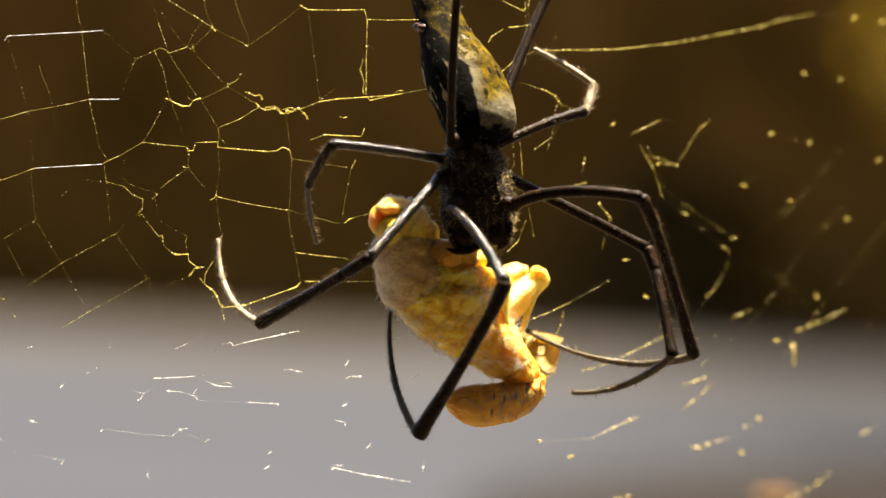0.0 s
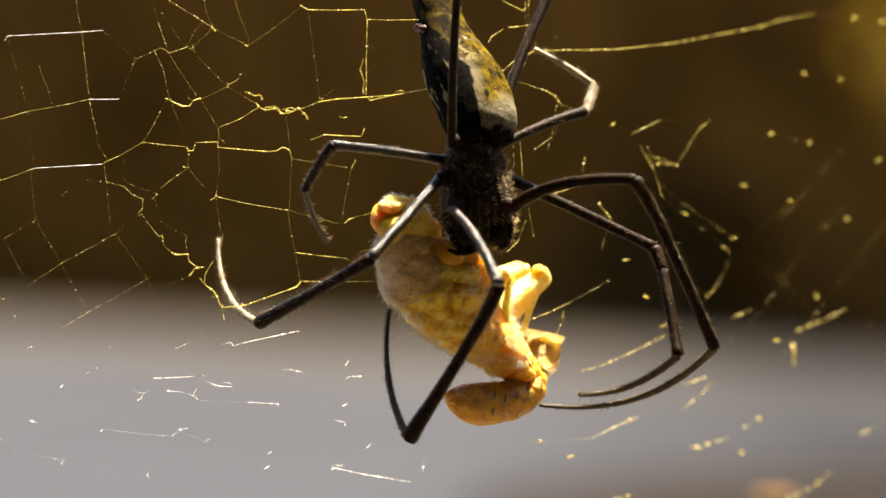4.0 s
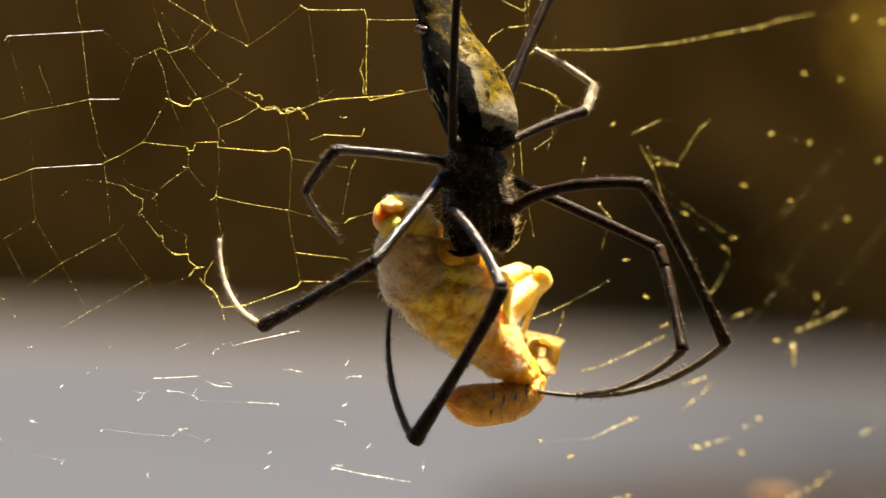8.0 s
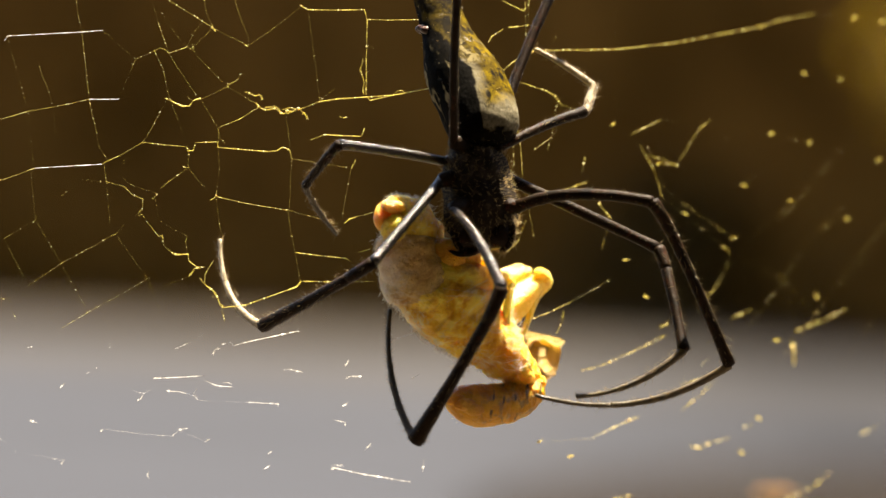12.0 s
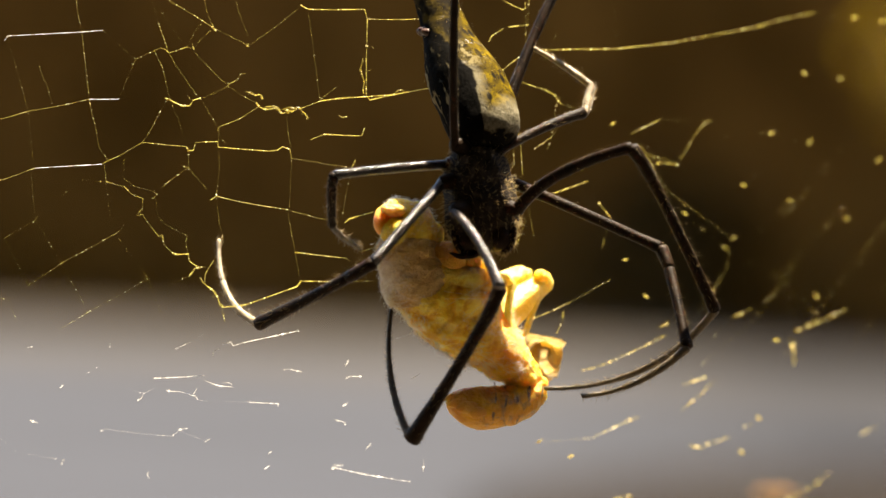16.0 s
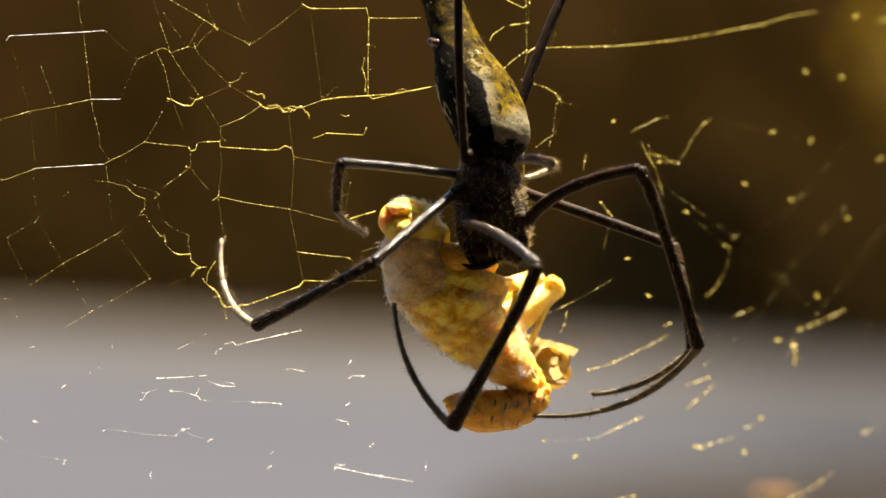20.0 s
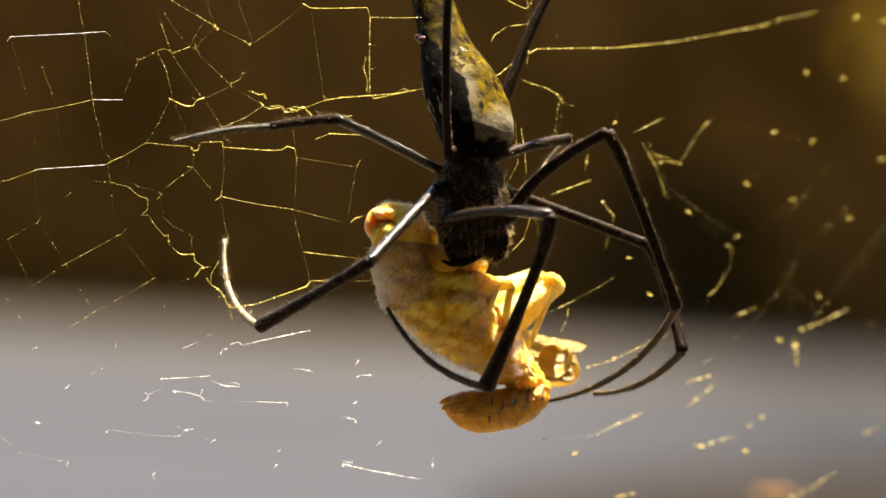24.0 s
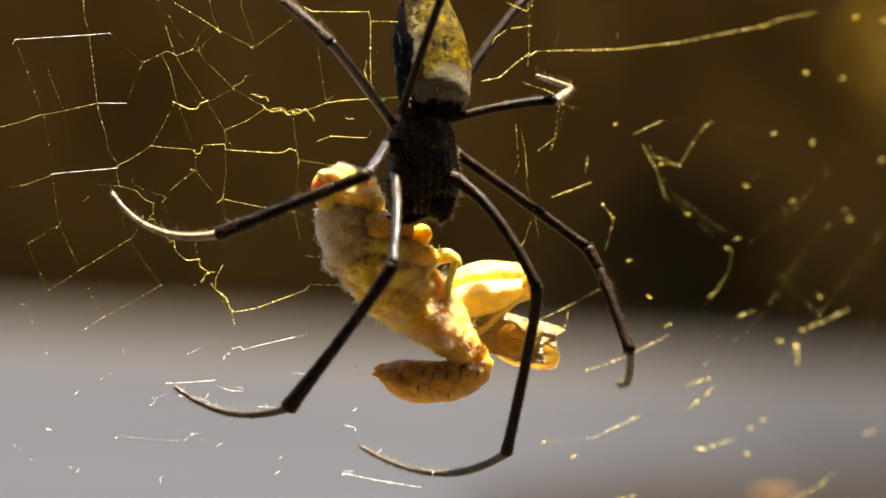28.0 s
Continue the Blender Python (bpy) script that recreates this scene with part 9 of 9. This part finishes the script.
    walk(leg_h[1], [(0, pose(0.00320, -0.01844, -0.01953, -161.0, 50.2, 141.7)), (1, pose(0.00261, -0.01874, -0.01946, -156.8, 50.6, 144.5)),
        (1.5, pose(0.00255, -0.01884, -0.01944, -156.1, 51.0, 145.0)), (2, pose(0.00250, -0.01884, -0.01943, -155.6, 51.3, 145.5)),
        (3, pose(0.00206, -0.01894, -0.01953, -153.8, 50.6, 146.5)), (3.5, pose(0.00214, -0.01884, -0.01962, -154.7, 50.5, 145.8)),
        (5.5, pose(0.00249, -0.01834, -0.01998, -158.5, 50.1, 143.3)), (6, pose(0.00258, -0.01824, -0.02007, -159.5, 50.0, 142.7)),
        (8, pose(0.00252, -0.01834, -0.01996, -158.9, 50.2, 142.9)), (10, pose(0.00243, -0.01844, -0.01995, -158.9, 50.2, 142.4)),
        (12, pose(0.00235, -0.01844, -0.01995, -159.0, 50.3, 141.9)), (12.5, pose(0.00234, -0.01844, -0.01992, -159.2, 50.3, 141.6)),
        (15, pose(0.00228, -0.01864, -0.01977, -159.3, 50.4, 140.7)), (16, pose(0.00199, -0.01894, -0.01959, -156.6, 49.7, 142.5)),
        (16.5, pose(0.00125, -0.01894, -0.01986, -155.4, 48.9, 142.0)), (17, pose(0.00032, -0.01934, -0.01977, -152.8, 48.1, 141.5)),
        (17.5, pose(0.00041, -0.01944, -0.01961, -153.7, 48.3, 140.2)), (18, pose(0.00049, -0.01954, -0.01945, -154.4, 48.5, 139.2)),
        (18.5, pose(0.00484, -0.01974, -0.01625, -165.7, 46.2, 135.6)), (19, pose(0.00769, -0.01944, -0.01251, -165.7, 54.2, 142.3)),
        (20, pose(0.00574, -0.01984, -0.01516, -156.8, 53.0, 147.3)), (20.5, pose(0.00613, -0.01944, -0.01536, -160.8, 52.8, 145.0)),
        (21, pose(0.00644, -0.01914, -0.01551, -165.1, 53.4, 141.9)), (21.5, pose(0.00746, -0.01914, -0.01395, -162.5, 45.7, 145.4)),
        (23.5, pose(0.01217, -0.01514, -0.00804, 170.6, 60.2, 139.7)), (24, pose(0.01119, -0.01654, -0.00852, 179.7, 61.4, 142.4)),
        (24.5, pose(0.01017, -0.01774, -0.00928, -171.5, 61.0, 145.5)), (25, pose(0.00945, -0.01844, -0.00964, -166.4, 61.7, 147.3)),
        (25.5, pose(0.00780, -0.01984, -0.01041, -164.2, 64.2, 143.2)), (26, pose(0.00330, -0.02184, -0.01322, -146.9, 58.3, 146.6)),
        (26.5, pose(0.00099, -0.02194, -0.01509, -139.4, 51.8, 149.8)), (26.75, pose(-0.00125, -0.02034, -0.01894, -143.9, 47.2, 145.3)),
        (27, pose(-0.00344, -0.01684, -0.02287, -149.6, 43.1, 143.3)), (27.5, pose(-0.00563, -0.01384, -0.02467, -150.2, 39.5, 148.1)),
        (28, pose(-0.00345, -0.01884, -0.02104, -142.5, 50.3, 145.2))])
    walk(leg_h[2], [(0, pose(-0.01071, -0.00744, -0.04083, -156.8, -61.8, 107.8)), (1, pose(-0.01172, -0.00854, -0.04085, -150.9, -64.4, 102.7)),
        (1.5, pose(-0.01173, -0.00884, -0.04094, -151.1, -65.2, 103.6)), (2, pose(-0.01175, -0.00904, -0.04104, -151.3, -66.1, 104.5)),
        (3, pose(-0.01259, -0.00924, -0.04095, -146.3, -65.7, 98.6)), (3.5, pose(-0.01242, -0.00894, -0.04100, -147.5, -66.2, 99.9)),
        (5.5, pose(-0.01175, -0.00774, -0.04122, -152.7, -68.5, 105.9)), (6, pose(-0.01158, -0.00744, -0.04127, -154.2, -68.9, 107.5)),
        (8, pose(-0.01164, -0.00764, -0.04124, -154.2, -69.5, 107.9)), (10, pose(-0.01160, -0.00764, -0.04124, -155.4, -69.7, 109.1)),
        (12, pose(-0.01156, -0.00754, -0.04125, -156.6, -69.8, 110.3)), (12.5, pose(-0.01154, -0.00744, -0.04123, -156.8, -69.5, 110.1)),
        (15, pose(-0.01139, -0.00744, -0.04110, -157.6, -68.6, 109.9)), (16, pose(-0.01223, -0.00804, -0.04069, -151.2, -67.8, 102.9)),
        (16.5, pose(-0.01309, -0.00774, -0.04072, -147.2, -68.2, 97.5)), (17, pose(-0.01413, -0.00784, -0.04039, -143.0, -68.4, 91.8)),
        (17.5, pose(-0.01376, -0.00764, -0.04030, -146.5, -68.9, 95.4)), (18, pose(-0.01339, -0.00754, -0.04020, -150.0, -69.7, 99.1)),
        (18.5, pose(-0.00884, -0.00634, -0.03624, -167.4, -51.4, 117.5)), (19, pose(-0.00512, -0.00954, -0.03500, -177.9, -51.3, 138.8)),
        (20, pose(-0.00828, -0.01084, -0.03729, -177.7, -65.4, 143.9)), (20.5, pose(-0.00758, -0.00984, -0.03743, -178.4, -63.6, 142.6)),
        (21, pose(-0.00656, -0.00894, -0.03775, 179.5, -61.0, 142.6)), (21.5, pose(-0.00848, -0.00814, -0.03377, -161.4, -33.9, 118.4)),
        (23.5, pose(0.00167, -0.00624, -0.03209, 172.5, -35.2, 154.8)), (24, pose(0.00069, -0.00844, -0.03281, 177.5, -36.6, 147.5)),
        (24.5, pose(-0.00091, -0.01014, -0.03350, -179.2, -40.1, 143.9)), (25, pose(-0.00160, -0.01134, -0.03401, -176.7, -42.8, 140.6)),
        (25.5, pose(-0.00183, -0.01264, -0.03534, 179.9, -21.2, 143.6)), (26, pose(-0.00886, -0.01384, -0.03676, -175.6, -27.9, 138.3)),
        (26.5, pose(-0.01379, -0.01334, -0.03685, -170.1, -32.6, 133.8)), (26.75, pose(-0.01671, -0.00964, -0.03926, -178.9, -23.2, 143.7)),
        (27, pose(-0.01968, -0.00474, -0.04179, 168.0, -14.3, 157.4)), (27.5, pose(-0.02380, -0.00254, -0.04228, 153.9, -21.7, 180.0)),
        (28, pose(-0.01796, -0.00874, -0.04237, 178.2, -5.9, 147.5))])
    walk(prey, [(0, pose(0.00298, 0.00600, 0.59013, 0.0, -0.0, 0.0)), (1, pose(0.00305, 0.00600, 0.59022, 0.0, 0.0, 0.0)),
        (1.5, pose(0.00309, 0.00600, 0.59026, 0.0, 0.1, 0.0)), (2, pose(0.00312, 0.00600, 0.59030, 0.0, 0.1, 0.0)), (3, pose(0.00319, 0.00600, 0.59038, 0.0, 0.1, 0.0)),
        (3.5, pose(0.00319, 0.00600, 0.59037, 0.0, 0.2, 0.0)), (5.5, pose(0.00321, 0.00600, 0.59032, 0.0, 0.8, 0.0)),
        (6, pose(0.00321, 0.00600, 0.59031, 0.0, 1.0, 0.0)), (8, pose(0.00323, 0.00600, 0.59026, 0.0, 1.5, 0.0)), (10, pose(0.00326, 0.00600, 0.59022, 0.0, 1.6, 0.0)),
        (12, pose(0.00330, 0.00600, 0.59018, 0.0, 1.7, 0.0)), (12.5, pose(0.00334, 0.00600, 0.59014, 0.0, 1.6, 0.0)),
        (15, pose(0.00354, 0.00600, 0.58993, 0.0, 1.1, 0.0)), (16, pose(0.00345, 0.00600, 0.58978, 0.0, 1.0, 0.0)),
        (16.5, pose(0.00340, 0.00600, 0.58971, 0.0, 0.9, 0.0)), (17, pose(0.00335, 0.00600, 0.58964, 0.0, 0.9, 0.0)),
        (17.5, pose(0.00353, 0.00600, 0.58958, -0.0, 1.0, -0.5)), (18, pose(0.00370, 0.00600, 0.58951, -0.0, 1.2, -1.0)),
        (18.5, pose(0.00378, 0.00600, 0.58952, -0.1, 2.0, -2.0)), (19, pose(0.00385, 0.00600, 0.58952, -0.2, 2.9, -3.0)),
        (20, pose(0.00403, 0.00601, 0.58944, -0.2, 3.5, -4.0)), (20.5, pose(0.00341, 0.00601, 0.58950, -0.2, 3.4, -4.0)),
        (21, pose(0.00279, 0.00601, 0.58956, -0.2, 3.3, -4.0)), (21.5, pose(0.00299, 0.00601, 0.58948, -0.2, 2.7, -4.8)),
        (23.5, pose(0.00376, 0.00601, 0.58914, -0.0, 0.3, -8.0)), (24, pose(0.00319, 0.00601, 0.58931, -0.1, 0.7, -9.0)),
        (24.5, pose(0.00222, 0.00602, 0.58935, -0.3, 1.8, -11.0)), (25, pose(0.00079, 0.00602, 0.58972, -0.6, 2.1, -15.0)),
        (25.5, pose(-0.00040, 0.00603, 0.59026, -0.5, 1.2, -20.0)), (26, pose(-0.00259, 0.00604, 0.59068, -0.8, 1.7, -25.0)),
        (26.5, pose(-0.00248, 0.00604, 0.59193, -1.5, 3.2, -25.0)), (26.75, pose(-0.00304, 0.00604, 0.59276, -1.9, 3.8, -26.1)),
        (27, pose(-0.00360, 0.00604, 0.59359, -2.3, 4.4, -27.1)), (27.5, pose(-0.00013, 0.00603, 0.59215, -2.2, 5.5, -22.1)),
        (28, pose(-0.00495, 0.00604, 0.59389, -2.5, 4.8, -28.1))])
    for ob, (x, y, z) in HIND_LEGS:
        hip = Matrix.Translation(put(x, y, z))
        walk(ob, [(t, hip @ pose(0, 0, 0, 0, turn, 0) @ hip.inverted()) for t, turn in ((0, 0), (24, 0), (25, 5), (26, 12), (27, 18), (28, 20))])
    web_motion()


motions()
